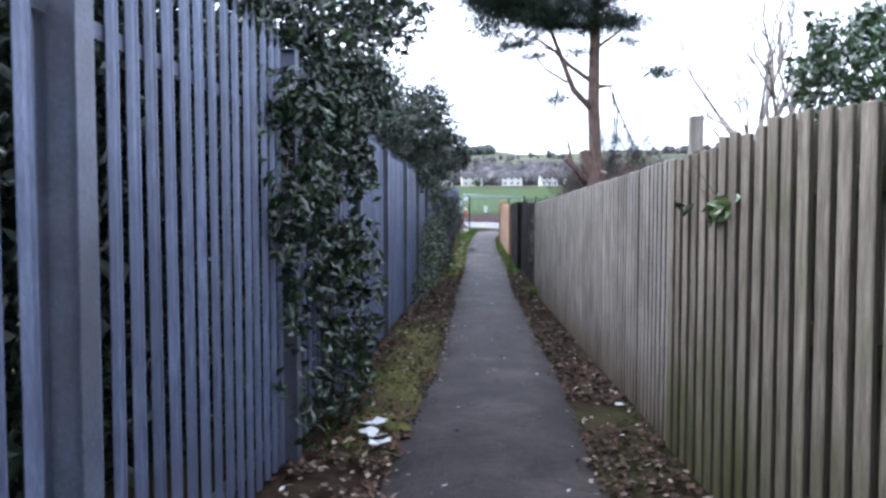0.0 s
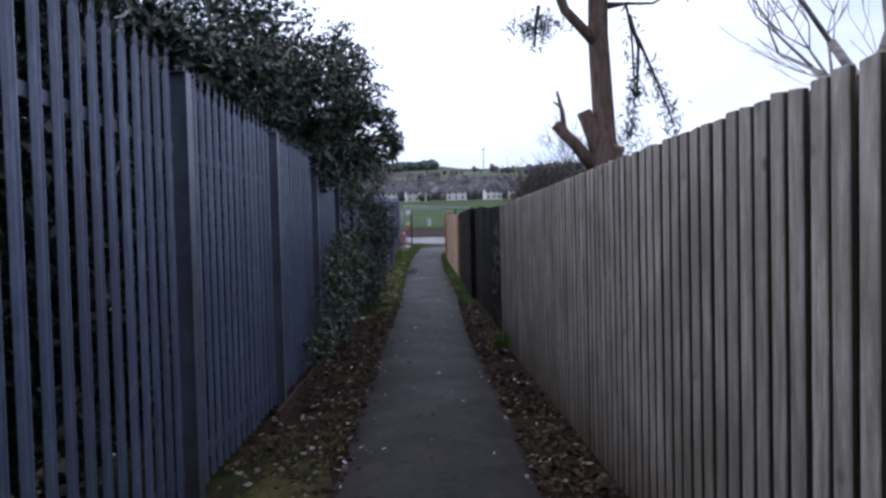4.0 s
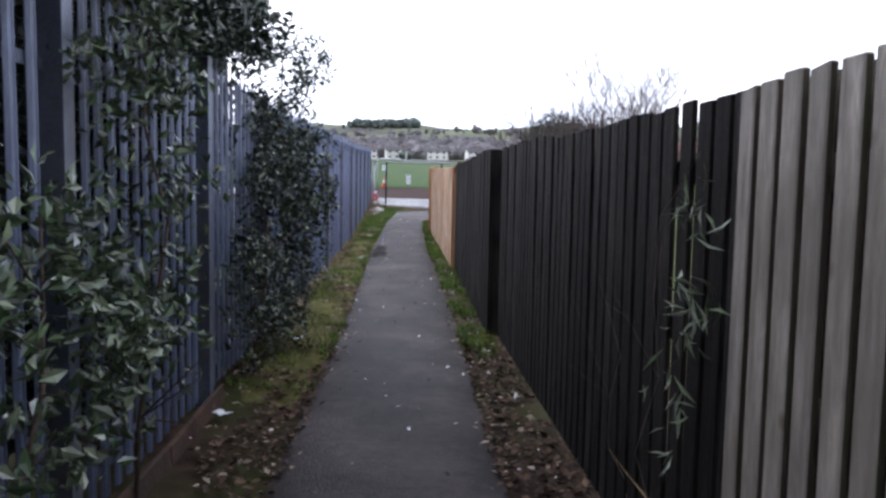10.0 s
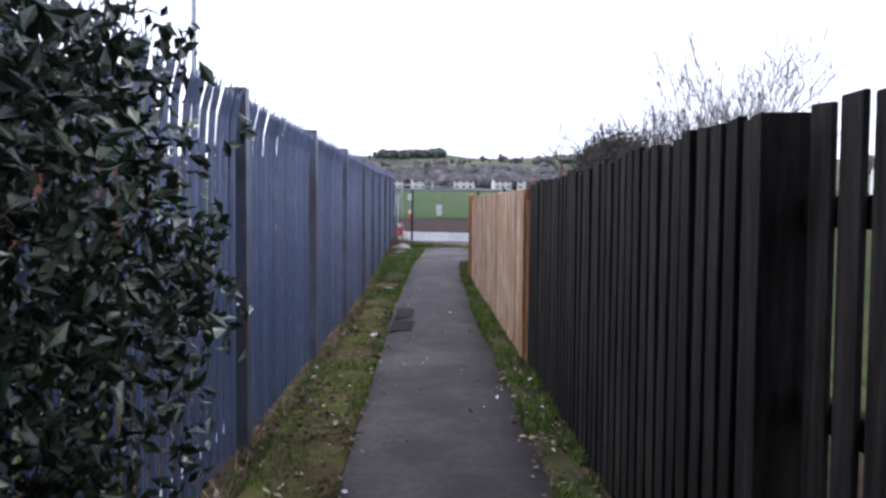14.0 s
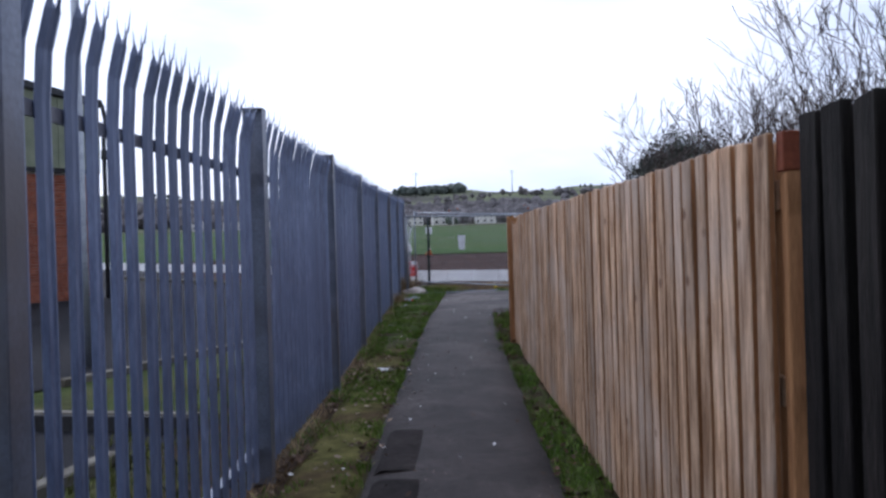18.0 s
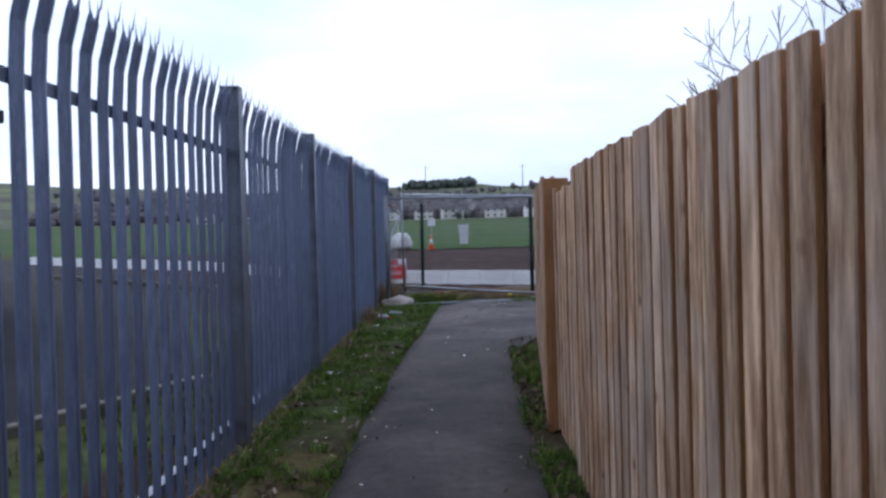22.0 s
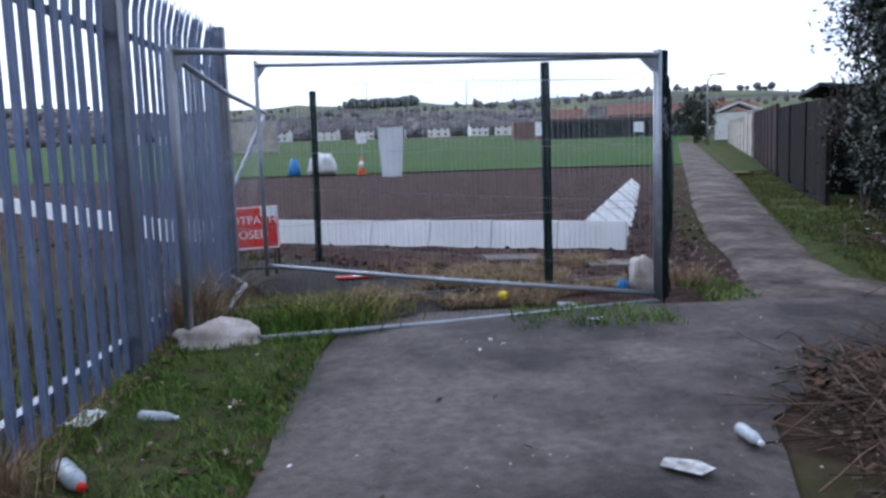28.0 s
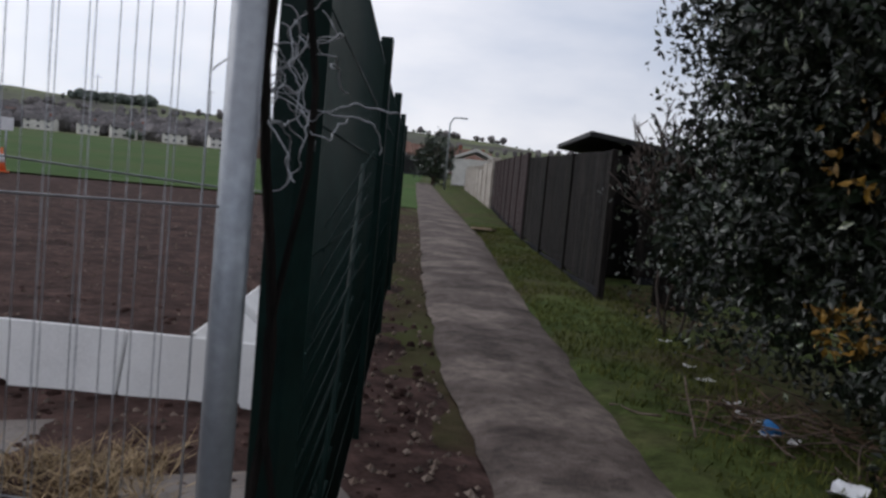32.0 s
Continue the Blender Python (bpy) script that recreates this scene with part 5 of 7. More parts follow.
def lump(name, size, seed, material, flat=0.5, detail=3, rough=0.25):
    """A slumped sack or crumpled piece."""
    bm = bmesh.new()
    bmesh.ops.create_icosphere(bm, subdivisions=detail, radius=1.0)
    for v in bm.verts:
        k = 1 + rough * noise.noise(v.co * 1.6 + Vector((seed, 0, 0))) + rough * 0.5 * noise.noise(v.co * 4 + Vector((0, seed, 0)))
        v.co = Vector((v.co.x * size[0], v.co.y * size[1], max(v.co.z, -flat) * size[2])) * k
    lo = min(v.co.z for v in bm.verts)
    for v in bm.verts:
        v.co.z -= lo
    return bm_mesh(name, bm, material, True)


single("sandbag", lump("sandbag", (0.30, 0.16, 0.125), 3, M_SACK, 0.35, 3, 0.38), "grubby white sandbag slumped on the grass", "sandbag", pose(-1.70, 41.25, gz(-1.7, 41.25) + 0.01, 0, 0, 12))
single("plastic_sack", lump("plastic_sack", (0.12, 0.10, 0.19), 5, M_SACK, 0.8), "white rubble sack leaning on the mesh panel", "sack", pose(1.57, 42.66, gz(1.5, 42.75) - 0.03, 0, -16, 0))
single("rubble_sack", lump("rubble_sack", (0.55, 0.42, 0.5), 6, M_PLASTIC, 0.6), "large white builder's sack on the field", "sack", pose(-4.45, 66.0, gz(-4.45, 66) + 0.05))


def cone(x, y, s=0.75):
    z = gz(x, y) + 0.06
    c = thing("traffic_cone", "orange and white traffic cone on the field", "cone", (x, y, z), "traffic cones")
    part("base", box_me("base", (0.38, 0.38, 0.04), M_ORANGE, 0.01), c)
    part("body", lathe_me("body", [(0.14, 0.04), (0.10, 0.25 * s / 0.75), (0.055, 0.52 * s / 0.75), (0.03, s)], M_ORANGE), c)
    part("reflective_band", lathe_me("reflective_band", [(0.104, 0.27), (0.062, 0.50)], M_PAPER), c)


cone(-2.9, 65.4, 0.68)
bc = thing("traffic_cone", "blue cone beside the builder's sack", "cone", (-5.55, 66.2, gz(-5.5, 66.2) + 0.06), "traffic cones")
part("body", lathe_me("body", [(0.26, 0.0), (0.18, 0.35), (0.10, 0.65)], M_BLUE), bc)
st = thing("notice_post", "small white notice on a post in the field", "sign", (-2.9, 65.9, gz(-2.9, 65.9) + 0.06))
part("post", tubes_me("post", [([(0, 0, 0), (0, 0, 1.45)], 0.025)], M_TUBE, 6), st)
part("notice", box_me("notice", (0.36, 0.02, 0.36), M_PAPER, 0.003), st, pose(0, -0.03, 1.15))


def notice(x, y, z, w, h, rz, label, taper=0.0):
    bm = bmesh.new()
    pts = [(-w / 2, 0, h / 2), (w / 2, 0, h / 2), (w / 2 - taper, 0, -h / 2), (-w / 2 + taper, 0, -h / 2)]
    n = 7
    for j in range(n):
        for i in range(5):
            u, v = i / 4, j / (n - 1)
            a = Vector(pts[0]).lerp(Vector(pts[1]), u)
            b = Vector(pts[3]).lerp(Vector(pts[2]), u)
            q = a.lerp(b, v)
            bm.verts.new((q.x, 0.006 * math.sin(5 * u + 3 * v), q.z))
    bm.verts.ensure_lookup_table()
    for j in range(n - 1):
        for i in range(4):
            bm.faces.new([bm.verts[k] for k in (j * 5 + i, j * 5 + i + 1, j * 5 + i + 6, j * 5 + i + 5)])
    g = bmesh.ops.extrude_face_region(bm, geom=bm.faces[:])
    bmesh.ops.translate(bm, vec=(0, 0.002, 0), verts=[q for q in g["geom"] if isinstance(q, bmesh.types.BMVert)])
    ob = thing("notice", label, "notice", pose(x, y, z, 0, 0, rz), "notices on the mesh")
    part("sheet", bm_mesh("sheet", bm, M_PAPER), ob)
    part("cable_tie", tubes_me("cable_tie", [([(-w / 2 + 0.02, -0.004, h / 2), (w / 2 - 0.02, -0.004, h / 2)], 0.004)], M_BLACK, 4), ob)
    return ob


notice(-0.53, 41.80, 1.68, 0.20, 0.36, -16, "white laminated notice tied to the mesh panel", 0.025)


# ---- houses, woods and hills ----
def gable(bm, w, d, h, rise, eave=0.3):
    """A pitched roof over a box of w x d at height h, ridge along x."""
    t = 0.22
    pts = []
    for x in (-w / 2 - eave, w / 2 + eave):
        pts += [(x, -d / 2 - eave, h - 0.1), (x, 0, h + rise), (x, d / 2 + eave, h - 0.1), (x, d / 2 + eave, h - 0.1 + t), (x, 0, h + rise + t), (x, -d / 2 - eave, h - 0.1 + t)]
    v = [bm.verts.new(p) for p in pts]
    for q in ((0, 1, 7, 6), (1, 2, 8, 7), (2, 3, 9, 8), (3, 4, 10, 9), (4, 5, 11, 10), (5, 0, 6, 11), (0, 5, 4, 1), (1, 4, 3, 2), (6, 7, 10, 11), (7, 8, 9, 10)):
        bm.faces.new([v[k] for k in q])
    return bm


def house(x, y, w, d, h, rise, wall, roof, label, rz=0, windows=4, chimney=True):
    z = gz(x, y) - 0.3
    ob = thing("house", label, "house", pose(x, y, z, 0, 0, rz), "far houses")
    bm = add_box(bmesh.new(), (w, d, h), None, 0.0)
    a = [bm.verts.new((sx * w / 2, sy * d / 2 * 0.999, h)) for sx in (-1, 1) for sy in (-1, 1)]
    p = [bm.verts.new((sx * w / 2, 0, h + rise)) for sx in (-1, 1)]
    bm.faces.new((a[0], a[1], p[0]))
    bm.faces.new((a[2], a[3], p[1]))
    part("wall", bm_mesh("wall", bm, wall), ob)
    r = part("roof", bm_mesh("roof", gable(bmesh.new(), w, d, h, rise), roof), ob)
    if chimney:
        part("chimney", box_me("chimney", (0.9, 0.6, 1.6), M_BRICK, 0), r, pose(w * 0.32, 0, h + rise - 0.4))
    n = max(2, windows)
    for k in range(n):
        for lv in ((1.0, 3.6) if h > 4 else (1.0,)):
            wd = part("window", box_me("window", (1.5, 0.10, 1.2), M_RENDER, 0), ob, pose((k + 0.5) * w / n - w / 2, -d / 2 - 0.03, lv))
            part("pane", box_me("pane", (1.3, 0.06, 1.0), M_PANE, 0), wd, pose(0, -0.05, 0.1))
    return ob


rh = random.Random(9)
for k in range(13):
    x = -150 + k * 19 + rh.uniform(-3, 3)
    house(x, 432 + rh.uniform(-12, 14), rh.choice((9, 11, 13)), 7, 4.6, 2.2, M_RENDER, M_SLATE, "white-rendered two-storey house with a grey roof", rh.uniform(-14, 14), 3)
for k in range(9):
    x = -170 + k * 32 + rh.uniform(-6, 6)
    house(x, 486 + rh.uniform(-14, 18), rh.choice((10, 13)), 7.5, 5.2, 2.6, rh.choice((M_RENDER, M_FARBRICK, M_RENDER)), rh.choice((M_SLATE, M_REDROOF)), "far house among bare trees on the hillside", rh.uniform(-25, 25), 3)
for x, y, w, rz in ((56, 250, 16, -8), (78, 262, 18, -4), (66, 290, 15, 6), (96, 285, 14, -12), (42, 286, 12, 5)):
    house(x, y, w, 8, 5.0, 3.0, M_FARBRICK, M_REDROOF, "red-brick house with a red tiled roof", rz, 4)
for x, y, w, rz in ((86, 170, 9, -20), (98, 178, 9, -24), (109, 190, 9, -26)):
    house(x, y, w, 7, 4.8, 2.4, M_RENDER, M_SLATE, "white-rendered house beyond the field", rz, 3)
pv = thing("pavilion", "long low dark sports pavilion with a flat roof", "pavilion", pose(31, 165, gz(31, 165) - 0.2, 0, 0, -3))
part("wall", box_me("wall", (27, 6, 2.9), M_DARKMETAL, 0), pv)
part("roof", box_me("roof", (28, 7.4, 0.35), M_SLATE, 0.02), pv, pose(0, 0, 2.9))
part("end_wall", box_me("end_wall", (5, 6.4, 3.0), M_FARBRICK, 0), pv, pose(-15.4, 0, 0))
for k in range(6):
    part("shutter", box_me("shutter", (3.2, 0.1, 2.0), M_BLACK, 0), pv, pose(-10 + k * 4.2, -3.05, 0.4))
for x, y, z, w, h in ((10.2, 110, 0, 1.35, 1.3), (22.5, 122, 0, 1.1, 1.1), (28.5, 118, 0, 1.0, 0.9)):
    nb = thing("notice_board", "white notice board at the edge of the field", "sign", (x, y, gz(x, y) + 0.5), "field boards")
    part("board", box_me("board", (w, 0.06, h), M_PAPER, 0.01), nb, pose(0, 0, 0.5))
    for s in (-0.4, 0.4):
        part("leg", box_me("leg", (0.08, 0.08, 0.6), M_TUBE, 0), nb, pose(s * w, 0.05, -0.05))
gl = thing("goal_fence", "pale ball-stop panel at the far side of the field", "fence panel", (-21, 118, gz(-21, 118) + 0.05))
part("panel", box_me("panel", (9.5, 0.06, 3.2), M_PEBBLE, 0), gl, pose(0, 0, 0.1))
for k in range(5):
    part("post", box_me("post", (0.12, 0.12, 3.5), M_TUBE, 0), gl, pose(-4.7 + k * 2.35, -0.1, 0))


def far_wood(name, label, rows, seed, tall, material, count):
    """A belt of bare and evergreen woodland far away: many small upright clumps along a line."""
    r = random.Random(seed)
    vs, fs = [], []
    for _ in range(count):
        (xa, ya), (xb, yb) = r.choice(rows)
        u = r.random()
        x, y = xa + (xb - xa) * u + r.gauss(0, 6), ya + (yb - ya) * u + r.gauss(0, 9)
        z, h = gz(x, y) - 0.5, tall * r.uniform(0.5, 1.15)
        w = h * r.uniform(0.35, 0.6)
        o = len(vs)
        n = 7
        vs.append((x, y, z))
        for lv, k in ((0.25, 0.7), (0.6, 1.0), (0.9, 0.55)):
            for i in range(n):
                a = 6.283 * i / n + r.uniform(-0.3, 0.3)
                q = k * r.uniform(0.65, 1.25)
                vs.append((x + w * q * math.cos(a), y + w * q * math.sin(a), z + h * (lv + r.uniform(-0.09, 0.09))))
        vs.append((x, y, z + h))
        for i in range(n):
            j = (i + 1) % n
            fs.append((o, o + 1 + j, o + 1 + i))
            for lv in (0, 1):
                b = o + 1 + lv * n
                fs.append((b + i, b + j, b + n + j))
                fs.append((b + i, b + n + j, b + n + i))
            b = o + 1 + 2 * n
            fs.append((b + i, b + j, o + 1 + 3 * n))
    return single(name, mesh_of(name, vs, fs, material), label, "woods", kind="stuff")


# woods colours are lightened and greyed, with distance haze put into them
M_WOODS = mat("haze_paled_bare_woods", (0.10, 0.094, 0.098), (0.165, 0.152, 0.15), 0.12, 0.98, 0.0, vary=0.3, fine=1.2)
M_WOODS_GREEN = mat("haze_paled_evergreen_woods", (0.06, 0.075, 0.066), (0.095, 0.11, 0.09), 0.12, 0.98, 0.0, vary=0.3, fine=1.2)
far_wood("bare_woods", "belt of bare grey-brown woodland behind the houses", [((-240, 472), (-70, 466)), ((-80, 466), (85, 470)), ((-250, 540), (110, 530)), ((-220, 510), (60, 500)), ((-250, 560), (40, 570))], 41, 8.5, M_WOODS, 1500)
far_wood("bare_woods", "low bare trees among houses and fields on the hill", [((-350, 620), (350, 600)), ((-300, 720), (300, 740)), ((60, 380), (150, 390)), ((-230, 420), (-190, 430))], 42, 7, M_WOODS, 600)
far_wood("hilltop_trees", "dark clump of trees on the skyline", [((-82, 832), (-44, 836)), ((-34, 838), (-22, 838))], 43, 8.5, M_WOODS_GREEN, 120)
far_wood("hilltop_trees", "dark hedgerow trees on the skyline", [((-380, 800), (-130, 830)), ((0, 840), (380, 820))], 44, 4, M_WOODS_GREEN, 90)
db = (-11.5, 418.0)
far_wood("dark_tree", "dark rounded evergreen in front of the far houses", [(db, db)], 45, 8, M_LEAF_DARK, 3)
for x, y, h in ((-62, 800, 26), (34, 790, 24)):
    tw = thing("pylon", "thin mast on the far hill", "mast", (x, y, gz(x, y) - 1), "far masts")
    part("pole", tubes_me("pole", [([(0, 0, 0), (0, 0, h)], [0.5, 0.25])], M_DARKMETAL, 5), tw)
    part("arm", tubes_me("arm", [([(-3, 0, h - 2), (3, 0, h - 2)], 0.22)], M_DARKMETAL, 4), tw)


# ---- yard behind the palisade: hall, lamp, kerbs, drain ----
hall = thing("brick_hall", "brick hall with sage metal cladding above", "building", pose(-10.35, 42.9, gz(-10, 42) - 0.05, 0, 0, 228.8))
bm = bmesh.new()
add_box(bm, (18, 9, 3.45), pose(9.0, -4.5, 0), 0)
part("brick_wall", bm_mesh("brick_wall", bm, M_MORTAR), hall)
vs, fs = [], []
for j in range(45):
    for k in range(80):
        x, z = (k + 0.5 * (j % 2)) * 0.225, j * 0.075 + 0.02
        o = len(vs)
        vs += [(x, 0.0, z), (x + 0.215, 0.0, z), (x + 0.215, 0.0, z + 0.065), (x, 0.0, z + 0.065), (x, 0.012, z), (x + 0.215, 0.012, z), (x + 0.215, 0.012, z + 0.065), (x, 0.012, z + 0.065)]
        fs += [(o + 4, o + 7, o + 6, o + 5), (o, o + 4, o + 5, o + 1), (o + 3, o + 2, o + 6, o + 7), (o, o + 3, o + 7, o + 4), (o + 1, o + 5, o + 6, o + 2)]
part("brickwork", mesh_of("brickwork", vs, fs, M_BRICK), hall, kind="stuff")
bm = bmesh.new()
n = 70
for k in range(n):
    x0, x1 = k * 18 / n, (k + 1) * 18 / n
    yy = 0.06 if k % 2 else 0.03
    z0, z1 = 5.25 + 0.16 * x0, 5.25 + 0.16 * x1
    v = [bm.verts.new(c) for c in ((x0, yy, 3.55), (x1, yy, 3.55), (x1, yy, z1), (x0, yy, z0), (x0, -0.1, 3.55), (x1, -0.1, 3.55), (x1, -0.1, z1), (x0, -0.1, z0))]
    for q in ((0, 1, 2, 3), (5, 4, 7, 6), (3, 2, 6, 7), (0, 3, 7, 4), (1, 5, 6, 2), (4, 5, 1, 0)):
        bm.faces.new([v[i] for i in q])
part("cladding", bm_mesh("cladding", bm, M_CLAD), hall)
bm = bmesh.new()
v = [bm.verts.new(c) for c in ((-0.1, 0.15, 5.28), (18, 0.15, 8.2), (18, -9, 8.2), (-0.1, -9, 5.28), (-0.1, 0.15, 5.45), (18, 0.15, 8.37), (18, -9, 8.37), (-0.1, -9, 5.45))]
for q in ((0, 1, 2, 3), (7, 6, 5, 4), (0, 4, 5, 1), (1, 5, 6, 2), (2, 6, 7, 3), (3, 7, 4, 0)):
    bm.faces.new([v[i] for i in q])
part("roof", bm_mesh("roof", bm, M_DARKMETAL), hall)
bm = bmesh.new()
add_box(bm, (0.1, 9, 1.9), pose(0.0, -4.5, 3.5), 0)
part("end_cladding", bm_mesh("end_cladding", bm, M_CLAD), hall)
part("flashing", box_me("flashing", (18, 0.08, 0.11), M_BLACK, 0), hall, pose(9, 0.06, 3.45))
part("downpipe", tubes_me("downpipe", [([(-0.12, 0.1, 0.1), (-0.12, 0.1, 4.4), (-0.18, 0.1, 4.9), (-0.1, 0.1, 5.35)], 0.06)], M_DARKMETAL, 8), hall)
part("floodlight", box_me("floodlight", (0.30, 0.22, 0.26), M_DARKMETAL, 0.02), hall, pose(-0.2, 0.15, 3.85))
lp = thing("lamp_post", "slim grey lamp column behind the palisade", "lamp post", (-4.95, 31.6, gz(-4.9, 31.6)))
part("column", tubes_me("column", [([(0, 0, 0), (0, 0, 1.4), (0, 0, 6.5)], [0.085, 0.06, 0.045])], M_TUBE, 8), lp)
part("lantern", box_me("lantern", (0.5, 0.18, 0.1), M_TUBE, 0.02), lp, pose(0.2, 0, 6.5))


M_KERB = mat("pale_worn_kerb", (0.13, 0.12, 0.098), (0.20, 0.185, 0.15), 5, 0.9, 0.4, dirt=(0.085, 0.075, 0.055), dirt_scale=2.0)


def kerb_run(label, a, b, stone=0.915, proud=0.07, material=None):
    """A row of kerb stones from a to b, each a piece of its own."""
    a, b = Vector((*a, 0)), Vector((*b, 0))
    n = max(1, round((b - a).length / stone))
    rz = math.degrees(math.atan2((b - a).y, (b - a).x))
    ob = thing("kerb", label, "kerb", pose(a.x, a.y, gz(a.x, a.y), 0, 0, rz), kind="structure")
    me = box_me("kerb_stone", ((b - a).length / n - 0.008, 0.12, 0.14 + proud), material or M_KERB, 0.012)
    for k in range(n):
        q = a.lerp(b, (k + 0.5) / n)
        part("kerb_stone", me, ob, ob.matrix_world.inverted() @ pose(q.x, q.y, gz(q.x, q.y) + 0.04 - 0.14 + RNG.uniform(-0.005, 0.005), 0, 0, rz + RNG.uniform(-0.4, 0.4)))
    return ob


kerb_run("low pale concrete kerb between the yard grass and tarmac", (-3.05, 24.6), (-2.62, 27.5), proud=0.03)
kerb_run("low pale concrete kerb round a grass patch in the yard", (-4.6, 30.4), (-2.75, 34.8), proud=0.03)
kerb_run("worn kerb with a yellowish top across the yard", (-5.8, 45.3), (-14.0, 51.7), proud=0.10)
drain = thing("drain_channel", "dark open drainage channel with a thin pale lip across the yard", "drain", pose(-3.75, 28.42, gz(-3.75, 28.42), 0, 0, -8))
part("channel_face", box_me("channel_face", (2.9, 0.10, 0.13), M_BLACK, 0.006), drain, pose(0, 0, 0))
part("lip", box_me("lip", (2.9, 0.10, 0.02), M_KERB, 0.005), drain, pose(0, 0.05, 0.125))


# ---- along the far path: dark fences, wall, shed, hedge ----
def panel_fence(label, a, b, height, material, pitch, width, n_post, base=True):
    a, b = Vector((*a, 0)), Vector((*b, 0))
    d = b - a
    L = d.length
    d.normalize()
    rz = math.degrees(math.atan2(d.y, d.x))
    z0 = gz(a.x, a.y)
    slope = (gz(b.x, b.y) - z0) / L
    ob = thing("timber_fence", label, "fence", pose(a.x, a.y, z0, 0, 0, rz), kind="structure")
    me = [board_me("board", width * k, 0.02, height, material, 0.003) for k in (0.97, 1.0, 1.02)]
    for k in range(int(L / pitch)):
        x = (k + 0.5) * pitch
        part("board", RNG.choice(me), ob, pose(x, RNG.uniform(-0.004, 0.004), slope * x + (0.12 if base else 0.03) + RNG.uniform(-0.01, 0.01), 0, RNG.uniform(-0.3, 0.3), 0))
    post = board_me("post", 0.10, 0.08, height + 0.13, material)
    for k in range(n_post + 1):
        x = L * k / n_post
        part("post", post, ob, pose(x, 0.0, slope * x))
    if base:
        gb = box_me("gravel_board", (L / n_post - 0.12, 0.04, 0.13), M_TARMAC, 0.006)
        for k in range(n_post):
            x = L * (k + 0.5) / n_post
            part("gravel_board", gb, ob, pose(x, 0, slope * x - 0.02))
    return ob


panel_fence("black-stained panel fence on concrete gravel boards", (6.50, 49.40), (8.90, 56.70), 1.74, M_DARKWOOD, 0.118, 0.116, 3)
M_PURPLE = mat("maroon_stained_boards", (0.022, 0.012, 0.013), (0.042, 0.023, 0.023), 3.5, 0.8, 0.3, stretch=(9, 9, 1), vary=0.2, fine=24)
panel_fence("dark maroon-stained panel fence beside the far path", (8.98, 56.95), (14.2, 71.0), 1.85, M_PURPLE, 0.16, 0.155, 7)
panel_fence("dark side fence turning away from the path", (8.2, 51.2), (13.2, 49.5), 1.75, M_DARKWOOD, 0.13, 0.126, 3)
wl2 = thing("garden_wall", "pale pebbledash garden wall along the far path", "wall", pose(14.3, 71.2, gz(14.3, 71.2), 0, 0, 71), kind="structure")
for k in range(9):
    x = k * 3.6
    part("wall_panel", box_me("wall_panel", (3.5, 0.22, 1.75 if k > 1 else 2.0), M_PEBBLE, 0.02), wl2, pose(x + 1.75, 0, x * 0.03 - 0.02))
    part("pier", box_me("pier", (0.34, 0.34, 1.9 if k > 1 else 2.15), M_PEBBLE, 0.02), wl2, pose(x, 0, x * 0.03 - 0.02))
gr = thing("garage", "white-rendered garage with a pitched roof behind the wall", "garage", pose(29.5, 112.0, gz(29.5, 112), 0, 0, 70))
part("wall", box_me("wall", (6.0, 4.2, 2.5), M_RENDER, 0.0), gr)
part("roof", bm_mesh("roof", gable(bmesh.new(), 6.0, 4.2, 2.5, 0.8, 0.15), M_RENDER), gr)
sh = thing("shed", "black-stained garden shed with a pent roof", "shed", pose(9.35, 52.9, gz(9.35, 52.9), 0, 0, 71))
part("wall", box_me("wall", (3.0, 2.4, 1.9), M_DARKWOOD, 0.0), sh)
part("roof", box_me("roof", (3.3, 2.8, 0.09), M_BLACK, 0.01), sh, pose(0, 0, 1.95, 7, 0, 0))
for k in range(10):
    part("cladding_board", box_me("cladding_board", (3.02, 0.02, 0.17), M_DARKWOOD, 0.004), sh, pose(0, 1.21, 0.05 + k * 0.175, 8, 0, 0))
lt = thing("street_lamp", "street lamp beside the far path", "street lamp", (19.5, 92, gz(19.5, 92)))
part("column", tubes_me("column", [([(0, 0, 0), (0, 0, 4.6), (0.25, 0, 5.0), (0.8, 0, 5.05)], [0.09, 0.06, 0.05, 0.045])], M_TUBE, 8), lt)
part("lantern", box_me("lantern", (0.55, 0.2, 0.1), M_TUBE, 0.02), lt, pose(0.95, 0, 5.0))
shrub("garden_tree", "dark evergreen garden tree beyond the wall", [(22.3, 103, gz(22, 103) + 2.2, 1.7, 1.8, 2.0, 2600)], 51, 0.3, M_LEAF_DARK, [((22.3, 103, gz(22, 103)), (22.3, 103, gz(22, 103) + 3))], 0.6, stem_r=0.15, category="tree")
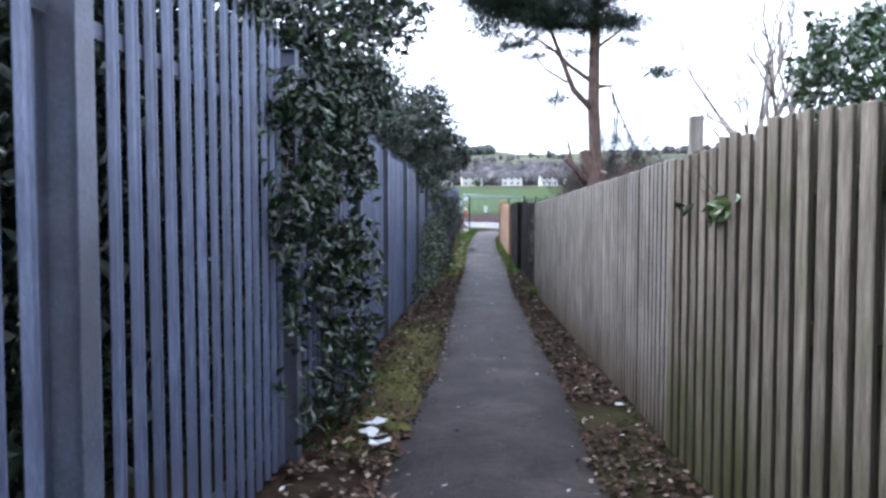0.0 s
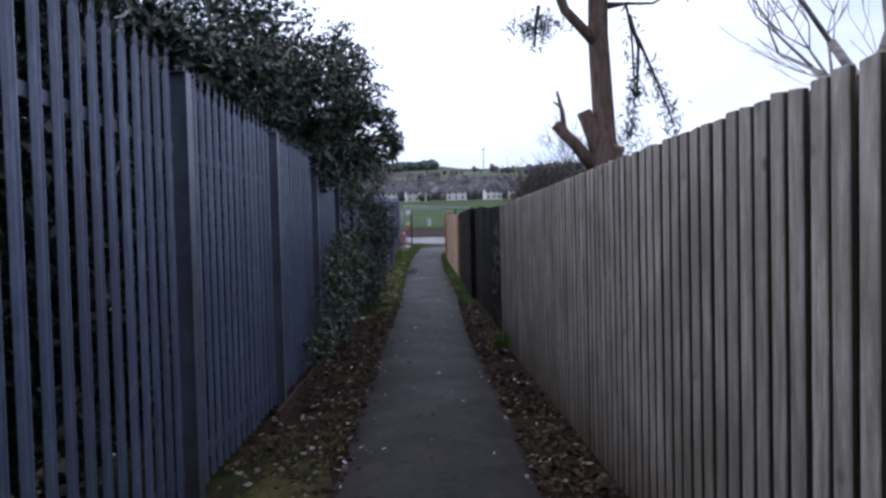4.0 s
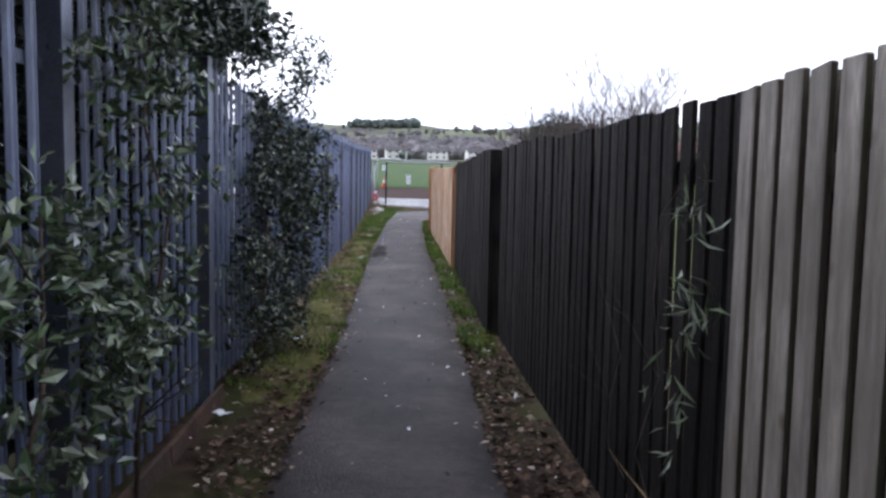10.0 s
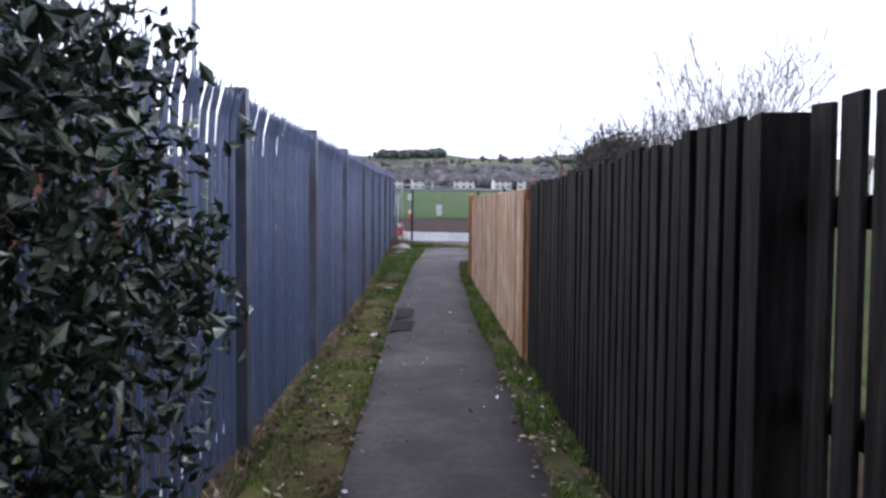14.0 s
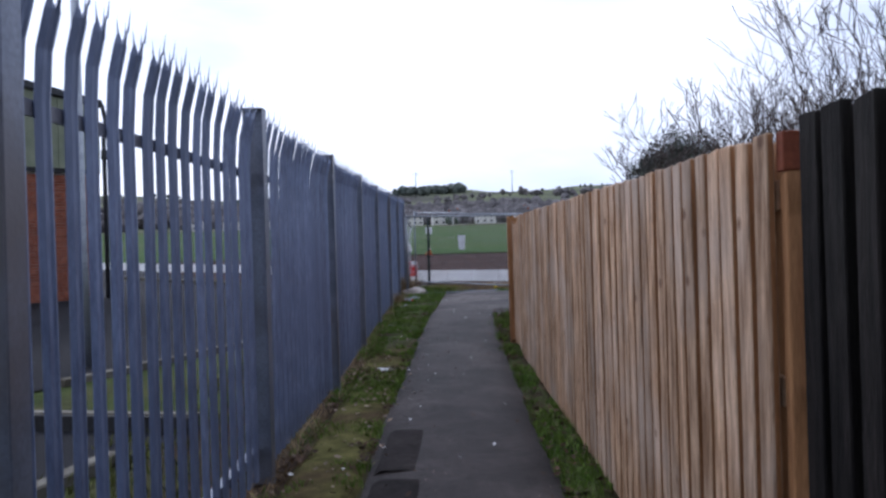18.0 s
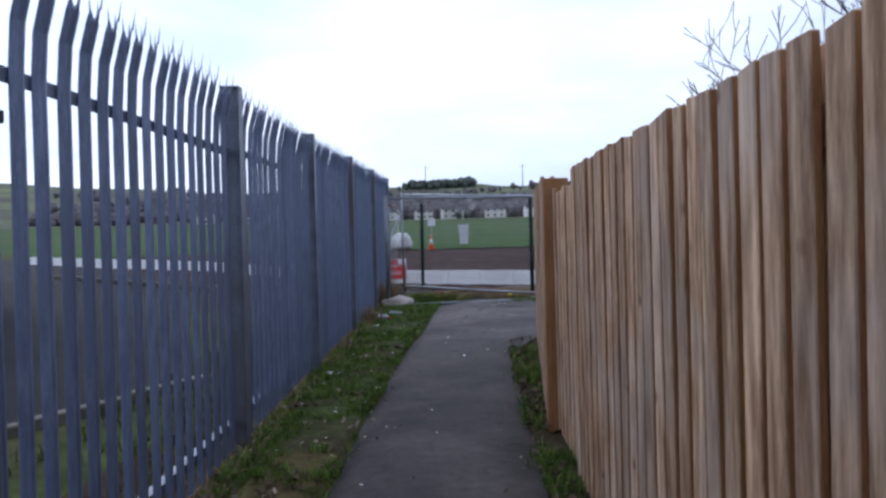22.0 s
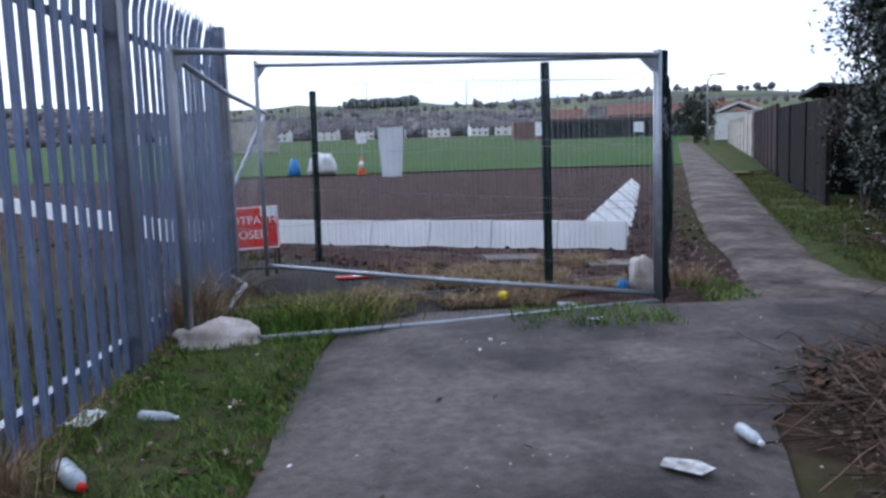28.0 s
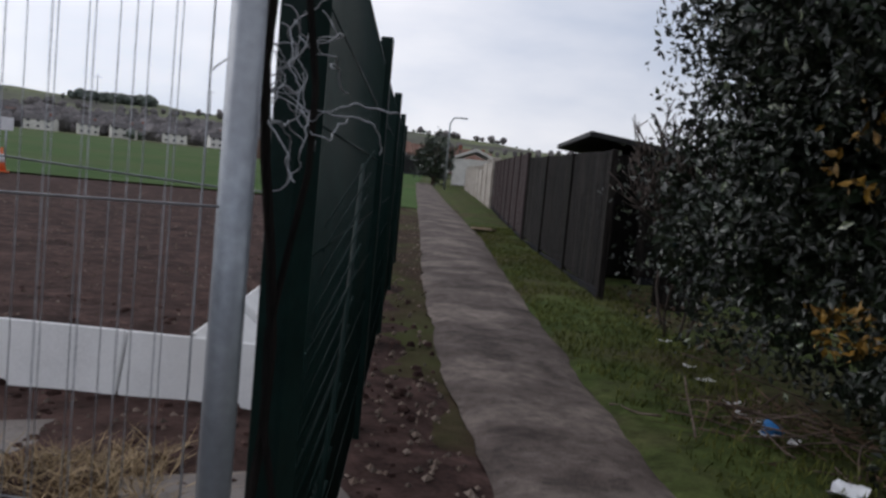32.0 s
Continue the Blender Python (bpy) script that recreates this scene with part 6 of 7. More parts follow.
# this hedge's shade is put into its near-black leaf colour
shrub("evergreen_hedge", "tall dark evergreen hedge with yellowing leaves by the path", [(5.56, 45.3, 1.7, 0.75, 1.1, 1.2, 2600), (6.26, 46.9, 1.8, 0.9, 1.2, 1.4, 2800), (5.88, 45.0, 3.3, 1.0, 1.6, 1.2, 7000), (6.58, 46.6, 3.4, 0.9, 1.3, 1.2, 5000), (6.48, 44.5, 2.6, 0.8, 2.0, 2.0, 6000), (4.93, 43.4, 1.5, 0.6, 1.0, 1.2, 3200), (5.28, 43.2, 3.2, 0.9, 1.4, 1.5, 6000), (5.83, 44.0, 0.8, 0.8, 1.6, 0.6, 1400), (4.78, 43.7, 2.8, 0.7, 0.9, 0.9, 5000), (5.21, 44.8, 2.4, 0.6, 0.8, 1.2, 4000), (4.72, 44.5, 3.3, 0.65, 0.9, 0.9, 3600)], 52, 0.075, M_LEAF_SHADE, [((6.4, 45.4, 0.45), (6.3, 45.4, 3.4)), ((6.9, 47, 0.5), (6.9, 47, 3.2)), ((5.8, 43.6, 0.45), (5.9, 43.5, 3.0))], stem_r=0.035, category="hedge", extra=(M_LEAF_PALE, 0.10), core=0.9)
shrub("golden_shrub", "yellow-leaved shrub growing out of the dark hedge", [(4.50, 43.9, 2.12, 0.16, 0.28, 0.26, 100), (4.44, 43.9, 1.26, 0.14, 0.24, 0.14, 90), (4.66, 43.75, 1.7, 0.14, 0.26, 0.22, 50)], 53, 0.07, M_YELLOW, [((5.3, 44.0, 0.45), (4.85, 43.9, 2.2))])
bare_tree(6.3, 47.6, 2.9, 55, "bare twiggy shrub at the end of the hedge", 4, 0.016, 5, M_TWIG)
cb = thing("water_butt", "blue plastic box standing behind the hedge", "box", pose(7.55, 49.3, gz(7.5, 49.3) + 0.75, 0, 0, 20))
part("body", box_me("body", (0.42, 0.2, 0.12), M_BLUE, 0.02), cb)
part("stand", box_me("stand", (0.5, 0.4, 0.78), M_DARKWOOD, 0.01), cb, pose(0, 0, -0.78))


# ---- brushwood heap at the corner ----
def brush(x, y, label, n, seed, size=0.8, high=0.9):
    rnd = random.Random(seed)
    z = gz(x, y)
    ob = thing("brushwood", label, "brushwood", (x, y, z))
    fine = []
    for k in range(n):
        px, py = rnd.gauss(0, size * 0.55), rnd.gauss(0, size * 0.7)
        top = high * math.exp(-(px * px + py * py) / (size * size * 0.55))
        a, e = rnd.uniform(0, 6.28), rnd.gauss(0.0, 0.25)
        d = Vector((math.cos(a), math.sin(a), e)).normalized()
        ln = rnd.uniform(0.2, 0.65) * (1.6 if k < 24 else 1.0)
        pts = [Vector((px, py, rnd.uniform(0.1, 1.0) * top + 0.02)) - d * ln / 2]
        pts[0].z = max(pts[0].z, 0.01)
        for i in range(4):
            d = (d + Vector((rnd.gauss(0, 0.12), rnd.gauss(0, 0.12), rnd.gauss(0, 0.10)))).normalized()
            q = pts[-1] + d * ln / 4
            q.z = max(q.z, 0.01)
            pts.append(q)
        r = rnd.uniform(0.002, 0.0065)
        run = (pts, [r, r * 0.9, r * 0.75, r * 0.55, r * 0.3])
        if k < 24:
            part("branch", tubes_me("branch", [([q for q in pts], [max(0.006, v * 1.4) for v in run[1]])], M_BARK, 5), ob)
        else:
            fine.append(run)
    part("twig_mass", tubes_me("twig_mass", fine, M_BRUSH, 4), ob, kind="stuff")
    return ob


brush(2.55, 39.3, "heap of cut brown branches and twigs at the fence end", 5200, 61, 0.80, 0.36)
brush(3.6, 41.0, "low heap of cut branches on the verge", 500, 62, 0.6, 0.15)
brush(5.0, 44.7, "dead stems and litter under the hedge", 110, 63, 0.6, 0.14)



# ---- leaf litter, grass and rubbish ----
def along(y0, y1, n, left, right, seed, lift=0.03, clump=0.0):
    """Places strewn between two lines that run up the alley, thicker towards the fences."""
    r = np.random.default_rng(seed)
    out = []
    while len(out) < n:
        y = r.uniform(y0, y1)
        u = r.random()
        x = left(y) + (right(y) - left(y)) * u
        if clump and noise.noise((x * 1.3, y * 1.3, seed)) + 0.5 * noise.noise((x * 4, y * 4, seed)) < clump:
            continue
        out.append((x, y, gz(x, y) + lift + r.uniform(-0.008, 0.012)))
    return np.array(out)


def flat_leaves(name, pts, size, material):
    """Curled dead leaves lying on the ground."""
    n = len(pts)
    a = NPR.uniform(0, 6.283, n)
    d = np.stack([np.cos(a), np.sin(a), NPR.normal(0, 0.25, n)], 1)
    s = np.stack([-np.sin(a), np.cos(a), NPR.normal(0, 0.35, n)], 1)
    ln = size * NPR.uniform(0.5, 1.3, (n, 1))
    up = np.array([0, 0, 1.0])
    base, tip = pts - d * ln / 2, pts + d * ln / 2 + up * ln * NPR.uniform(0, 0.3, (n, 1))
    le, ri = pts + s * ln * 0.3 + up * ln * 0.15, pts - s * ln * 0.3 + up * ln * 0.12
    vs = np.stack([base, le, tip, ri, pts], 1).reshape(-1, 3)
    i = np.arange(n) * 5
    fs = np.concatenate([np.stack([i + p, i + q, i + 4], 1) for p, q in ((0, 1), (1, 2), (2, 3), (3, 0))])
    me = bpy.data.meshes.new(name)
    me.from_pydata(vs.tolist(), [], fs.tolist())
    me.materials.append(material)
    return me


PAL = lambda y: lerp_table(PALISADE, y)
TIM = lambda y: lerp_table(TIMBER, y)
PL = lambda y: lerp_table(PATH_MID, y) - 0.58
PR = lambda y: lerp_table(PATH_MID, y) + 0.58
M_LITTER_PALE = mat("bleached_leaves", (0.20, 0.15, 0.11), (0.36, 0.29, 0.23), 9, 0.8, 0, vary=0.5, fine=12)
for nm, lab, pts, size, mt in (
    ("leaf_litter", "brown dead leaves heaped under the palisade", np.concatenate([along(-4, 19.5, 6600, lambda y: PAL(y) - 0.1, lambda y: PL(y) + 0.05, 71, 0.02, -0.15), along(19, 41, 1700, lambda y: PAL(y) + 0.05, lambda y: PL(y) + 0.02, 72, 0.04, 0.05)]), 0.055, M_DEADLEAF),
    ("leaf_litter", "bleached dead leaves under the palisade", np.concatenate([along(-4, 19.5, 900, lambda y: PAL(y) + 0.05, lambda y: PL(y) + 0.15, 73, 0.03, -0.1), along(19, 41, 420, lambda y: PAL(y) + 0.05, lambda y: PL(y) + 0.1, 74, 0.05, 0.0)]), 0.05, M_LITTER_PALE),
    ("leaf_litter", "brown dead leaves drifted against the timber fence", np.concatenate([along(-4, 19.0, 7600, lambda y: PR(y) - 0.03, lambda y: TIM(y) + 0.06, 75, 0.02, -0.35), along(19, 37, 900, lambda y: PR(y) - 0.02, lambda y: TIM(y) - 0.03, 76, 0.04, 0.0)]), 0.055, M_DEADLEAF),
    ("leaf_litter", "bleached dead leaves against the timber fence", along(-4, 24, 900, lambda y: PR(y) - 0.1, lambda y: TIM(y) - 0.03, 77, 0.025, -0.2), 0.05, M_LITTER_PALE),
    ("leaf_litter", "single dead leaves blown over the path", along(-3, 40, 260, PL, PR, 78, 0.062), 0.04, M_DEADLEAF),
    ("path_grit", "pale grit and crumbs strewn over the asphalt", np.concatenate([along(-3, 39, 520, PL, PR, 101, 0.058), along(38, 42, 260, lambda y: -0.8, lambda y: 2.0, 102, 0.058)]), 0.016, M_LITTER_PALE),
    ("litter_scraps", "tiny pale scraps of rubbish along the verges", np.concatenate([along(0, 41, 170, lambda y: PAL(y) + 0.1, PR, 79, 0.06), along(0, 24, 60, PR, lambda y: TIM(y) - 0.05, 80, 0.05)]), 0.035, M_PLASTIC),
):
    single(nm, flat_leaves(nm, pts, size, mt), lab, "litter", kind="stuff")
for nm, lab, pts, h, mt, w in (
    ("verge_grass", "short yellow-green grass on the left verge", np.concatenate([along(17, 30, 5200, lambda y: PAL(y) + 0.04, lambda y: PL(y) + 0.02, 81, 0.02, -0.05), along(29, 32, 2200, lambda y: PAL(y) + 0.02, lambda y: PL(y) + 0.03, 82, 0.02, -0.25), along(31.8, 41.4, 15000, lambda y: PAL(y) + 0.02, lambda y: PL(y) + 0.03, 98, 0.03, -0.32), along(2.84, 9.38, 900, lambda y: PL(y) - 0.55, PL, 83, 0.01, 0.0)]), 0.055, M_BLADE, 0.004),
    ("verge_grass", "taller dry grass along the foot of the palisade", along(18, 42, 2300, lambda y: PAL(y) - 0.06, lambda y: PAL(y) + 0.16, 84, 0.0, 0.0), 0.13, M_STRAW, 0.0035),
    ("verge_grass", "weedy grass along the foot of the timber fence", np.concatenate([along(18, 33, 5200, lambda y: PR(y) - 0.02, lambda y: TIM(y), 85, 0.015, -0.1), along(32, 37, 900, lambda y: 0.12, lambda y: 0.40, 86, 0.01, -0.1)]), 0.075, M_BLADE, 0.004),
    ("verge_grass", "green grass on the verge of the far path", np.concatenate([along(42.6, 60, 12000, lambda y: float(np.interp(y, [42, 46.5, 50.5, 57, 75], [3.4, 4.5, 5.8, 8.0, 13.6])), lambda y: float(np.interp(y, [42, 46.5, 50.5, 57, 75], [4.5, 5.9, 7.3, 9.5, 15])), 87, 0.02, -0.3)]), 0.06, M_BLADE_DULL, 0.006),
    ("yard_grass", "grass strip behind the palisade", along(20, 46, 9000, lambda y: PAL(y) - 1.4, lambda y: PAL(y) - 0.1, 88, -0.01, -0.3), 0.10, M_BLADE_DULL, 0.008),
    ("verge_grass", "green grass at the foot of the mesh panel", np.concatenate([along(41.3, 42.0, 900, lambda y: 0.3, lambda y: 1.45, 89, 0.02, -0.2), along(42.0, 43.0, 380, lambda y: 1.85, lambda y: 2.3, 90, 0.02, 0.0)]), 0.08, M_BLADE, 0.005),
    ("dry_grass", "matted dry straw-coloured grass behind the mesh panels", np.concatenate([along(42.2, 44.6, 7500, lambda y: -0.9, lambda y: 1.5, 91, 0.01, 0.05), along(42.9, 43.9, 1800, lambda y: -0.4, lambda y: 1.0, 92, 0.01, -0.1)]), 0.10, M_STRAW, 0.004),
):
    single(nm, blades_me(nm, pts, h, mt, w, 1.5 if mt is M_STRAW else 0.5), lab, "grass", kind="stuff")


def tuft(x, y, label, n, h, r, mt, seed):
    g = np.random.default_rng(seed)
    p = np.stack([g.normal(0, r, n), g.normal(0, r * 0.7, n), np.zeros(n)], 1)
    single("grass_tuft", blades_me("grass_tuft", p, h, mt, 0.005, 0.65), label, "grass", Matrix.Translation((x, y, gz(x, y))), "grass tufts", "stuff")


tuft(-1.25, 41.75, "thick green grass tuft beside the sandbag", 1500, 0.17, 0.24, M_BLADE, 1)
tuft(-1.15, 41.98, "thick yellow-green grass tuft behind the mesh panel", 2600, 0.19, 0.24, M_BLADE_YELLOW, 2)
tuft(-0.95, 42.02, "bleached dry stalks in the grass tuft", 260, 0.22, 0.16, M_STRAW, 9)
tuft(-1.95, 41.6, "tall dry grass against the palisade end", 420, 0.5, 0.12, M_STRAW, 3)
tuft(1.25, 13.02, "fern-like green weed by the grey fence", 240, 0.26, 0.09, M_BLADE, 4)
tuft(-1.84, 38.9, "dry stalks at the foot of the palisade", 160, 0.32, 0.08, M_STRAW, 5)
tuft(1.9, 42.9, "dry grass at the corner post", 300, 0.2, 0.15, M_STRAW, 6)
tuft(0.42, 34.6, "green weed under the new fence", 260, 0.14, 0.12, M_BLADE, 7)
tuft(1.29, 14.18, "pale bent weed stalks by the dark fence", 24, 0.4, 0.05, M_STRAW, 8)


def bottle(x, y, rz, label, s=1.0):
    z = gz(x, y) + 0.075 * s
    b = thing("plastic_bottle", label, "bottle", pose(x, y, z, 90, 0, rz), "litter bottles")
    part("body", lathe_me("body", [(0.028 * s, -0.1 * s), (0.036 * s, -0.09 * s), (0.036 * s, -0.02 * s), (0.032 * s, 0.0), (0.036 * s, 0.02 * s), (0.034 * s, 0.07 * s), (0.014 * s, 0.12 * s)], M_GLASS, 12), b)
    part("cap", lathe_me("cap", [(0.016 * s, 0.12 * s), (0.016 * s, 0.14 * s)], M_RED if s > 1 else M_PAPER, 10), b)


def scrap_me(name, size, seed, material):
    """A torn, folded sheet of paper or film."""
    r = random.Random(seed)
    n, m = 7, 5
    fold = r.uniform(0.25, 0.75)
    vs = []
    for j in range(m):
        for i in range(n):
            u, v = i / (n - 1), j / (m - 1)
            rag = 0.10 * r.uniform(-1, 1) if i in (0, n - 1) or j in (0, m - 1) else 0.03 * r.uniform(-1, 1)
            z = size * (0.55 * abs(u - fold) + 0.22 * abs(noise.noise((u * 3 + seed, v * 3, 0.5))) + 0.10 * r.random())
            vs.append(((u - 0.5 + rag) * 2 * size, (v - 0.5 + rag) * 1.3 * size, z))
    lo = min(q[2] for q in vs)
    vs = [(a, b, c - lo) for a, b, c in vs]
    k = len(vs)
    vs += [(a, b, c + 0.0025) for a, b, c in vs]
    fs = []
    for j in range(m - 1):
        for i in range(n - 1):
            q = (j * n + i, j * n + i + 1, (j + 1) * n + i + 1, (j + 1) * n + i)
            fs += [q[::-1], tuple(p + k for p in q)]
    rim = [i for i in range(n)] + [j * n + n - 1 for j in range(1, m)] + [(m - 1) * n + i for i in range(n - 2, -1, -1)] + [j * n for j in range(m - 2, 0, -1)]
    fs += [(a, b, b + k, a + k) for a, b in zip(rim, rim[1:] + rim[:1])]
    return mesh_of(name, vs, fs, material)


def crumple(x, y, size, seed, label, mt=None, name="litter_paper", flat=0.22):
    if flat < 0.5:
        return single(name, scrap_me(name, size, seed, mt or M_PLASTIC), label, "litter", pose(x, y, gz(x, y) + 0.03, 0, 0, seed * 47 % 180), "litter")
    ob = single(name, lump(name, (size, size * 0.62, size * flat), seed, mt or M_PLASTIC, 0.5, 2, 0.6), label, "litter", pose(x, y, gz(x, y) + 0.03, 0, 0, seed * 47 % 180), "litter")
    return ob


bottle(-1.66, 39.05, 40, "crushed clear plastic bottle with a red cap on the grass", 1.15)
bottle(-1.58, 39.75, 75, "clear plastic bottle lying in the grass", 0.85)
bottle(1.04, 39.28, 5, "pale plastic bottle on the asphalt edge", 0.8)
bottle(0.75, 42.05, 85, "clear bottle under the mesh panel", 0.65)
for k, (x, y, s, lab) in enumerate(((-0.19, 3.38, 0.11, "torn white wrapper among the leaves"), (-0.12, 3.21, 0.09, "crumpled white paper among the leaves"), (-0.24, 3.63, 0.12, "flattened white carton among the leaves"), (1.5, 4.35, 0.06, "white scrap by the board fence"), (-0.91, 16.37, 0.07, "crumpled white wrapper on the soil"), (-0.85, 18.7, 0.07, "white paper scrap on the verge"), (-0.90, 25.7, 0.08, "white paper cup lid on the verge"), (-1.14, 30.7, 0.13, "bent white polystyrene tray on the verge"), (-1.55, 34.85, 0.09, "crumpled blue and white packet on the grass"), (-1.69, 38.4, 0.10, "white wrapper on the grass"), (-1.95, 39.8, 0.13, "white plastic bag caught on the grass"), (0.42, 11.32, 0.05, "small pale stone on the path"), (-1.5, 39.3, 0.06, "white scrap of paper on the grass"), (4.55, 43.85, 0.16, "white carrier bag dumped by the hedge"), (4.85, 44.7, 0.08, "blue and white packet by the hedge"), (5.4, 45.9, 0.05, "white scrap under the hedge"), (0.88, 18.3, 0.035, "pale scrap at the fence foot"), (0.9, 41.55, 0.09, "crushed clear cup under the mesh panel"))):
    crumple(x, y, s * 0.72, k + 3, lab, M_PAPER if k % 3 else M_PLASTIC)
crumple(4.86, 44.7, 0.06, 33, "blue drink can among the litter by the hedge", M_BLUE, "drink_can", 0.9)
for k, (x, y, sz) in enumerate(((4.95, 44.95, 0.05), (5.1, 45.3, 0.06), (5.3, 45.9, 0.05), (5.0, 45.1, 0.045), (5.5, 46.3, 0.05), (5.9, 47.2, 0.06), (4.9, 44.55, 0.05))):
    crumple(x, y, sz, k + 60, "pale scrap of rubbish under the hedge", M_PLASTIC)
crumple(0.92, 18.95, 0.04, 30, "orange crisp packet at the fence foot", M_ORANGE)
single("toy_ball", lump("toy_ball", (0.04, 0.04, 0.04), 31, M_YELLOWP, 1.0, 3, 0.02), "yellow plastic ball in the dry grass", "ball", pose(0.30, 42.35, gz(0.3, 42.35) + 0.04))
crumple(1.33, 42.62, 0.07, 32, "blue plastic cup beside the sack", M_BLUE, "plastic_cup", 0.9)
single("paint_patch", mesh_of("paint_patch", [(-0.09, -0.05, 0), (0.07, -0.065, 0), (0.10, 0.025, 0), (0.02, 0.07, 0), (-0.10, 0.04, 0)], [(0, 1, 2, 3, 4)], M_WORNPAINT), "worn white paint mark on the asphalt", "paint mark", pose(0.69, 38.99, gz(0.7, 39.0) + 0.062, 0, 0, -35))
red = thing("barrier_plank", "red and white plank lying on the old path", "plank", pose(-1.05, 43.7, gz(-1.05, 43.7) + 0.05, 0, 0, 8), "planks")
part("plank", box_me("plank", (0.34, 0.09, 0.02), M_RED, 0.003), red)
part("stripe", box_me("stripe", (0.12, 0.092, 0.004), M_PAPER, 0), red, pose(0.06, 0, 0.02))
pk = thing("plank", "pale plank lying on the verge by the black fence", "plank", pose(8.75, 58.6, gz(8.75, 58.6) + 0.05, 0, 3, 60), "planks")
part("board", box_me("board", (1.1, 0.5, 0.05), M_CUT, 0.006), pk)
# stones and clods on the turned soil
r = np.random.default_rng(95)
vs, fs = [], []
for _ in range(5200):
    y = r.uniform(42.6, 62)
    x = r.uniform(-9 if y > 46 else -0.5, float(np.interp(y, [42, 46, 60], [2.3, 3.2, 7.5])))
    s = r.uniform(0.008, 0.032)
    o = len(vs)
    z = gz(x, y) + 0.03
    for a, b, c in ((1, 0, 0), (-0.6, 0.8, 0), (-0.5, -0.8, 0), (0.1, 0.1, 0.8), (0, 0, -0.6)):
        vs.append((x + s * a * r.uniform(0.6, 1.3), y + s * b * r.uniform(0.6, 1.3), z + s * c))
    fs += [(o, o + 1, o + 3), (o + 1, o + 2, o + 3), (o + 2, o, o + 3), (o + 1, o, o + 4), (o + 2, o + 1, o + 4), (o, o + 2, o + 4)]
r = np.random.default_rng(96)
cv, cf = [], []
for _ in range(1800):
    y = 42.9 + 6.0 * r.random() ** 1.4
    x = r.uniform(-0.5 - max(0.0, y - 43.6) * 1.6, float(np.interp(y, [42, 44, 46, 60], [1.5, 2.3, 3.2, 7.5])))
    s = 0.01 + 0.036 * r.random() ** 2
    o = len(cv)
    z = gz(x, y) + 0.03
    ring = [(math.cos(a) * s * r.uniform(0.7, 1.2), math.sin(a) * s * r.uniform(0.7, 1.2)) for a in (0, 1.05, 2.1, 3.14, 4.19, 5.24)]
    cv += [(x + p, y + q, z - 0.01) for p, q in ring] + [(x + p * 0.65, y + q * 0.65, z + s * r.uniform(0.3, 0.6)) for p, q in ring] + [(x, y, z + s * r.uniform(0.5, 0.75))]
    for i in range(6):
        j = (i + 1) % 6
        cf += [(o + i, o + j, o + 6 + j, o + 6 + i), (o + 6 + i, o + 6 + j, o + 12)]
single("soil_clods", mesh_of("soil_clods", cv, cf, M_DIRT), "dark crumbly clods in the soil behind the panels", "clods", kind="stuff")
M_STONE = mat("soil_stones", (0.10, 0.072, 0.056), (0.19, 0.15, 0.125), 9, 0.9, 0.2, vary=0.6, fine=30)
single("soil_clods", mesh_of("soil_clods", vs, fs, M_STONE), "clods and stones on the turned soil", "stones", kind="stuff")

# tangled wire and a clamp on the corner post
tw = thing("wire_tangle", "tangle of loose wire and a clamp on the corner post", "wire", (1.53, 42.2, 1.88))
rnd = random.Random(77)
for k in range(22):
    p = Vector((rnd.uniform(0.0, 0.06), rnd.uniform(-0.03, 0.08), rnd.uniform(-0.10, 0.08)))
    pts = [p]
    d = Vector((rnd.gauss(0.3, 0.5), rnd.gauss(0, 0.5), rnd.gauss(0, 0.4)))
    for i in range(34):
        d = (d + Vector((rnd.gauss(0.01, 0.34), rnd.gauss(0, 0.34), rnd.gauss(-0.03, 0.34)))).normalized()
        pts.append(pts[-1] + d * 0.0055)
    part("wire", tubes_me("wire", [(pts, 0.0011)], M_WIRE, 5), tw)
part("clamp", box_me("clamp", (0.035, 0.03, 0.05), M_TUBE, 0.006), tw, pose(0.02, -0.02, 0.10))
vine = thing("dead_vine", "dead brown stem twisting up the corner post", "vine", (1.545, 42.16, gz(1.5, 42.1)))
part("stem", tubes_me("stem", [([(0.02 * math.sin(i * 0.9), 0.02 * math.cos(i * 0.7), i * 0.12) for i in range(16)], 0.007)], M_DARKWOOD, 5), vine)
part("side_stem", tubes_me("side_stem", [([(0.03 + 0.02 * math.cos(i * 1.1), 0.02 * math.sin(i * 0.8), 0.1 + i * 0.11) for i in range(15)], 0.005)], M_DARKWOOD, 5), vine)
bent = thing("bent_mesh", "torn and bent piece of green mesh hanging on the corner post", "fence panel", (1.66, 42.45, gz(1.6, 42.4)))
part("edge_wire", tubes_me("edge_wire", [([(0.03, 0.0, 0.55), (0.12, 0.25, 0.95), (0.22, 0.62, 1.35)], 0.006)], M_GREEN, 5), bent)
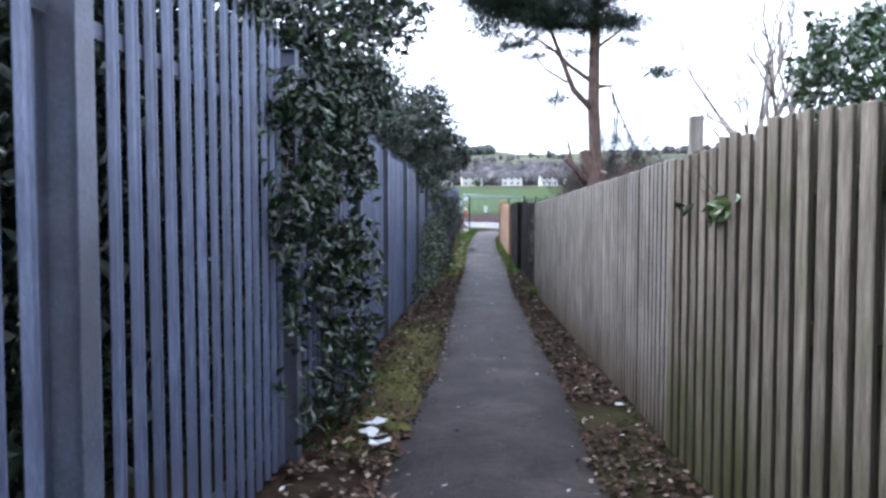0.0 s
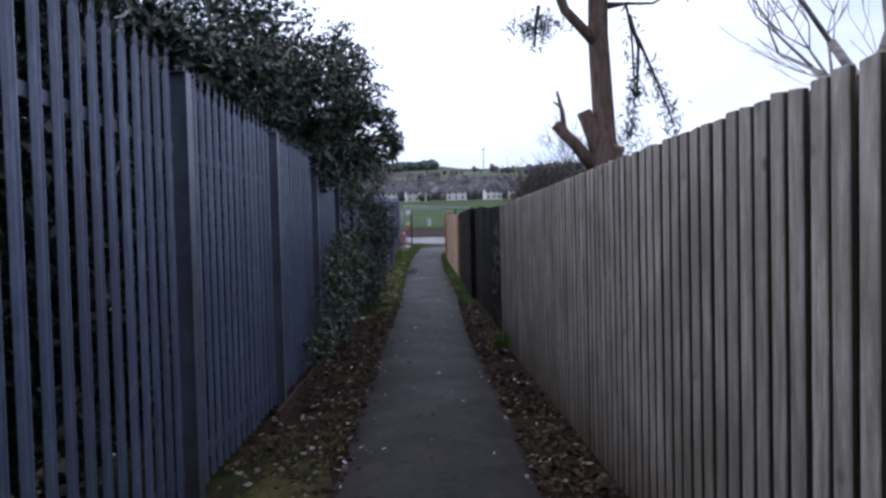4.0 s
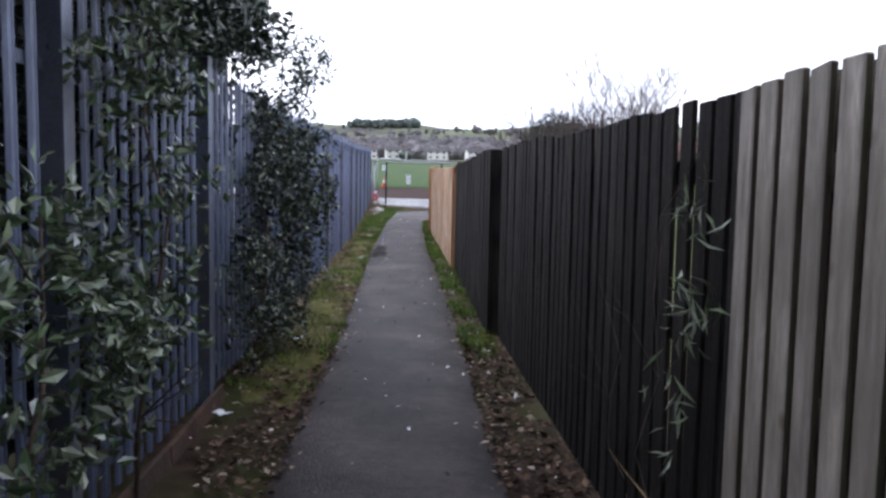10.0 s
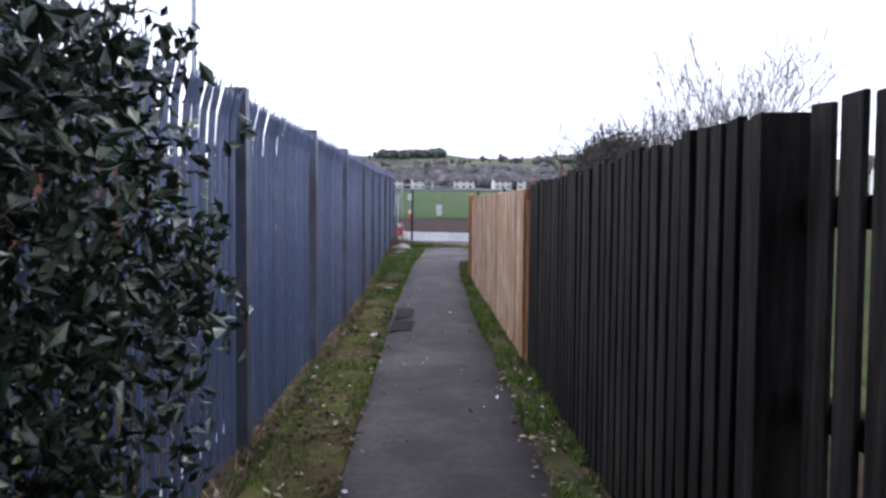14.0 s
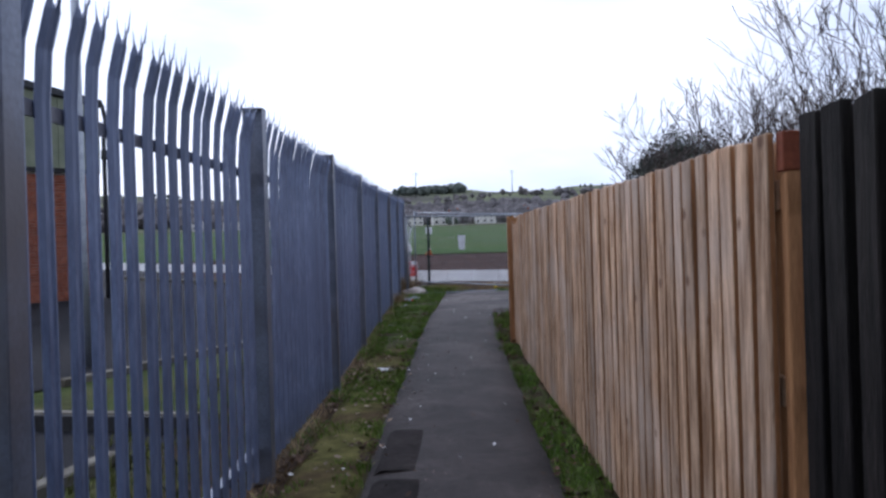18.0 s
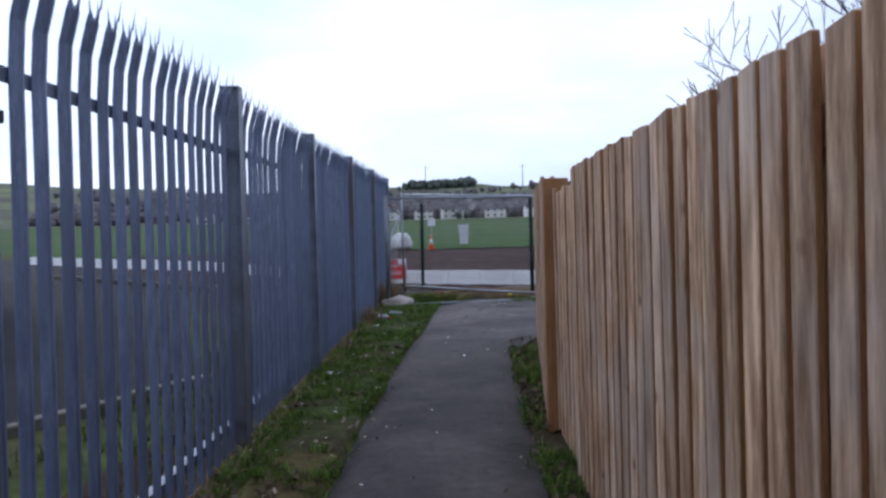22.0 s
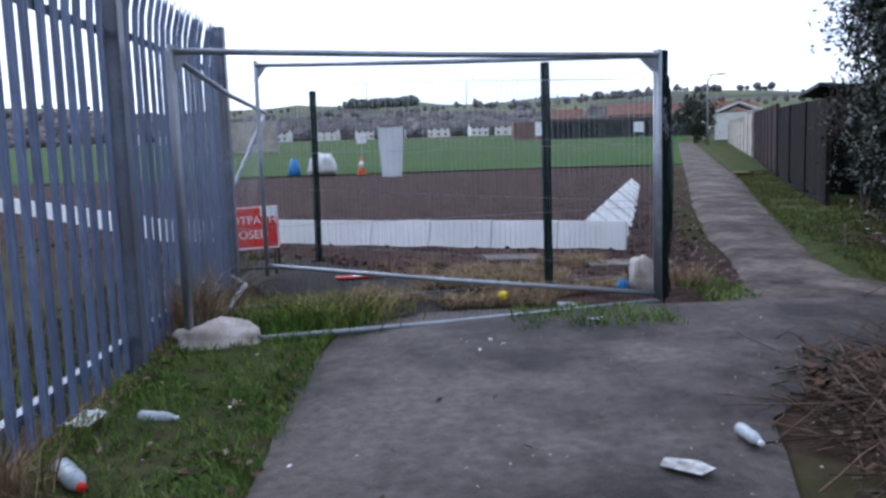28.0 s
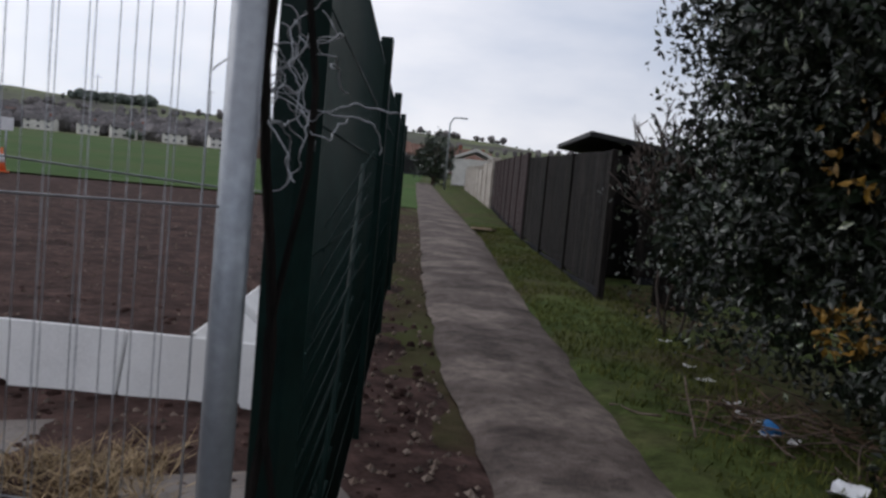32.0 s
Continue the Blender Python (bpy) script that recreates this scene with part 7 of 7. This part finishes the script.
runs = [([(0.02, 0.02 + 0.02 * k, 0.35 + 0.05 * k), (0.05 + 0.012 * k, 0.03 + 0.035 * k, 0.56 + 0.055 * k)], 0.003) for k in range(16)]
part("torn_mesh", tubes_me("torn_mesh", runs, M_GREEN, 4), bent, kind="stuff")
shrub("leaf_sprig", "light green sprig poking through the board fence", [(1.66, 2.42, 1.79, 0.06, 0.24, 0.07, 60), (1.61, 2.85, 1.80, 0.06, 0.24, 0.07, 50)], 97, 0.095, M_LEAF_LIGHT, [((1.72, 3.0, 1.74), (1.62, 2.5, 1.86)), ((1.72, 2.4, 1.70), (1.63, 2.3, 1.84))], stem_r=0.005)

shrub("dry_climber", "withered pale climber hanging on the dark fence", [(1.15, 13.88, 1.31, 0.05, 0.24, 0.31, 46), (1.13, 14.05, 0.85, 0.05, 0.24, 0.19, 20)], 98, 0.087, M_LEAF_PALE, [((1.18, 14.18, 0.15), (1.12, 14.13, 1.5)), ((1.17, 14.66, 0.14), (1.1, 14.76, 1.11))], 0.14, 0.9, stem_r=0.002)
shrub("laurel_sprig", "pale spotted laurel sprig at the foot of the palisade", [(-0.78, 12.03, 0.49, 0.09, 0.21, 0.21, 80)], 99, 0.113, M_LEAF_PALE, [((-0.82, 12.03, 0.11), (-0.76, 12.03, 0.56))], stem_r=0.006)

for nm, lab, pts, size in (
    ("leaf_litter", "brown dead leaves under the hedge by the far path", along(42.8, 50.5, 1800, lambda y: 4.55 + 0.36 * (y - 43), lambda y: 5.6 + 0.36 * (y - 43), 111, 0.03, -0.2), 0.05),
    ("leaf_litter", "dead leaves and crumbs under the brushwood", along(38.5, 40.6, 1500, lambda y: 1.15 + 0.35 * (y - 38.6), lambda y: 3.4, 112, 0.04, -0.4), 0.055),
):
    single(nm, flat_leaves(nm, pts, size, M_DEADLEAF), lab, "litter", kind="stuff")
shrub("ivy_sprig", "light green leaves at the foot of the old palisade", [(-0.42, 0.35, 0.70, 0.07, 0.30, 0.20, 90), (-0.40, 0.0, 0.62, 0.07, 0.2, 0.15, 50)], 120, 0.06, M_LEAF_PALE, [((-0.46, 0.3, 0.36), (-0.42, 0.35, 0.8))], stem_r=0.005)
